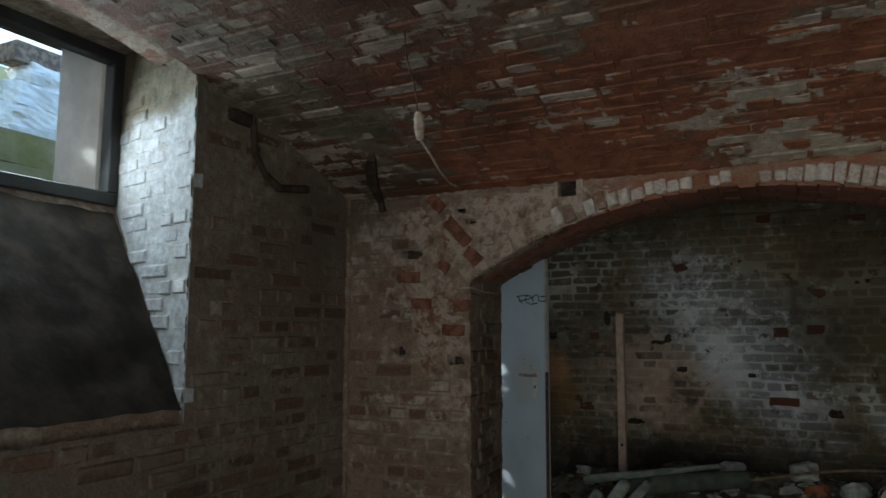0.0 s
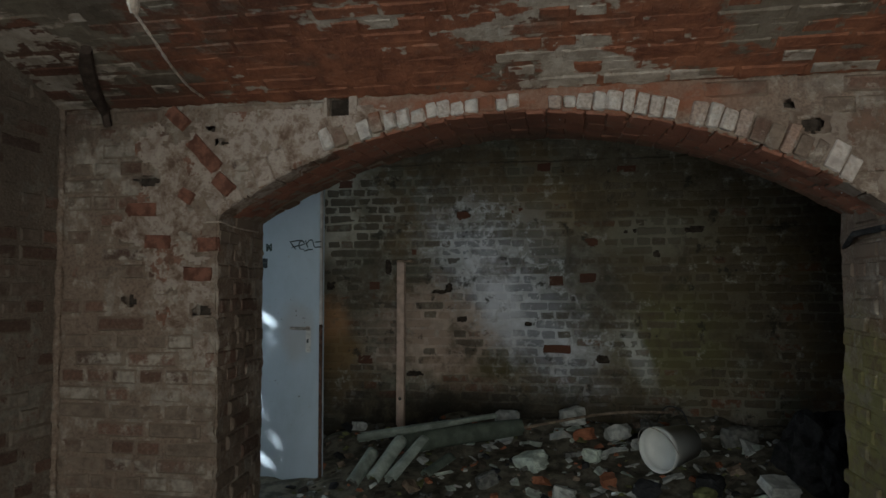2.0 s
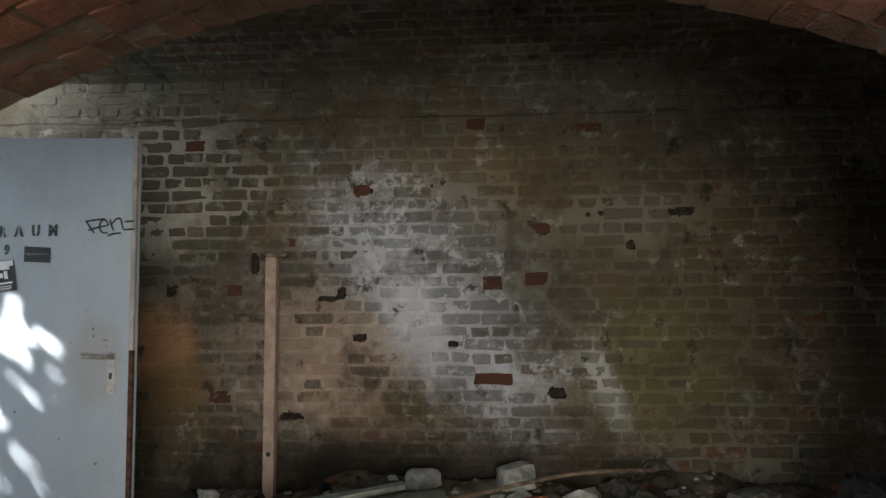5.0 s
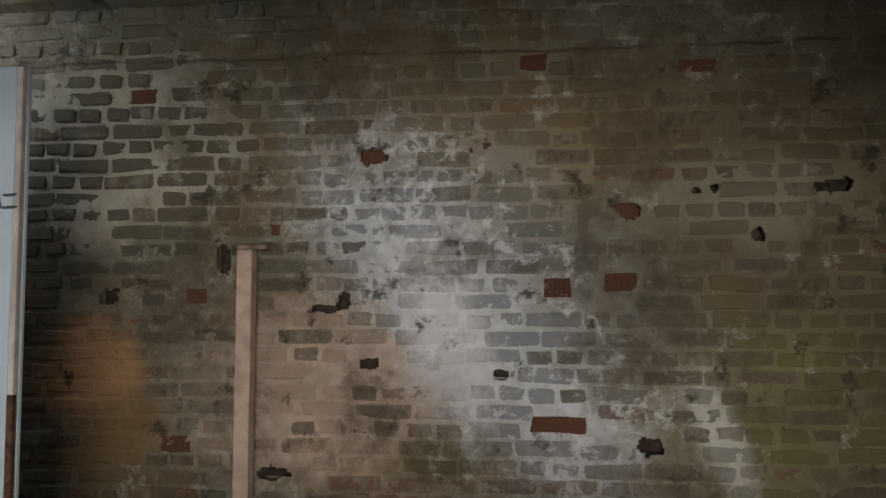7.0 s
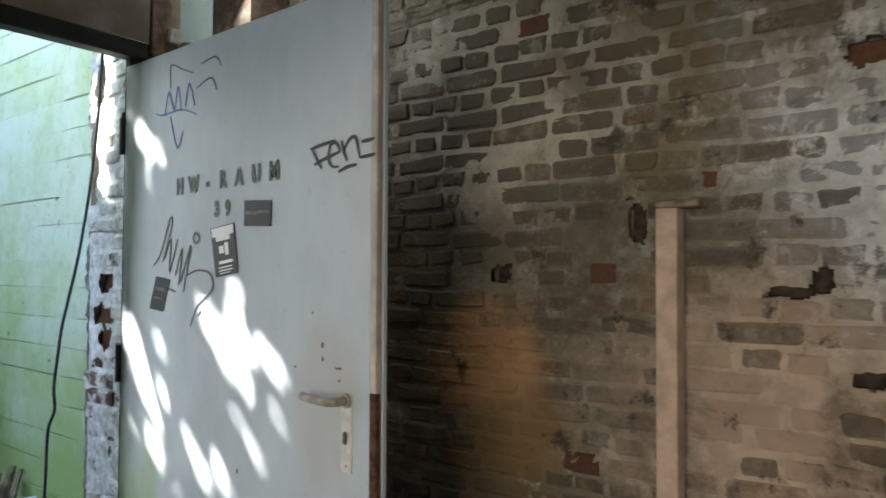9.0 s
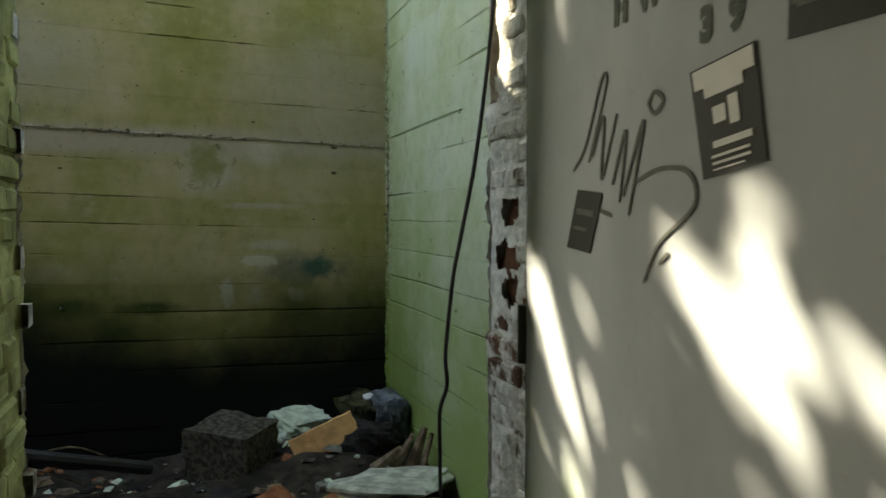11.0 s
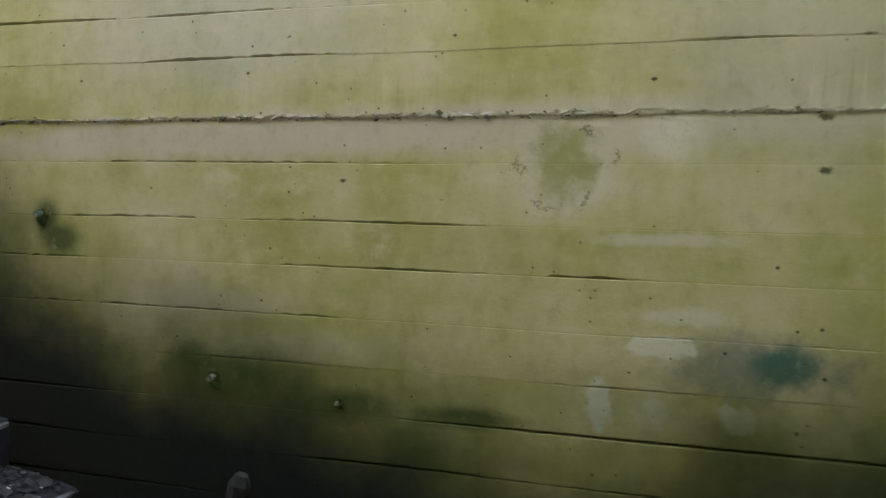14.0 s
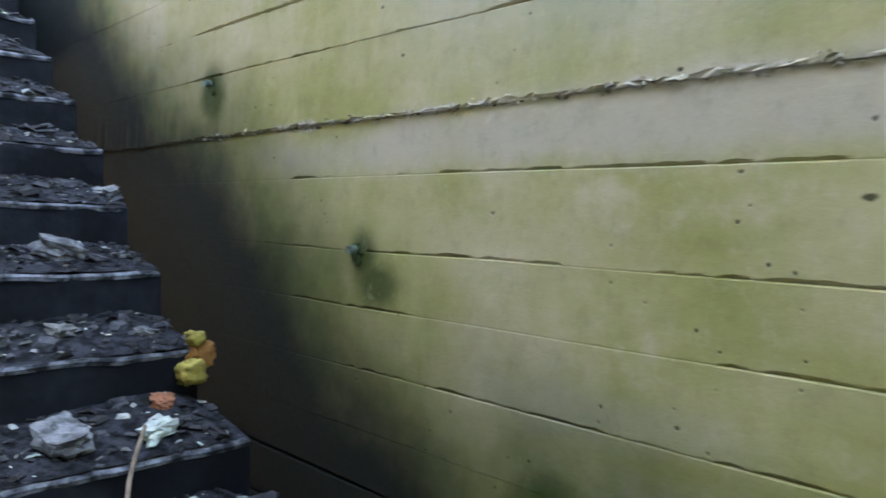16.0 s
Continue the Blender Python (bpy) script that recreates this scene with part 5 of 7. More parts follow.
M_ASH = plain("ash_grey", (0.075, 0.075, 0.08), 0.95, 0, 0.5, 30, 0.8)
M_BLOCK = plain("concrete_aerated_dirty", (0.10, 0.094, 0.076), 0.95, 0, 0.55, 42, 1.0)
M_STONE_DARK = plain("stone_sooty", (0.035, 0.034, 0.034), 0.9, 0, 0.5, 14, 0.7)
M_CHARRED_MOSS = plain("stone_charred_mossy", (0.06, 0.062, 0.035), 0.95, 0, 0.85, 12, 0.9)
M_ORANGE = plain("brick_orange", (0.78, 0.44, 0.20), 0.85, 0, 0.15, 20, 0.5)
M_REDCHIP = plain("brick_chip", (0.32, 0.13, 0.07), 0.9, 0, 0.3, 20, 0.5)
M_PLASTIC = plain("plastic_bluegrey", (0.085, 0.11, 0.14), 0.35, 0, 0.4, 9, 0.2)
M_PLASTIC_BLACK = plain("plastic_black", (0.018, 0.018, 0.02), 0.4, 0, 0.4, 9, 0.2)


def on_lip(r):
    """A point on the broken lip between the two pours of the retaining wall."""
    y = r.choice((r.gauss(3.75, 0.42), r.gauss(4.9, 0.35), r.uniform(2.6, 5.2)))
    y = min(5.6, max(2.4, y))
    return FAR_X + 0.001, y, POUR + SLOPE * (y - 4.15) + r.gauss(0.002, 0.006)


def in_corner(r):
    """A point in the corner between the retaining wall and the end wall."""
    return FAR_X + abs(r.gauss(0, 0.018)), WING_Y - abs(r.gauss(0, 0.007)), r.choice((r.uniform(0.5, 2.6), r.gauss(1.35, 0.2)))


M_CRUMB = plain("concrete_crumb", (0.44, 0.39, 0.29), 0.95, 0, 0.55, 40, 0.7)
M_CRUMB_DARK = plain("concrete_crumb_dark", (0.16, 0.14, 0.08), 0.95, 0, 0.5, 40, 0.7)
M_CRUMB_GREEN = plain("concrete_crumb_green", (0.42, 0.47, 0.26), 0.95, 0, 0.5, 40, 0.7)
chips("lip_crumbs", "pale crumbs of broken concrete along the joint of two pours", "crumbs", 420, on_lip, (0.004, 0.014), [M_CRUMB, M_CRUMB_DARK, M_CRUMB], 301, 0.6)
chips("corner_crumbs", "crumbling mortar in the corner of the stair well", "crumbs", 220, in_corner, (0.004, 0.013), [M_CRUMB_GREEN, M_CRUMB_DARK, M_CRUMB_GREEN], 302, 0.8)
M_YELLOW = plain("cloth_yellow", (0.31, 0.25, 0.06), 0.8, 0, 0.3, 30, 0.4)
M_CLOTH_ORANGE = plain("cloth_orange", (0.33, 0.15, 0.045), 0.8, 0, 0.3, 30, 0.4)
M_OLDWOOD = plain("wood_weathered", (0.24, 0.18, 0.13), 0.85, 0, 0.4, 22, 0.5)
M_INK = plain("paint_black", (0.02, 0.025, 0.022), 0.6, 0, 0.3, 40, 0.0)
M_INK_GREEN = plain("stencil_green_black", (0.03, 0.05, 0.04), 0.6, 0, 0.5, 60, 0.0)
M_INK_BLUE = plain("paint_blue", (0.10, 0.16, 0.42), 0.6, 0, 0.3, 40, 0.0)
M_INK_GREY = plain("paint_thin_grey", (0.08, 0.085, 0.08), 0.6, 0, 0.4, 40, 0.0)
M_PAPER = plain("paper_white", (0.75, 0.76, 0.76), 0.6, 0, 0.05, 30, 0.0)
M_STICKER = plain("sticker_print", (0.013, 0.016, 0.017), 0.65, 0, 0.5, 45, 0.0)
M_RUST = plain("rust", (0.10, 0.055, 0.036), 0.9, 0, 0.5, 40, 0.6)
M_CHIP = plain("paint_chipped", (0.20, 0.16, 0.13), 0.8, 0, 0.4, 60, 0.2)
M_STEEL = plain("steel_worn", (0.33, 0.29, 0.25), 0.6, 0.3, 0.3, 30, 0.1)
M_MOSS = plain("moss_dark", (0.05, 0.075, 0.025), 0.95, 0, 0.5, 60, 1.0)
M_TARP = plain("plaster_slab_greygreen", (0.50, 0.54, 0.46), 0.9, 0, 0.35, 15, 0.7)
k = Mat("leaf_green")
green = k.colors(k.chance(), (0.0, (0.045, 0.085, 0.014)), (1.0, (0.12, 0.18, 0.03)))
M_LEAF = k.finish(green, 0.5)
glow = k.node("ShaderNodeBsdfTranslucent", Color=(0.30, 0.36, 0.05, 1.0))
both = k.node("ShaderNodeMixShader", Fac=0.5)
k.link(k.bsdf.outputs[0], both.inputs[1])
k.link(glow.outputs[0], both.inputs[2])
k.link(both.outputs[0], k.t.nodes["Material Output"].inputs["Surface"])
M_BARK = plain("bark", (0.10, 0.075, 0.055), 0.95, 0, 0.4, 12, 0.9)

# ---- the steel door ----
DOOR_X0, DOOR_X1, DOOR_Y, DOOR_Z0, DOOR_Z1 = -2.93, -1.664, 5.56, 0.2, 2.13
door = thing("steel_door", "white steel door standing open, stencilled and scrawled over, sunlit", "door", where=Matrix.Translation((DOOR_X0, DOOR_Y, DOOR_Z0)) @ Matrix.Rotation(radians(-5.76), 4, "Z"))
W, H = DOOR_X1 - DOOR_X0, DOOR_Z1 - DOOR_Z0
bm = bevelled(boxes((0, W - 0.02, 0.0, 0.028, 0, H)), 0.003)
for v in bm.verts:   # the leaf hangs out of square
    v.co.z += 0.05 * (1 - v.co.x / W) if v.co.z > 1.0 else 0.0
leaf = part("leaf", bm, M_DOOR, door)
part("edge_fold", bevelled(boxes((W - 0.018, W, -0.002, 0.014, 0, H)), 0.003), M_DOOR_EDGE, door, "dirty rusting edge fold")
part("rust_strip", bevelled(boxes((W - 0.0195, W + 0.0015, -0.0035, 0.010, 0.02, 1.05)), 0.002, 1), M_RUST, door, "rusted lower strip of the edge")
part("edge_hem", bevelled(boxes((W - 0.016, W + 0.002, 0.015, 0.028, 0, H)), 0.002, 1), M_DOOR, door)


def on_door(name, bm, material, label="", lift=0.0015):
    """A flat mark in door coordinates: u from the hinge, v from the floor."""
    for v in bm.verts:
        v.co = Vector((v.co.x - DOOR_X0, -lift - v.co.y, v.co.z - DOOR_Z0))
    return part(name, bm, material, door, label)


def patch(corners, thick=0.0012):
    """A thin flat piece: corners in world x and z."""
    bm = bmesh.new()
    prism(bm, corners, 0.0, thick, lambda u, v, w: (u, w, v))
    return bm


def strokes(lines, width, thick=0.0008):
    """Pen strokes: flat ribbons along lines of world x and z."""
    bm = bmesh.new()
    for line in lines:
        pts = [p for p in curve_points([(x, 0, z) for x, z in line], 5)]
        n = len(pts)
        for i in range(n - 1):
            a, b = pts[i], pts[i + 1]
            d = (b - a)
            if d.length < 1e-6:
                continue
            d.normalize()
            s = Vector((-d.z, 0, d.x)) * width * (0.6 + 0.4 * math.sin(3.0 * i / n + 0.4))
            prism(bm, ((a.x - s.x, a.z - s.z), (b.x - s.x, b.z - s.z), (b.x + s.x, b.z + s.z), (a.x + s.x, a.z + s.z)), 0.0, thick, lambda u, v, w: (u, w, v))
    return bm


def letters(text, x, z, size, material, spread=1.0, squeeze=0.62, tilt=0.0):
    """Stencilled characters, one by one, with the stencil's bridges cut through."""
    for i, ch in enumerate(text):
        if ch == " ":
            continue
        cu = bpy.data.curves.new("letter", "FONT")
        cu.body, cu.size, cu.offset = ch, size, size * 0.075
        cu.align_x = "CENTER"
        tmp = bpy.data.objects.new("letter", cu)
        scene.collection.objects.link(tmp)
        bpy.context.view_layer.update()
        me = bpy.data.meshes.new_from_object(tmp.evaluated_get(bpy.context.evaluated_depsgraph_get()))
        bpy.data.objects.remove(tmp)
        bm = bmesh.new()
        bm.from_mesh(me)
        bpy.data.meshes.remove(me)
        if ch not in "-39M":   # the bridges of the stencil
            mid = sum(v.co.x for v in bm.verts) / len(bm.verts)
            for side in (-0.0035, 0.0035):
                bmesh.ops.bisect_plane(bm, geom=bm.verts[:] + bm.edges[:] + bm.faces[:], plane_co=(mid + side, 0, 0), plane_no=(1, 0, 0))
            bmesh.ops.delete(bm, geom=[f for f in bm.faces if abs(f.calc_center_median().x - mid) < 0.0034], context="FACES")
        cx = x + i * spread
        for v in bm.verts:
            v.co = Vector((cx + v.co.x * squeeze - DOOR_X0, -0.0016, z + v.co.y + i * tilt - DOOR_Z0))
        part("letter", bm, material, door)


letters("HW-RAUM", -2.536, 1.730, 0.060, M_INK_GREEN, 0.0815, 0.92)
letters("39", -2.322, 1.653, 0.054, M_INK_GREEN, 0.0570, 0.9)


def sticker(name, corners, label, bars, paper=None):
    """A pasted print: dark ground, paler bars for what cannot be read."""
    ob = on_door(name, patch(corners), M_STICKER, label)
    (x0, z0), (x1, z1), (x2, z2), (x3, z3) = corners
    at = lambda u, v: ((x0 * (1 - u) + x1 * u) * (1 - v) + (x3 * (1 - u) + x2 * u) * v, (z0 * (1 - u) + z1 * u) * (1 - v) + (z3 * (1 - u) + z2 * u) * v)
    for u0, v0, u1, v1 in bars:
        bm = patch([at(u0, v0), at(u1, v0), at(u1, v1), at(u0, v1)], 0.0005)
        for v in bm.verts:
            v.co = Vector((v.co.x - DOOR_X0, -0.0032 - v.co.y, v.co.z - DOOR_Z0))
        q = part("print_bar", bm, paper or M_INK_GREY, ob)
        q.matrix_parent_inverse = Matrix.Identity(4)
    return ob


sticker("sticker", [(-2.18, 1.685), (-2.056, 1.677), (-2.058, 1.613), (-2.181, 1.619)], "dark print with a torn pale band", [(0.04, 0.42, 0.96, 0.50), (0.1, 0.5, 0.5, 0.56), (0.55, 0.38, 0.9, 0.44)])
sticker("sticker", [(-2.353, 1.619), (-2.231, 1.63), (-2.208, 1.499), (-2.321, 1.485)], "dark print with a torn white head and pale lines", [(0.05, 0.02, 0.97, 0.2), (0.2, 0.2, 0.8, 0.3), (0.25, 0.70, 0.85, 0.76), (0.2, 0.82, 0.8, 0.845), (0.2, 0.88, 0.8, 0.905), (0.2, 0.94, 0.7, 0.955), (0.3, 0.4, 0.5, 0.55), (0.55, 0.35, 0.7, 0.6)], M_PAPER)
sticker("sticker", [(-2.679, 1.487), (-2.588, 1.478), (-2.632, 1.381), (-2.722, 1.388)], "small dark print, peeling", [(0.15, 0.3, 0.85, 0.4), (0.15, 0.6, 0.7, 0.66)])
# scrawls: a tag by the edge, a pen scrawl under the stencil, a faint blue one above it
on_door("scrawl", strokes([[(-1.898, 1.784), (-1.85, 1.79), (-1.806, 1.793)], [(-1.89, 1.781), (-1.873, 1.758), (-1.854, 1.735)], [(-1.883, 1.747), (-1.845, 1.756), (-1.788, 1.767)],
                           [(-1.788, 1.767), (-1.803, 1.788), (-1.824, 1.783), (-1.83, 1.756), (-1.817, 1.737), (-1.792, 1.734)], [(-1.783, 1.791), (-1.777, 1.769), (-1.764, 1.743)],
                           [(-1.775, 1.77), (-1.754, 1.791), (-1.735, 1.791), (-1.727, 1.766), (-1.72, 1.745)], [(-1.716, 1.78), (-1.693, 1.78), (-1.672, 1.782)], [(-1.718, 1.746), (-1.693, 1.747), (-1.67, 1.748)],
                           [(-1.794, 1.722), (-1.764, 1.73), (-1.731, 1.732)]], 0.0042), M_INK)
on_door("scrawl", strokes([[(-2.698, 1.52), (-2.651, 1.558), (-2.597, 1.655), (-2.58, 1.645), (-2.639, 1.53)], [(-2.627, 1.539), (-2.587, 1.597), (-2.594, 1.5), (-2.545, 1.596)], [(-2.557, 1.49), (-2.516, 1.568), (-2.534, 1.462)],
                           [(-2.523, 1.472), (-2.465, 1.576), (-2.506, 1.443)], [(-2.488, 1.49), (-2.42, 1.505), (-2.353, 1.495), (-2.341, 1.453), (-2.42, 1.405), (-2.46, 1.348)], [(-2.604, 1.452), (-2.557, 1.442)], [(-2.42, 1.377), (-2.398, 1.392)],
                           [(-2.454, 1.596), (-2.437, 1.61), (-2.415, 1.595), (-2.437, 1.581), (-2.454, 1.596)]], 0.0032), M_INK_GREY)
on_door("scrawl", strokes([[(-2.698, 1.989), (-2.651, 1.977), (-2.534, 1.976), (-2.442, 1.948)], [(-2.639, 1.976), (-2.616, 2.043), (-2.58, 1.983), (-2.557, 2.049), (-2.534, 1.971)], [(-2.511, 1.98), (-2.488, 2.045), (-2.454, 1.976)], [(-2.604, 1.965), (-2.557, 1.866), (-2.523, 1.913)]], 0.0028), M_INK_BLUE)
on_door("scrawl", strokes([[(-2.604, 2.052), (-2.604, 2.12), (-2.534, 2.096), (-2.465, 2.072)], [(-2.42, 2.089), (-2.341, 2.093), (-2.309, 2.063)], [(-2.442, 2.024), (-2.364, 2.039), (-2.331, 1.999)]], 0.0022), M_INK_GREY)
for x, z, w, h in ((-1.846, 1.337, 0.006, 0.010), (-1.844, 1.306, 0.005, 0.008), (-1.883, 1.408, 0.006, 0.005), (-1.789, 1.29, 0.02, 0.004), (-1.784, 1.264, 0.006, 0.004), (-1.949, 1.28, 0.006, 0.004), (-1.99, 0.885, 0.008, 0.006), (-2.2, 0.99, 0.005, 0.01), (-1.819, 0.789, 0.012, 0.006)):
    on_door("chip_mark", patch([(x - w * 0.6, z - h * 0.7), (x + w * 0.5, z - h * 0.5), (x + w * 0.4, z + h * 0.7), (x - w * 0.5, z + h * 0.5)]), M_CHIP)
HANDLE = ((-1.759, 0.0, 1.224), (-1.759, -0.035, 1.224), (-1.774, -0.045, 1.224), (-1.819, -0.046, 1.225), (-1.864, -0.044, 1.227))
handle = part("handle", tube([(u - DOOR_X0, y, z - DOOR_Z0) for u, y, z in HANDLE], 0.0095, 10), M_STEEL, door, "worn lever handle")
lock = part("lock_plate", bevelled(boxes((-1.777 - DOOR_X0, -1.741 - DOOR_X0, -0.002, 0.001, 1.07 - DOOR_Z0, 1.24 - DOOR_Z0)), 0.001, 1), M_LOCK, door, "paint-clogged lock plate")
# a flat black patch paints the dark inside of the keyhole
keyhole = on_door("keyhole", patch([(-1.768, 1.133), (-1.757, 1.13), (-1.753, 1.153), (-1.759, 1.159), (-1.767, 1.156)]), M_INK, "", 0.004)
keyhole.parent = lock
for z in (1.085, 1.225):
    part("screw", tube([(HANDLE[0][0] - DOOR_X0, -0.0035, z - DOOR_Z0), (HANDLE[0][0] - DOOR_X0, -0.002, z - DOOR_Z0)], 0.004, 8), M_STEEL, lock)
part("rosette", tube([(HANDLE[0][0] - DOOR_X0, -0.007, HANDLE[0][2] - DOOR_Z0), (HANDLE[0][0] - DOOR_X0, 0.0, HANDLE[0][2] - DOOR_Z0)], 0.016, 14), M_STEEL, handle)
for z in (0.45, 1.2, 1.95):
    part("hinge", tube([(-0.012, 0.0, z - DOOR_Z0 - 0.06), (-0.012, 0.0, z - DOOR_Z0 + 0.06)], 0.013, 12), M_FRAME, door)

frame_ob = thing("door_frame", "dark steel door frame set in the broken plaster of the doorway", "door frame")
part("head", bevelled(boxes((-3.0, -2.94, DOOR_Y0 + 0.005, 5.64, 2.225, 2.285)), 0.004, 1), M_FRAME, frame_ob)
part("hinge_post", bevelled(boxes((-2.985, -2.945, 5.585, 5.715, 0.2, 2.225)), 0.004, 1), M_FRAME, frame_ob)
part("lock_post", bevelled(boxes((-2.985, -2.945, DOOR_Y0 + 0.005, DOOR_Y0 + 0.05, 0.2, 2.225)), 0.004, 1), M_FRAME, frame_ob)
structure(part("wall_over_door", boxes((-3.06, -2.955, DOOR_Y0 + 0.005, 5.655, 2.287, 2.46)), M_PLASTER), "patch of pinkish old plaster over the door frame", "wall")
tagged(part("timber_stud", bevelled(boxes((-3.04, -2.95, 5.66, 5.77, 2.25, 2.93)), 0.004, 1), M_OLDWOOD), "weathered timber stud beside the door frame", "stud")
stone("rusty_bracket", "rusty iron bracket on the door frame", "bracket", (-2.935, 5.575, 2.01), (0.045, 0.03, 0.028), 3, M_RUST, (0, 20, 30), 0.4, 0.1)

# ---- rear room ----
def heap(x, y):
    """Height of the rubble over the rear room's floor."""
    rise = max(0.0, min(1.0, (y - 4.85) / 1.3))
    side = max(0.0, min(1.0, (x + 2.2) / 1.2))
    n = 0.05 * noise.noise(Vector((x * 2.1, y * 2.1, 3))) + 0.035 * noise.noise(Vector((x * 6, y * 6, 5))) + 0.012 * noise.noise(Vector((x * 19, y * 19, 7)))
    lump = 0.10 * math.exp(-((x - 1.05) ** 2 + (y - 5.5) ** 2) / 0.12)
    return 0.19 + (0.36 * rise * (0.35 + 0.65 * side)) + n * (0.35 + rise) + lump


nx, ny = 110, 70
hv = [(-2.94 + 5.5 * i / nx, 4.08 + 2.16 * j / ny) for j in range(ny + 1) for i in range(nx + 1)]
heap_ob = part("rubble_heap", ([(x, y, heap(x, y)) for x, y in hv], [(j * (nx + 1) + i, j * (nx + 1) + i + 1, (j + 1) * (nx + 1) + i + 1, (j + 1) * (nx + 1) + i) for j in range(ny) for i in range(nx)]), plain("rubble_earth", (0.13, 0.115, 0.085), 0.95, 0, 0.5, 13, 0.9))
tagged(smooth(heap_ob), "heap of earth, mortar and brick rubble against the rear wall", "rubble", kind="stuff")


def on_heap(r, x0, x1, y0, y1):
    x, y = r.uniform(x0, x1), r.uniform(y0, y1)
    return (x, y, heap(x, y))


chips("rubble_chips", "broken mortar, brick and plaster chips on the heap", "rubble", 900, lambda r: on_heap(r, -1.9, 1.5, 4.7, 6.22), (0.02, 0.075), [M_STONE_GREY, M_DIRT, M_REDCHIP, M_STONE_MOSS, M_STONE_GREY, M_DIRT, M_STONE_DARK, M_STONE_PALE, M_OLDWOOD], 71)
chips("plaster_flakes", "pale plaster flakes and paper scraps in the rubble", "rubble", 90, lambda r: on_heap(r, -0.9, 1.0, 5.2, 6.2), (0.05, 0.13), [M_STONE_PALE, M_TARP], 72, 0.2)
chips("doorstep_litter", "sunlit splinters and leaves at the foot of the door", "litter", 160, lambda r: (r.uniform(-2.9, -1.5), r.uniform(5.1, 5.54), 0.21), (0.03, 0.09), [M_STONE_PALE, M_OLDWOOD, M_STONE_GREY], 73, 0.25)
for i, (x, y, s, m, sq) in enumerate(((0.20, 5.95, 0.16, M_STONE_PALE, 0.6), (0.02, 5.62, 0.13, M_TARP, 0.5), (-0.35, 5.5, 0.17, M_TARP, 0.6), (0.42, 6.05, 0.12, M_STONE_GREY, 0.6), (-0.1, 6.1, 0.2, M_STONE_PALE, 0.5), (-0.55, 6.12, 0.16, M_STONE_PALE, 0.5),
                                     (0.66, 5.33, 0.17, M_STONE_DARK, 0.4), (0.31, 5.24, 0.13, M_STONE_DARK, 0.5), (0.95, 5.9, 0.2, M_STONE_GREY, 0.5), (0.1, 5.35, 0.1, M_REDCHIP, 0.8), (-0.15, 5.25, 0.12, M_STONE_PALE, 0.6), (0.62, 5.25, 0.13, M_STONE_MOSS, 0.5), (1.3, 5.75, 0.18, M_STONE_DARK, 0.5),
                                     (-0.6, 5.3, 0.12, M_STONE_GREY, 0.5), (0.9, 5.15, 0.14, M_TARP, 0.6), (-0.02, 5.9, 0.12, M_REDCHIP, 0.8), (0.33, 5.75, 0.11, M_STONE_PALE, 0.6), (-1.62, 6.12, 0.1, M_STONE_PALE, 0.8))):
    stone("rubble_stone", "lump of broken masonry in the rubble heap", "stone", (x, y, heap(x, y) + s * 0.22), (s, s * 0.8, s * 0.6), 200 + i, m, (i * 23 % 40 - 20, i * 37 % 40 - 20, i * 71 % 180), sq, 0.14, "rubble stones")
stone("sooty_lump", "large dark rounded lump, like a sack, beside the pier", "lump", (1.30, 5.44, 0.52), (0.36, 0.36, 0.44), 77, M_STONE_DARK, (0, 10, 30), 0.35, 0.2, cuts=9)

stone("concrete_slab", "pale flat piece of broken concrete in the rubble", "slab", (0.97, 5.13, 0.43), (0.17, 0.13, 0.06), 41, M_STONE_PALE, (18, 4, 20), 0.85, 0.07, cuts=5)

post = thing("timber_post", "raw pine batten standing against the damp brick wall", "post", where=Matrix.Translation((-1.328, 6.17, 0.34)) @ Matrix.Rotation(radians(-0.6), 4, "X"))
part("batten", bevelled(boxes((-0.028, 0.028, -0.028, 0.028, 0, 1.33)), 0.003), M_WOOD, post)
part("crosspiece", bevelled(boxes((-0.03, 0.085, -0.03, 0.035, 1.331, 1.348)), 0.003, 1), M_OLDWOOD, post, "thin split board nailed on top")
# black disc on the surface for the shaded hole
part("nail_hole", tube([(0, -0.0285, 0.34), (0, -0.0275, 0.34)], 0.012, 12), M_INK, post)

bucket = thing("bucket", "white plastic bucket lying on its side in the rubble", "bucket", where=look((0.575, 5.567, 0.56), (0.38, 5.375, 0.545)))
bm = bmesh.new()
seg = 44
rings = []
for z, r in ((0.0, 0.0), (0.0, 0.102), (-0.24, 0.124), (-0.245, 0.131), (-0.275, 0.132), (-0.278, 0.128), (-0.24, 0.120), (-0.2, 0.117), (-0.19, 0.05), (-0.188, 0.0)):
    rings.append([bm.verts.new((r * math.cos(2 * math.pi * k / seg), r * math.sin(2 * math.pi * k / seg), z)) for k in range(seg)] if r else [bm.verts.new((0, 0, z))])
for a, c in zip(rings, rings[1:]):
    for k in range(seg):
        if len(a) == 1:
            bm.faces.new((a[0], c[k], c[(k + 1) % seg]))
        elif len(c) == 1:
            bm.faces.new((a[k], c[0], a[(k + 1) % seg]))
        else:
            bm.faces.new((a[k], a[(k + 1) % seg], c[(k + 1) % seg], c[k]))
smooth(part("shell", bm, M_BUCKET, bucket))
bail = [(0.132 * math.cos(a), 0.132 * math.sin(a) , -0.26 - 0.06 * math.sin(a)) for a in (math.pi * k / 16 for k in range(17))]
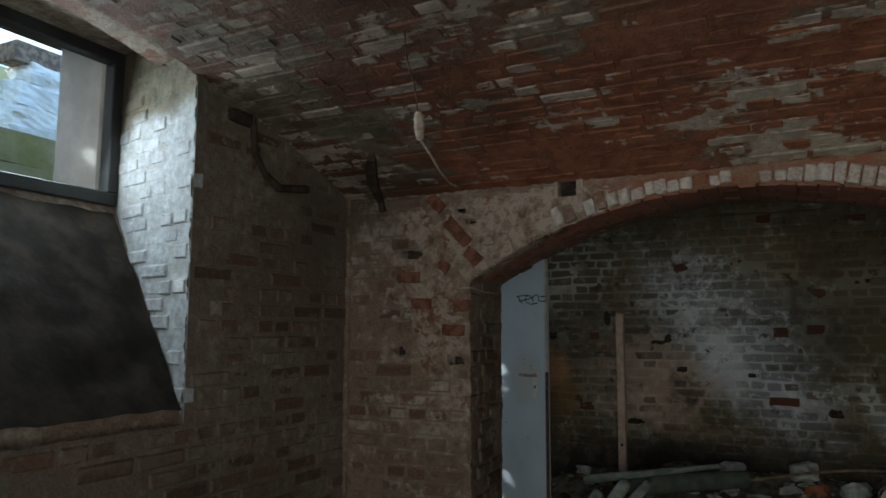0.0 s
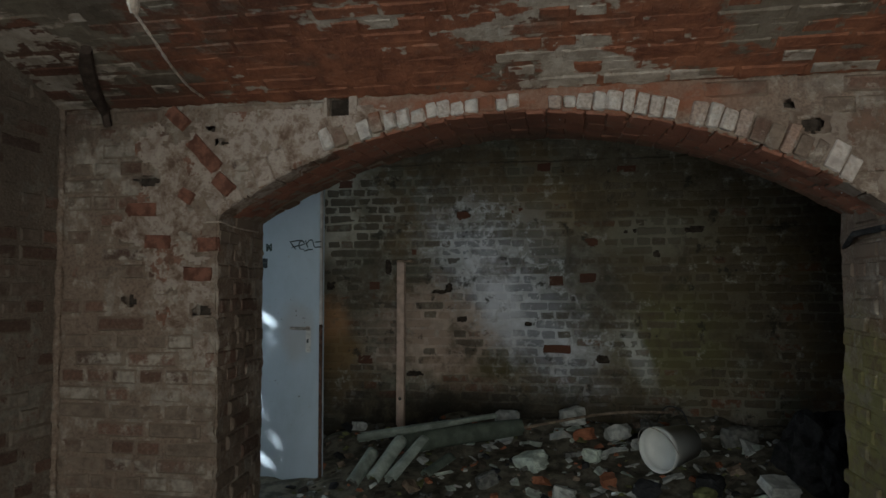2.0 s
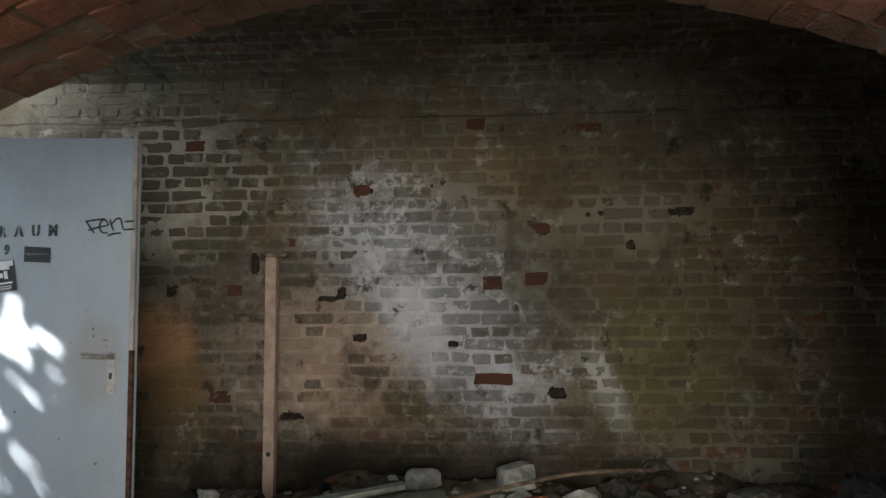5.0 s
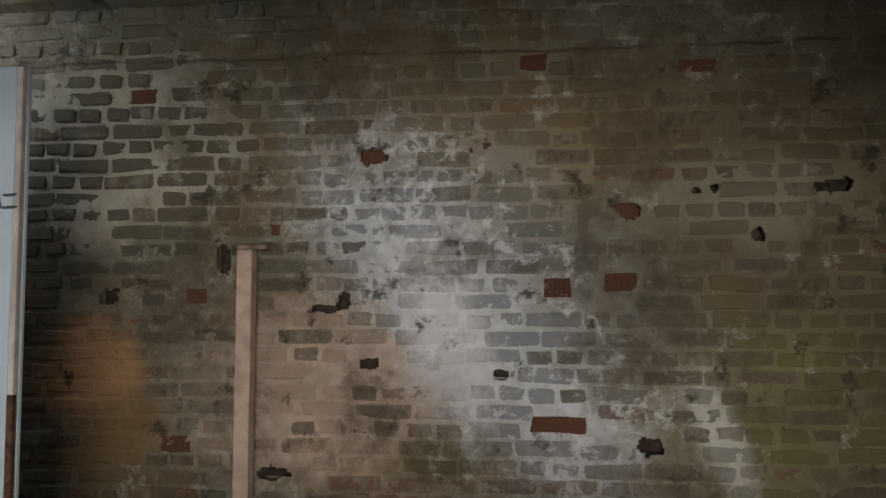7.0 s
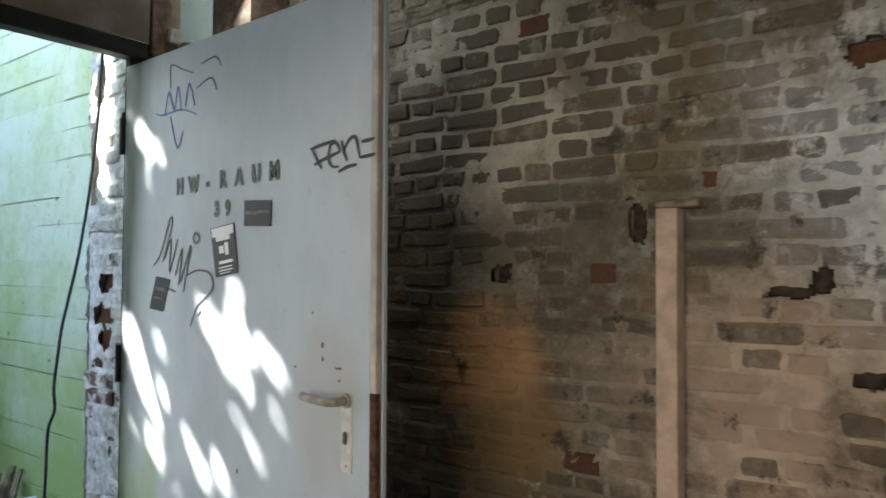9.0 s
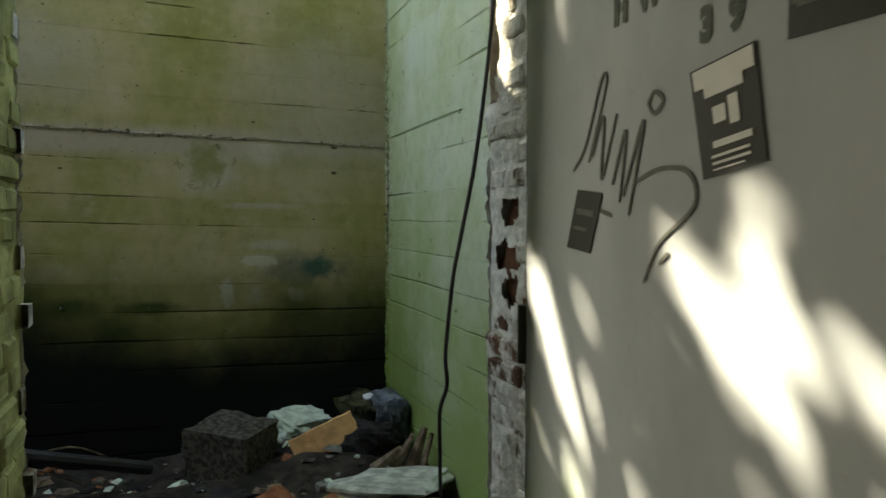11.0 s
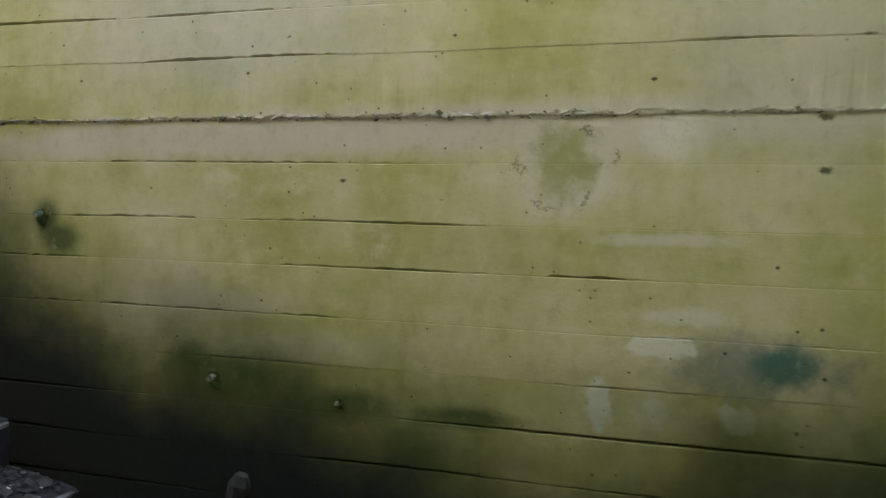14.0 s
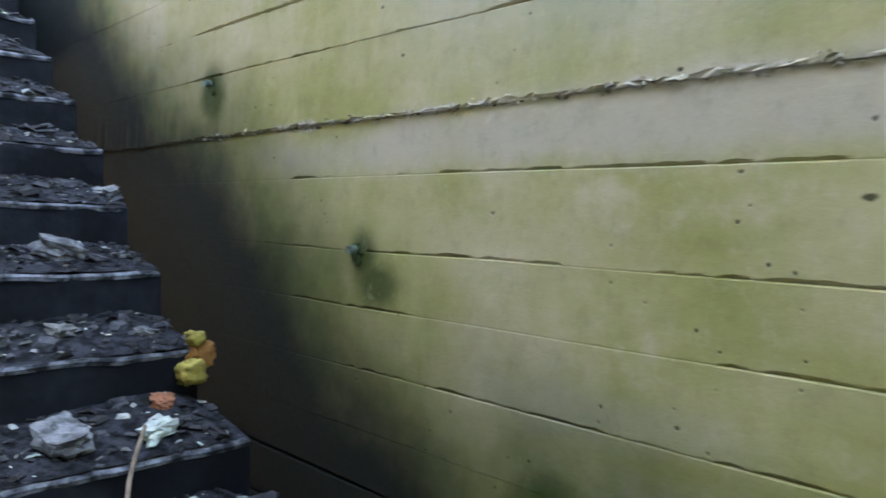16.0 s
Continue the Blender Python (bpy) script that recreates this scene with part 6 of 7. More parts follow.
part("bail", tube([(1.03 * x, 1.05 * y, z) for x, y, z in bail], 0.003, 6), M_STEEL, bucket, "thin wire bail")


def felt(name, label, a, b, radius, opening, material, seed, thick=0.005, start=0.0, taper=0.0):
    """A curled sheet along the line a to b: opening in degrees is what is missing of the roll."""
    a, b = Vector(a), Vector(b)
    way = (b - a).normalized()
    side = way.cross(Vector((0, 0, 1))).normalized()
    up = side.cross(way)
    r = random.Random(seed)
    bm = bmesh.new()
    n, m = 22, 10
    grid = {}
    for layer, off in ((0, 0.0), (1, thick)):
        for j in range(m + 1):
            t = j / m
            for i in range(n + 1):
                ang = radians(start) + radians(360 - opening) * (i / n - 0.5) + math.pi * 1.5
                rad = radius * (1 - taper * t) * (1 + 0.10 * noise.noise(Vector((i * 0.3, t * 3, seed)))) - off + 0.012 * (i / n)
                end = 0.03 * noise.noise(Vector((i * 0.4, seed, t)))
                p = a.lerp(b, t + end * (1 if j in (0, m) else 0)) + side * math.cos(ang) * rad + up * math.sin(ang) * rad
                grid[layer, i, j] = bm.verts.new(p)
    for j in range(m):
        for i in range(n):
            bm.faces.new([grid[0, q, w] for q, w in ((i, j), (i + 1, j), (i + 1, j + 1), (i, j + 1))])
            bm.faces.new([grid[1, q, w] for q, w in ((i, j), (i, j + 1), (i + 1, j + 1), (i + 1, j))])
    for j in range(m):
        for i in (0, n):
            bm.faces.new([grid[l, i, w] for l, w in ((0, j), (0, j + 1), (1, j + 1), (1, j))])
    for i in range(n):
        for j in (0, m):
            bm.faces.new([grid[l, q, j] for l, q in ((0, i), (1, i), (1, i + 1), (0, i + 1))])
    return tagged(smooth(part(name, bm, material)), label, "roofing felt", "curled felt pieces")


FELT = "curled grey-green sheet of roofing felt on the rubble"
felt("felt_sheet", "long trough of grey-green roofing felt on the rubble", (-1.43, 5.44, 0.60), (-0.58, 5.62, 0.70), 0.080, 225, M_FELT_PALE, 1, start=8, taper=0.55)
felt("felt_roll", "rolled-up dark green roofing felt", (-1.15, 5.52, 0.50), (-0.42, 5.74, 0.585), 0.062, 0, M_ROLL, 2, taper=0.3)
felt("felt_piece", FELT, (-1.14, 5.40, 0.55), (-1.26, 5.16, 0.36), 0.036, 150, M_FELT_PALE, 3, start=185)
felt("felt_piece", FELT, (-0.99, 5.40, 0.55), (-1.14, 5.14, 0.36), 0.034, 165, M_FELT_PALE, 4, start=150, taper=-0.3)
felt("felt_piece", FELT, (-1.32, 5.38, 0.47), (-1.38, 5.15, 0.34), 0.034, 140, M_FELT_PALE, 5, start=215)
felt("felt_piece", FELT, (-0.82, 5.36, 0.45), (-0.95, 5.2, 0.38), 0.036, 190, M_ROLL, 6, start=170)
tagged(part("long_stick", tube(curve_points([(-0.75, 5.6, 0.52), (-0.3, 5.75, 0.60), (0.15, 5.9, 0.66), (0.55, 6.0, 0.66)], 5), 0.009, 7, 0.1, random.Random(2)), M_OLDWOOD), "thin pale stick leaning across the rubble", "stick")
tagged(part("bent_wire", tube(curve_points([(0.45, 6.1, 0.55), (0.52, 6.08, 0.68), (0.62, 6.05, 0.66), (0.66, 6.0, 0.55)], 6), 0.005, 6), M_CABLE), "bent black wire loop in the rubble", "wire")

# ---- first room ----
M_LAMP = plain("plaster_dirty_pale", (0.36, 0.29, 0.23), 0.9, 0, 0.3, 40, 0.4)
# drops of water that hang under the arch
r = random.Random(77)
bm = bmesh.new()
for i in range(15):
    x, s = r.choice((-0.75, -0.3, 0.1, 0.45, 0.7)) + r.gauss(0, 0.12), r.uniform(0.02, 0.55)
    rr = r.uniform(0.0010, 0.0019)
    bmesh.ops.create_icosphere(bm, subdivisions=2, radius=rr, matrix=Matrix.Translation((x, ARCH_Y + s * (ARCH_BACK - ARCH_Y), arch_z(x, s) - 0.004)) @ Matrix.Diagonal((1, 1, 1.35, 1)))
k = Mat("water_drop")
# opaque and near-white, so part of the sparkle is in the colour
M_DROP = k.finish((0.75, 0.78, 0.80), 0.04, sheen=1.0)
tagged(smooth(part("water_drops", bm, M_DROP)), "pale glossy water drops hanging under the arch", "drops", kind="stuff")

M_LAMP_WIRE = plain("wire_limed", (0.58, 0.50, 0.42), 0.85, 0, 0.3, 60, 0.4)
lamp = thing("lamp_remains", "chalky remains of a lamp and its wire on the vault", "lamp remains")
part("socket", tube([(-1.172, 2.615, 2.262), (-1.173, 2.62, 2.245), (-1.176, 2.632, 2.22), (-1.18, 2.642, 2.195), (-1.183, 2.65, 2.175)], lambda t: 0.006 + 0.012 * math.sin(0.3 + t * 2.5), 10), M_LAMP, lamp, "pale plaster-clogged lamp socket")
part("wire", tube(curve_points([(-1.183, 2.65, 2.178), (-1.215, 2.80, 2.15), (-1.275, 2.98, 2.145), (-1.345, 3.20, 2.15), (-1.43, 3.455, 2.185)], 6), lambda t: 0.0042 + 0.0016 * math.sin(t * 70) * math.sin(t * 23), 6), M_LAMP_WIRE, lamp)
part("flex", tube(curve_points([(-1.172, 2.615, 2.258), (-1.16, 2.57, 2.33), (-1.15, 2.50, 2.40), (-1.15, 2.48, 2.49)], 5), 0.003, 6), M_RUST, lamp, "rusty flex up to the vault")
tagged(part("loose_wire", tube(curve_points([(-1.40, 3.41, 1.718), (-1.35, 3.45, 1.722), (-1.355, 3.545, 1.714), (-1.37, 3.69, 1.713), (-1.40, 3.87, 1.718)], 5), 0.0035, 6), M_LAMP), "pale loose wire on the reveal of the arch", "wire")
tagged(part("iron_bar", tube([(0.945, 4.04, 1.635), (0.90, 3.83, 1.672), (0.92, 3.62, 1.680)], 0.011, 8, 0.1, random.Random(3)), M_STONE_DARK), "sooty iron bar let into the pier of the arch", "bar")
M_CONDUIT = plain("iron_sooty", (0.055, 0.039, 0.030), 0.8, 0, 0.4, 20, 0.5)
pipe = thing("wall_conduit", "sooty iron conduit with a small box on the window wall", "conduit")
part("tube", tube([(-2.035, 2.775, 2.40), (-2.03, 2.78, 2.33), (-2.03, 2.79, 2.25), (-2.03, 2.87, 2.165)], 0.013, 8), M_CONDUIT, pipe)
part("branch", tube([(-2.03, 2.86, 2.175), (-2.03, 2.945, 2.137), (-2.03, 3.04, 2.15), (-2.03, 3.14, 2.168)], 0.017, 8), M_CONDUIT, pipe)
part("box", rock_mesh(0.03, 0.12, 0.05, 12, 0.7, 0.1), M_CONDUIT, pipe).location = (-2.04, 2.71, 2.385)
# slanted strip added for a dark smear of unknown kind
tagged(part("dark_bracket", tube([(-1.71, 3.17, 2.288), (-1.765, 3.26, 2.252), (-1.815, 3.36, 2.21), (-1.845, 3.47, 2.15), (-1.838, 3.485, 2.10)], lambda t: 0.014 + 0.014 * math.sin(math.pi * min(1.0, 0.15 + t)), 8, 0.2, random.Random(6)), M_CONDUIT), "dark slanted strip in the corner under the vault", "bracket")

win = thing("cellar_window", "dark steel window frame set deep in the wall", "window")
for d in ((FRAME_X - 0.03, FRAME_X + 0.03, WIN_Y0, WIN_Y1 + 0.18, SILL_OUT, SILL_OUT + 0.055), (FRAME_X - 0.03, FRAME_X + 0.03, WIN_Y0, WIN_Y1 + 0.18, 2.685, 2.74),
          (FRAME_X - 0.03, FRAME_X + 0.03, WIN_Y0, WIN_Y0 + 0.05, SILL_OUT + 0.055, 2.685), (FRAME_X - 0.03, FRAME_X + 0.03, WIN_Y1 + 0.125, WIN_Y1 + 0.18, SILL_OUT + 0.055, 2.685)):
    part("frame_bar", bevelled(boxes(d), 0.004, 1), M_FRAME, win)
structure(part("window_outer_reveal", boxes((FRAME_X - 0.32, FRAME_X - 0.04, WIN_Y1 + 0.115, WIN_Y1 + 0.2, SILL_OUT, 3.0)), M_WHITE), "white painted outer window reveal", "window")

# ---- the stair well ----
M_STUB = plain("iron_lichen", (0.16, 0.20, 0.15), 0.9, 0, 0.5, 60, 0.6)
for y, z, s in ((3.974, 1.094, 1.0), (3.355, 1.578, 1.0), (2.675, 2.045, 1.0), (4.368, 1.042, 0.6)):
    stub = thing("iron_stub", "mossy sawn-off iron stub in the concrete", "stub", "rail stubs", Matrix.Translation((FAR_X, y, z)))
    part("rod", tube([(-0.02, 0, 0), (0.03 * s, 0.004, -0.003)], 0.010 * s, 10), M_STUB, stub, "pale lichen-crusted rod end")
    part("moss", rock_mesh(0.010, 0.032 * s, 0.036 * s, int(y * 10), 0.3, 0.45, 5), M_MOSS, stub, "dark moss round the rod").location = (0.002, 0.006, -0.012 * s)

cable_pts = [(-3.36, 5.70, 2.62), (-3.36, 5.688, 2.2), (-3.36, 5.665, 1.9), (-3.36, 5.625, 1.6), (-3.36, 5.585, 1.4), (-3.362, 5.565, 1.3), (-3.356, 5.55, 1.2), (-3.36, 5.54, 1.08), (-3.362, 5.545, 1.0), (-3.375, 5.53, 0.93), (-3.43, 5.55, 0.80), (-3.5, 5.58, 0.60), (-3.62, 5.66, 0.40)]
tagged(part("hanging_cable", tube(curve_points(cable_pts, 6), 0.0055, 8), M_CABLE), "black cable hanging down in the doorway beside the jamb", "cable")


def landing(x, y):
    n = 0.05 * noise.noise(Vector((x * 2.3, y * 2.3, 13))) + 0.03 * noise.noise(Vector((x * 7, y * 7, 15)))
    pile = 0.13 * math.exp(-((x + 4.85) ** 2 / 0.35 + (y - 5.6) ** 2 / 0.22))
    edge = max(0.0, min(1.0, (-2.9 - x) / 0.5))
    return 0.24 + edge * (0.07 + n + pile)


nx, ny = 70, 60
hv = [(-5.195 + 2.3 * i / nx, 4.05 + 1.83 * j / ny) for j in range(ny + 1) for i in range(nx + 1)]
ob = part("landing_debris", ([(x, y, landing(x, y)) for x, y in hv], [(j * (nx + 1) + i, j * (nx + 1) + i + 1, (j + 1) * (nx + 1) + i + 1, (j + 1) * (nx + 1) + i) for j in range(ny) for i in range(nx)]), plain("debris_dark", (0.042, 0.037, 0.03), 0.95, 0, 0.5, 15, 0.9))
tagged(smooth(ob), "dark debris over the landing", "debris", kind="stuff")


def on_landing(r):
    x, y = r.uniform(-5.1, -3.3), r.uniform(4.3, 5.8)
    return (x, y, landing(x, y))


chips("landing_chips", "splinters, tile shards and chips strewn on the landing", "litter", 420, on_landing, (0.02, 0.08), [M_STONE_GREY, M_OLDWOOD, M_STONE_DARK, M_REDCHIP, M_STONE_GREEN, M_STONE_DARK], 81, 0.35)
block = stone("concrete_block", "rough grey aerated concrete block on the landing", "block", (-4.815, 5.085, 0.425), (0.27, 0.305, 0.25), 31, M_BLOCK, (-3, 3, -38), 0.93, 0.05, cuts=10)
stone("orange_brick", "clean broken orange brick tilted on the rubble", "brick", (-4.68, 5.475, 0.45), (0.09, 0.29, 0.185), 32, M_ORANGE, (24, -14, -12), 0.96, 0.03, cuts=7)
stone("pale_stone", "pale green plastered stone lump", "stone", (-5.08, 5.42, 0.425), (0.2, 0.26, 0.15), 33, M_STONE_GREEN, (0, 12, 20), 0.6, 0.16, cuts=8)
stone("mossy_stone", "charred broken stone with some moss beside the brick", "stone", (-4.92, 5.71, 0.45), (0.2, 0.2, 0.24), 34, M_CHARRED_MOSS, (0, 0, 35), 0.65, 0.18, cuts=8)
stone("charred_stone", "charred stone lump among the rubble", "stone", (-4.72, 5.62, 0.40), (0.3, 0.24, 0.22), 35, M_STONE_DARK, (0, 0, 70), 0.6, 0.18, cuts=8)
bag = thing("plastic_bag", "crumpled blue-grey plastic bag wedged in the corner", "bag", where=pose(-4.86, 5.79, 0.51))
part("film", rock_mesh(0.20, 0.16, 0.20, 36, 0.5, 0.13, 12), M_PLASTIC, bag)
part("fold", rock_mesh(0.16, 0.14, 0.07, 37, 0.3, 0.45, 9), M_PLASTIC_BLACK, bag).location = (0.05, -0.05, -0.09)
stone("paper_scrap", "scrap of whitish paper on the bag", "paper", (-4.86, 5.70, 0.605), (0.03, 0.05, 0.012), 38, M_PAPER, (10, 30, 20), 0.8, 0.1)
for i, (a, c, r) in enumerate((((-4.43, 5.76, 0.36), (-4.44, 5.84, 0.56), 0.034), ((-4.46, 5.68, 0.36), (-4.42, 5.77, 0.52), 0.026), ((-4.5, 5.64, 0.38), (-4.40, 5.72, 0.50), 0.028), ((-4.40, 5.80, 0.34), (-4.38, 5.85, 0.55), 0.026), ((-4.52, 5.72, 0.36), (-4.46, 5.79, 0.53), 0.024))):
    tagged(part("wood_splinter", tube([a, Vector(a).lerp(Vector(c), 0.5), c], lambda t, r=r: r * (1 - 0.6 * t), 5, 0.25, random.Random(i)), M_OLDWOOD), "weathered wood splinter standing in the rubble", "splinter", "splinters")
for i, (x, y, z, sx, sy, t) in enumerate(((-4.32, 5.64, 0.395, 0.30, 0.46, 7), (-3.98, 5.77, 0.355, 0.24, 0.2, -6), (-4.22, 5.56, 0.365, 0.25, 0.34, 5))):
    stone("plaster_slab", "broken slab of grey-green plaster lying flat", "slab", (x, y, z), (sx, sy, 0.05), 90 + i, (M_TARP, M_STONE_GREEN, M_STONE_GREY)[i], (t, -t * 0.6, -42 + i * 20), 0.8, 0.1, "plaster slabs")
pb = thing("perforated_brick", "perforated yellow brick half buried in rubble", "brick", where=pose(-4.19, 5.45, 0.345, 0, 0, -44))
part("body", bevelled(boxes((-0.06, 0.06, -0.12, 0.12, -0.035, 0.035)), 0.004, 1), plain("brick_yellow", (0.36, 0.30, 0.12), 0.9, 0, 0.3, 30, 0.5), pb)
# black plates on the face paint the holes' dark insides
for i in range(6):
    for z in (-0.015, 0.012):
        part("perforation", boxes((0.0605, 0.0622, -0.1 + i * 0.036, -0.082 + i * 0.036, z - 0.008, z + 0.008)), M_INK, pb)
stone("tile_shard", "brown curved tile shard on the landing", "shard", (-4.25, 5.2, 0.37), (0.16, 0.2, 0.05), 95, M_REDCHIP, (0, 25, 40), 0.6, 0.15)
stone("charred_board", "flat charred board on the landing", "board", (-4.3, 4.98, 0.35), (0.12, 0.6, 0.03), 96, M_STONE_DARK, (0, 3, 75), 0.95, 0.03)
stone("plaster_fragment", "tan broken plaster fragment by the pipe stub", "fragment", (-4.95, 3.83, 0.70), (0.10, 0.13, 0.12), 97, plain("plaster_tan", (0.40, 0.36, 0.25), 0.9, 0, 0.35, 25, 0.6), (20, 10, 30), 0.5, 0.22, cuts=6)
tagged(part("leaning_pipe", tube([(-5.08, 4.02, 0.44), (-5.085, 4.055, 0.58), (-5.093, 4.085, 0.70), (-5.10, 4.12, 0.82), (-5.102, 4.13, 0.845)], lambda t: 0.027 + 0.006 * math.sin(t * 9) - 0.012 * max(0.0, t - 0.85) / 0.15, 12, 0.14, random.Random(4)), M_STONE_DARK), "charred pipe stub leaning by the steps", "pipe")
tagged(part("fallen_pipe", tube(curve_points([(-4.5, 3.95, 0.70), (-4.6, 4.15, 0.60), (-4.75, 4.5, 0.47), (-4.85, 4.75, 0.38)], 4), 0.028, 10), M_PLASTIC_BLACK), "black pipe fallen over the lowest steps", "pipe")
for i, pts in enumerate((((-4.45, 4.0, 0.66), (-4.62, 4.3, 0.52), (-4.8, 4.5, 0.36)), ((-4.7, 4.25, 0.5), (-4.8, 4.45, 0.52), (-4.95, 4.6, 0.4)), ((-4.62, 3.62, 0.95), (-4.66, 3.42, 1.14), (-4.75, 3.28, 1.24)))):
    tagged(part("thin_stick", tube(curve_points(pts, 4), 0.0042, 6), M_OLDWOOD), "thin dry stick on the steps", "stick", "sticks")

# the steps' worn front edges, litter on the treads
for i in range(15):
    y1, z1 = S0_Y - RUN * i, S0_Z + RISE * i
    bm = bmesh.new()
    x0, x1 = STEP_ENDS[i] + 0.012, WEST_OUT - 0.01
    prism(bm, ((y1 + 0.010, z1 - 0.013), (y1 + 0.014, z1 - 0.003), (y1 + 0.008, z1 + 0.004), (y1 - 0.03, z1 + 0.004), (y1 - 0.03, z1 - 0.013)), x0, x1, lambda u, v, w: (w, u, v))
    bmesh.ops.subdivide_edges(bm, edges=[e for e in bm.edges if abs(e.verts[0].co.x - e.verts[1].co.x) > 0.5], cuts=40)
    for v in bm.verts:
        if x0 < v.co.x < x1:
            v.co += Vector((0, 0.016 * noise.noise(v.co * 9) - 0.006, 0.007 * noise.noise(v.co * 15) - 0.003))
    part("nosing", bm, plain("step_edge_worn", (0.15, 0.155, 0.17), 0.85, 0, 0.85, 26, 0.8) if i == 0 else bpy.data.materials["step_edge_worn"], stairs, "worn paler front edge")


def drift(i, x, back):
    """Height of the rubble that has slid down onto step i, back from its front edge."""
    t = max(0.0, min(1.0, (back - 0.01) / (RUN - 0.03)))
    t *= max(0.0, min(1.0, (x - STEP_ENDS[i] + 0.02) / 0.10)) ** 0.6
    n = noise.noise(Vector((x * 4.0, i * 3.7, 1))) + 0.5 * noise.noise(Vector((x * 11.0, i * 3.7, back * 30)))
    return (0.075 + 0.03 * n) * t ** 0.8 + 0.006 * noise.noise(Vector((x * 40, back * 40, i)))


M_LUMP = plain("stone_pale_sooty", (0.19, 0.19, 0.19), 0.95, 0, 0.5, 28, 0.8)
M_DRIFT = plain("step_rubble_dark", (0.030, 0.031, 0.035), 0.95, 0, 0.75, 34, 1.0)
for i in range(15):
    nu, nv = 90, 9
    x0, x1 = STEP_ENDS[i] + 0.008, WEST_OUT - 0.01
    grid = [(x0 + (x1 - x0) * a / nu, RUN * b / nv) for b in range(nv + 1) for a in range(nu + 1)]
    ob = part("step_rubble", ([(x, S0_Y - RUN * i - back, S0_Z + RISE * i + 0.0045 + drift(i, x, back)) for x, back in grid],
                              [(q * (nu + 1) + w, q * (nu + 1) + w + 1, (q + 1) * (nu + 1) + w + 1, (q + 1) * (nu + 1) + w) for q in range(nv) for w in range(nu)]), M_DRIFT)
    tagged(ob, "dark rubble and ash lying on a step", "rubble", kind="stuff")


def on_steps(r):
    i = r.randrange(15)
    x, back = r.uniform(STEP_ENDS[i] + 0.01, WEST_OUT - 0.05), r.random() ** 0.8 * RUN * 0.95 + 0.005
    return (x, S0_Y - RUN * i - back, S0_Z + RISE * i + 0.004 + drift(i, x, back))


chips("step_litter", "dark chips, glass and plaster bits on every tread", "litter", 8000, on_steps, (0.008, 0.038), [M_STONE_DARK, M_STONE_DARK, M_ASH, M_STONE_DARK, M_ASH, M_PLASTIC_BLACK, M_STONE_DARK], 91, 0.35)
chips("step_shards", "pale plaster and glass bits on the steps", "litter", 1500, on_steps, (0.006, 0.026), [M_STONE_GREY, M_STONE_PALE, M_TARP], 92, 0.3)
for i, (x, k, back, s, m) in enumerate(((-4.80, 6, 0.10, 0.13, M_LUMP), (-5.0, 7, 0.10, 0.09, M_LUMP), (-4.66, 4, 0.09, 0.13, M_LUMP), (-4.92, 5, 0.08, 0.06, M_LUMP), (-4.84, 4, 0.06, 0.09, M_TARP), (-4.9, 4, 0.17, 0.07, M_REDCHIP),
                                        (-4.74, 5, 0.12, 0.07, M_STONE_GREY), (-4.6, 5, 0.1, 0.06, M_LUMP), (-4.95, 6, 0.1, 0.05, M_LUMP), (-4.97, 3, 0.08, 0.14, M_STONE_DARK), (-4.86, 3, 0.14, 0.12, M_TARP), (-4.6, 3, 0.1, 0.12, M_STONE_GREY), (-4.5, 7, 0.1, 0.1, M_LUMP))):
    stone("step_stone", "broken stone lying on a step", "stone", (x, S0_Y - RUN * k - back, S0_Z + RISE * k + drift(k, x, back) + s * 0.14), (s * 0.8, s * 0.6, s * 0.36), 300 + i, m, (i * 13 % 30 - 15, i * 29 % 30 - 15, i * 47 % 180), 0.7, 0.24, "stones on the steps", cuts=5)
toy = thing("crumpled_cloth", "crumpled yellow and orange cloth thing on a step", "cloth", where=pose(-4.995, 2.99, 1.25) @ Matrix.Scale(0.78, 4))
smooth(part("yellow_lump", rock_mesh(0.075, 0.07, 0.07, 41, 0.15, 0.22, 8), M_YELLOW, toy)).location = (0.02, 0.02, 0.03)
smooth(part("orange_lump", rock_mesh(0.07, 0.07, 0.07, 42, 0.15, 0.22, 8), M_CLOTH_ORANGE, toy)).location = (-0.03, -0.02, 0.075)
smooth(part("yellow_top", rock_mesh(0.055, 0.05, 0.04, 43, 0.15, 0.22, 8), M_YELLOW, toy)).location = (-0.005, -0.01, 0.13)

# ---- outside ----
# added stand-in for the retaining wall's top, set back to let sun pass
M_OLIVE = plain("plaster_yellow_olive", (0.46, 0.41, 0.22), 0.9, 0, 0.2, 3, 0.4)
structure(part("garden_wall", bevelled(boxes((-7.5, -7.2, -4.0, 9.0, TOP - 0.03, 4.2)), 0.01, 1), M_OLIVE), "yellow-olive wall added beyond the well for the retaining wall's top", "wall")
pier = thing("stone_pier", "rough whitewashed rubble pier with a timber on top", "pier", where=pose(-5.95, 4.36, TOP - 0.02))
for i, (y, z, w, h) in enumerate(((0.0, 0.11, 0.60, 0.24), (-0.03, 0.33, 0.54, 0.23), (0.02, 0.54, 0.52, 0.22), (0.05, 0.72, 0.40, 0.18))):
    part("stone", rock_mesh(0.34, w, h * 1.05, 400 + i, 0.82, 0.10, 6), M_WHITE, pier).location = (0, y, z)
part("timber", bevelled(boxes((-0.12, 0.12, -0.26, 0.34, 0.80, 0.98)), 0.008, 1), M_OLDWOOD, pier, "weathered timber beam end")
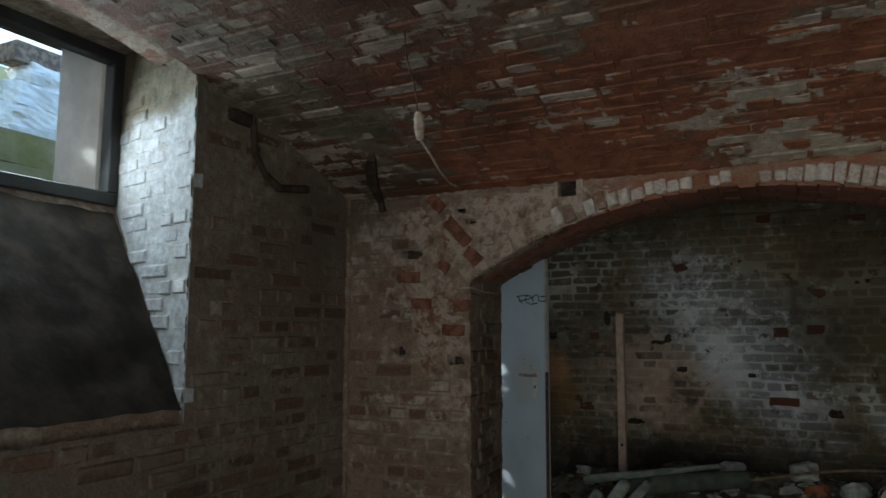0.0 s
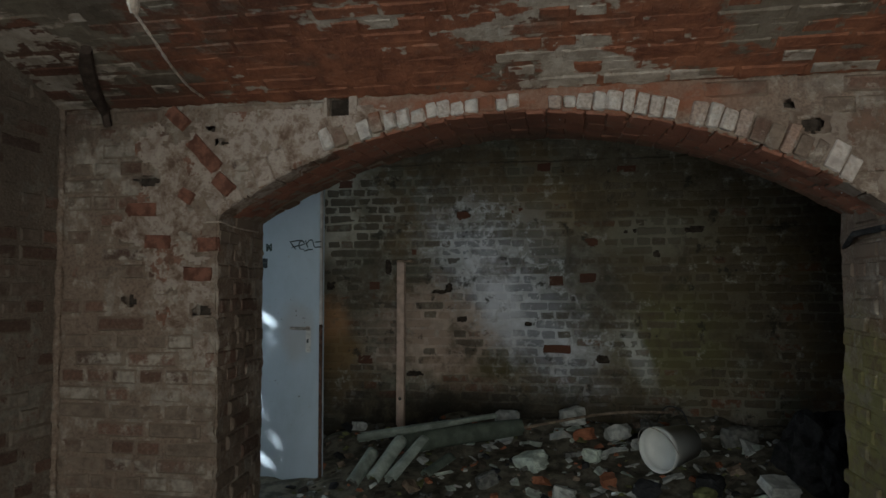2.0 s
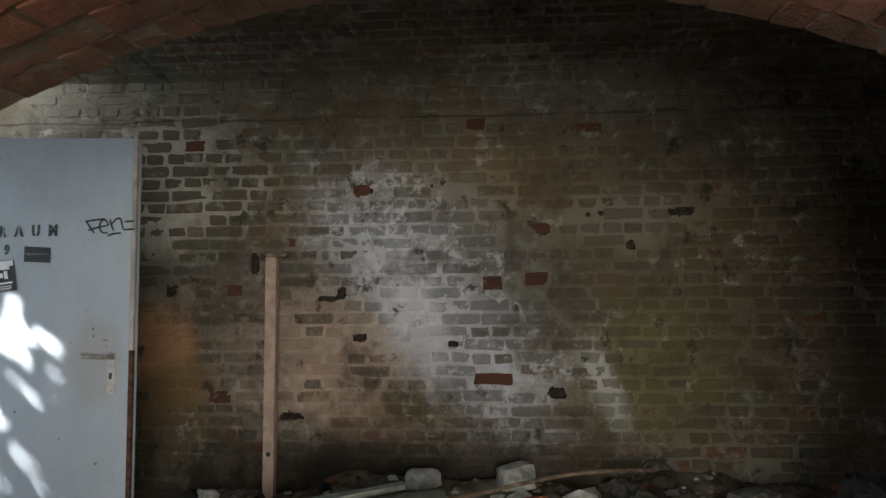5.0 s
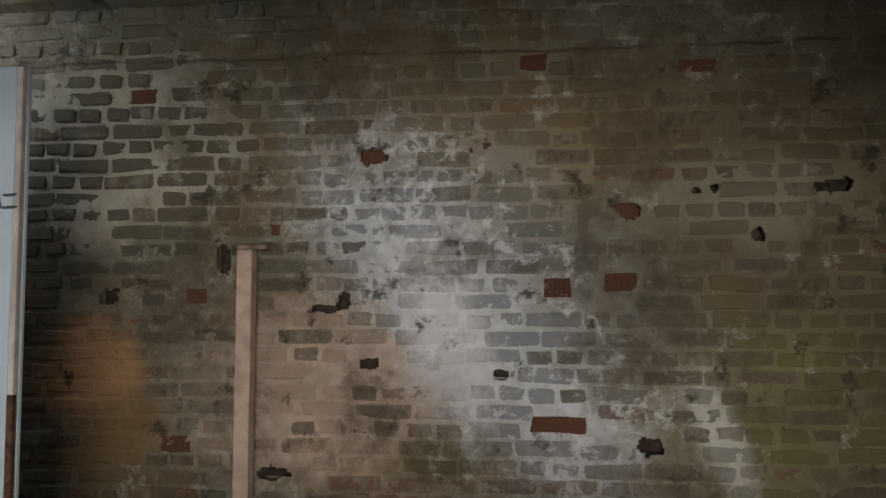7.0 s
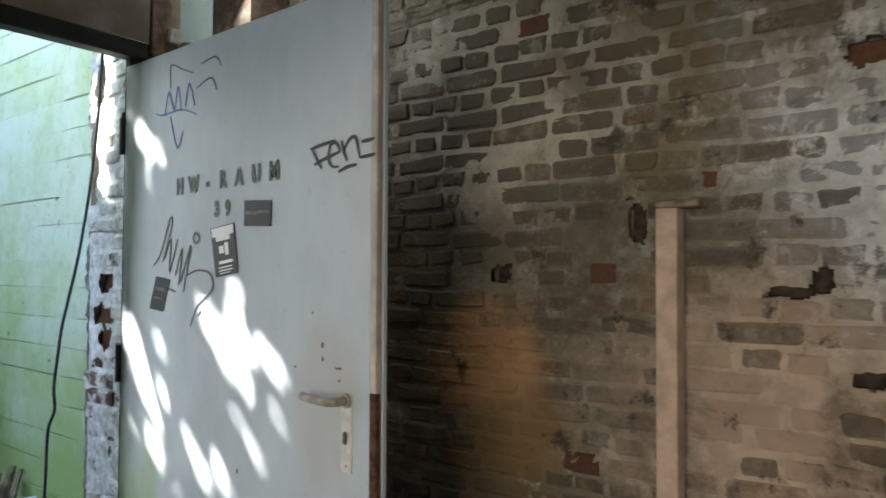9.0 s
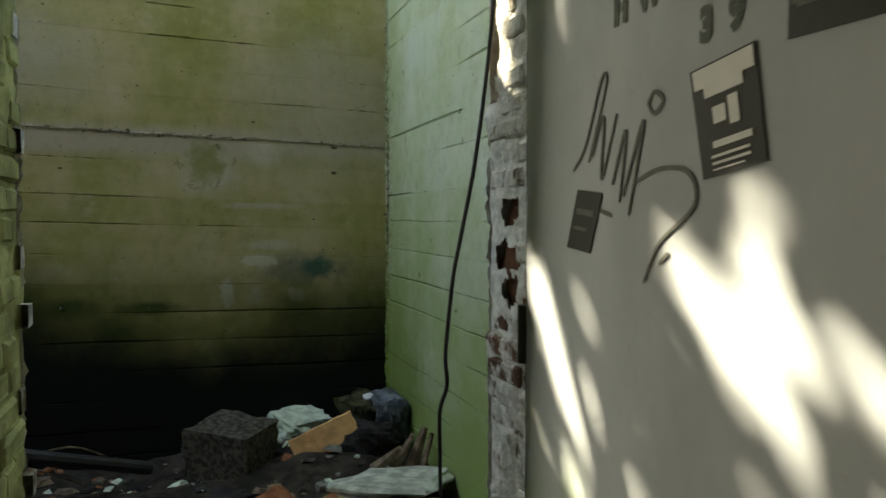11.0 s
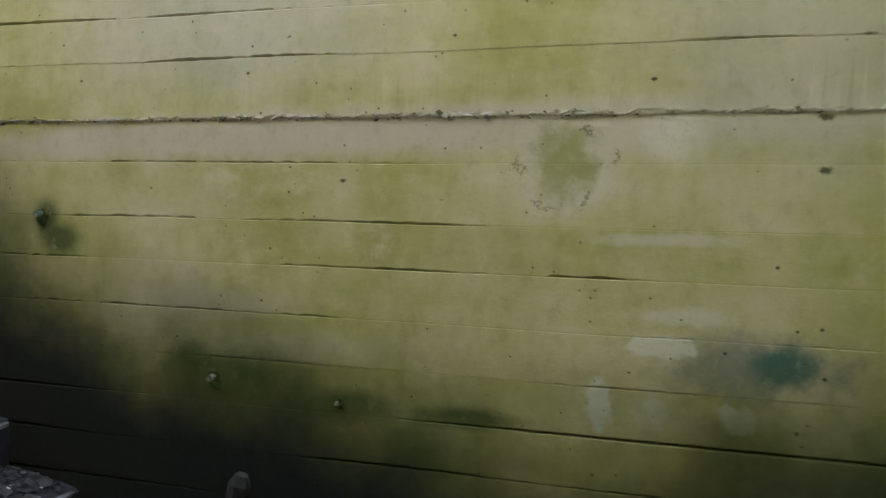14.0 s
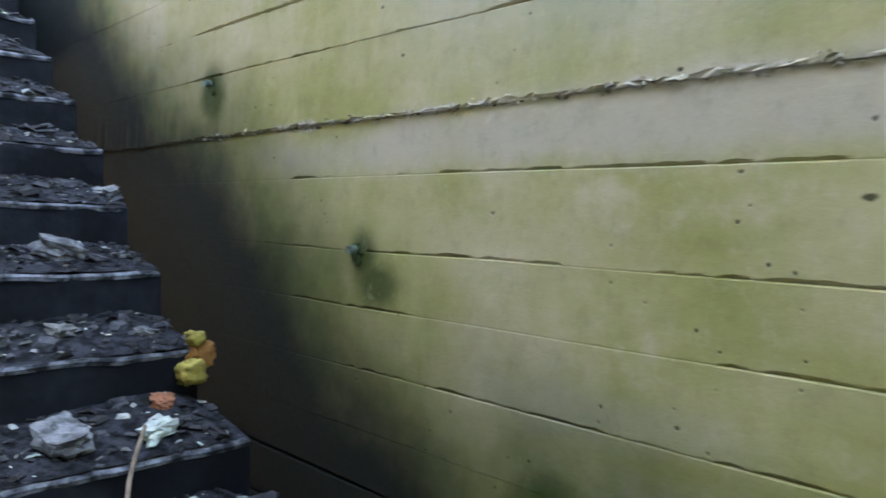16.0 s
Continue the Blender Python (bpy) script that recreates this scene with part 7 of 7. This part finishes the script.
tree = thing("tree", "leafy tree that shades the stair well", "tree", where=pose(-9.6, 0.2, TOP - 0.03))
part("trunk", tube(curve_points([(0, 0, 0), (0.05, 0.03, 1.2), (0.2, 0.1, 2.4), (0.5, 0.4, 3.6), (0.9, 0.8, 5.0)], 4), lambda t: 0.19 * (1 - 0.72 * t), 12, 0.08, random.Random(6)), M_BARK, tree)
r = random.Random(9)
for i in range(9):
    a = i * 0.8
    o = Vector((0.1 + 0.08 * i, 0.05 + 0.07 * i, 2.0 + i * 0.33))
    out = Vector((math.cos(a) * 1.5 + 0.8, math.sin(a) * 1.7 + 0.7, 0.9 + 0.2 * (i % 3)))
    part("limb", tube(curve_points([o, o + out * 0.4 + Vector((0, 0, 0.15)), o + out], 4), lambda t: 0.06 * (1 - 0.8 * t), 7, 0.1, r), M_BARK, tree)
way = SUN_WAY.normalized()
root = Vector((-9.6, 0.2, TOP - 0.03))
centre = Vector((1.3, 1.4, 4.3))
# gaps cut into the unseen crown to throw these sun patches on the door: x, z, half length, half width
GAPS = ((-2.77, 1.91, 0.139, 0.030), (-2.73, 1.77, 0.038, 0.013), (-2.65, 1.64, 0.033, 0.009), (-2.82, 1.27, 0.129, 0.066), (-2.70, 1.14, 0.150, 0.064), (-2.65, 1.28, 0.060, 0.018), (-2.70, 0.99, 0.068, 0.014),
        (-2.35, 1.36, 0.090, 0.032), (-2.22, 1.26, 0.120, 0.048), (-2.21, 1.36, 0.070, 0.010), (-2.23, 1.45, 0.044, 0.008), (-2.05, 1.28, 0.062, 0.024), (-2.15, 1.07, 0.105, 0.009), (-2.03, 1.15, 0.026, 0.014),
        (-2.11, 1.57, 0.050, 0.007), (-1.94, 1.56, 0.034, 0.003), (-1.98, 1.50, 0.046, 0.006), (-2.41, 0.97, 0.100, 0.024), (-2.27, 0.95, 0.080, 0.018), (-2.06, 1.09, 0.024, 0.007), (-2.52, 0.87, 0.055, 0.016),
        (-2.15, 0.80, 0.060, 0.018), (-2.30, 0.72, 0.085, 0.022), (-2.05, 0.66, 0.050, 0.014), (-2.20, 0.55, 0.080, 0.016), (-2.38, 0.52, 0.070, 0.020), (-2.00, 0.50, 0.045, 0.012), (-2.10, 0.38, 0.075, 0.020), (-2.28, 0.34, 0.080, 0.022), (-1.93, 0.34, 0.040, 0.010))

# the strip of broken plaster beside the door frame stands in the sun as well
GAPS += tuple((-3.58 + 0.012 * math.sin(i * 2.3), 1.38 + 0.085 * i, 0.045 + 0.012 * (i % 3), 0.04) for i in range(14))


def in_gap(p):
    """Whether sunlight through this point would fall on the door where the foliage is open."""
    t = (5.56 - 0.1008 * (p.x + 2.93) - p.y) / (way.y + 0.1008 * way.x)
    x, z = p.x + t * way.x, p.z + t * way.z
    for gx, gz, a, b in GAPS:
        along, cross = (x - gx) * 0.77 - (z - gz) * 0.64, (x - gx) * 0.64 + (z - gz) * 0.77
        if (along / (0.92 * a + 0.022)) ** 2 + (cross / (0.85 * b + 0.020)) ** 2 < 1.0:
            return True
    return False


verts, faces = [], []
while len(faces) < 130000:
    q = Vector((r.gauss(0, 1), r.gauss(0, 1), r.gauss(0, 1))).normalized() * r.random() ** 0.4
    p = centre + Vector((q.x * 3.0, q.y * 4.4, q.z * 2.7))
    if p.z < 0.9 or in_gap(p + root):
        continue
    m = Euler((r.uniform(0, 6.3), r.uniform(0, 6.3), r.uniform(0, 6.3))).to_matrix()
    s = r.uniform(0.040, 0.060)
    o = len(verts)
    verts += [p + m @ Vector(c) * s for c in ((-1, 0, 0), (0, -0.5, 0.12), (1.1, 0, 0), (0, 0.5, 0.12))]
    faces.append((o, o + 1, o + 2, o + 3))
part("crown", (verts, faces), M_LEAF, tree)

for args in LATER:
    single_bricks(*args)
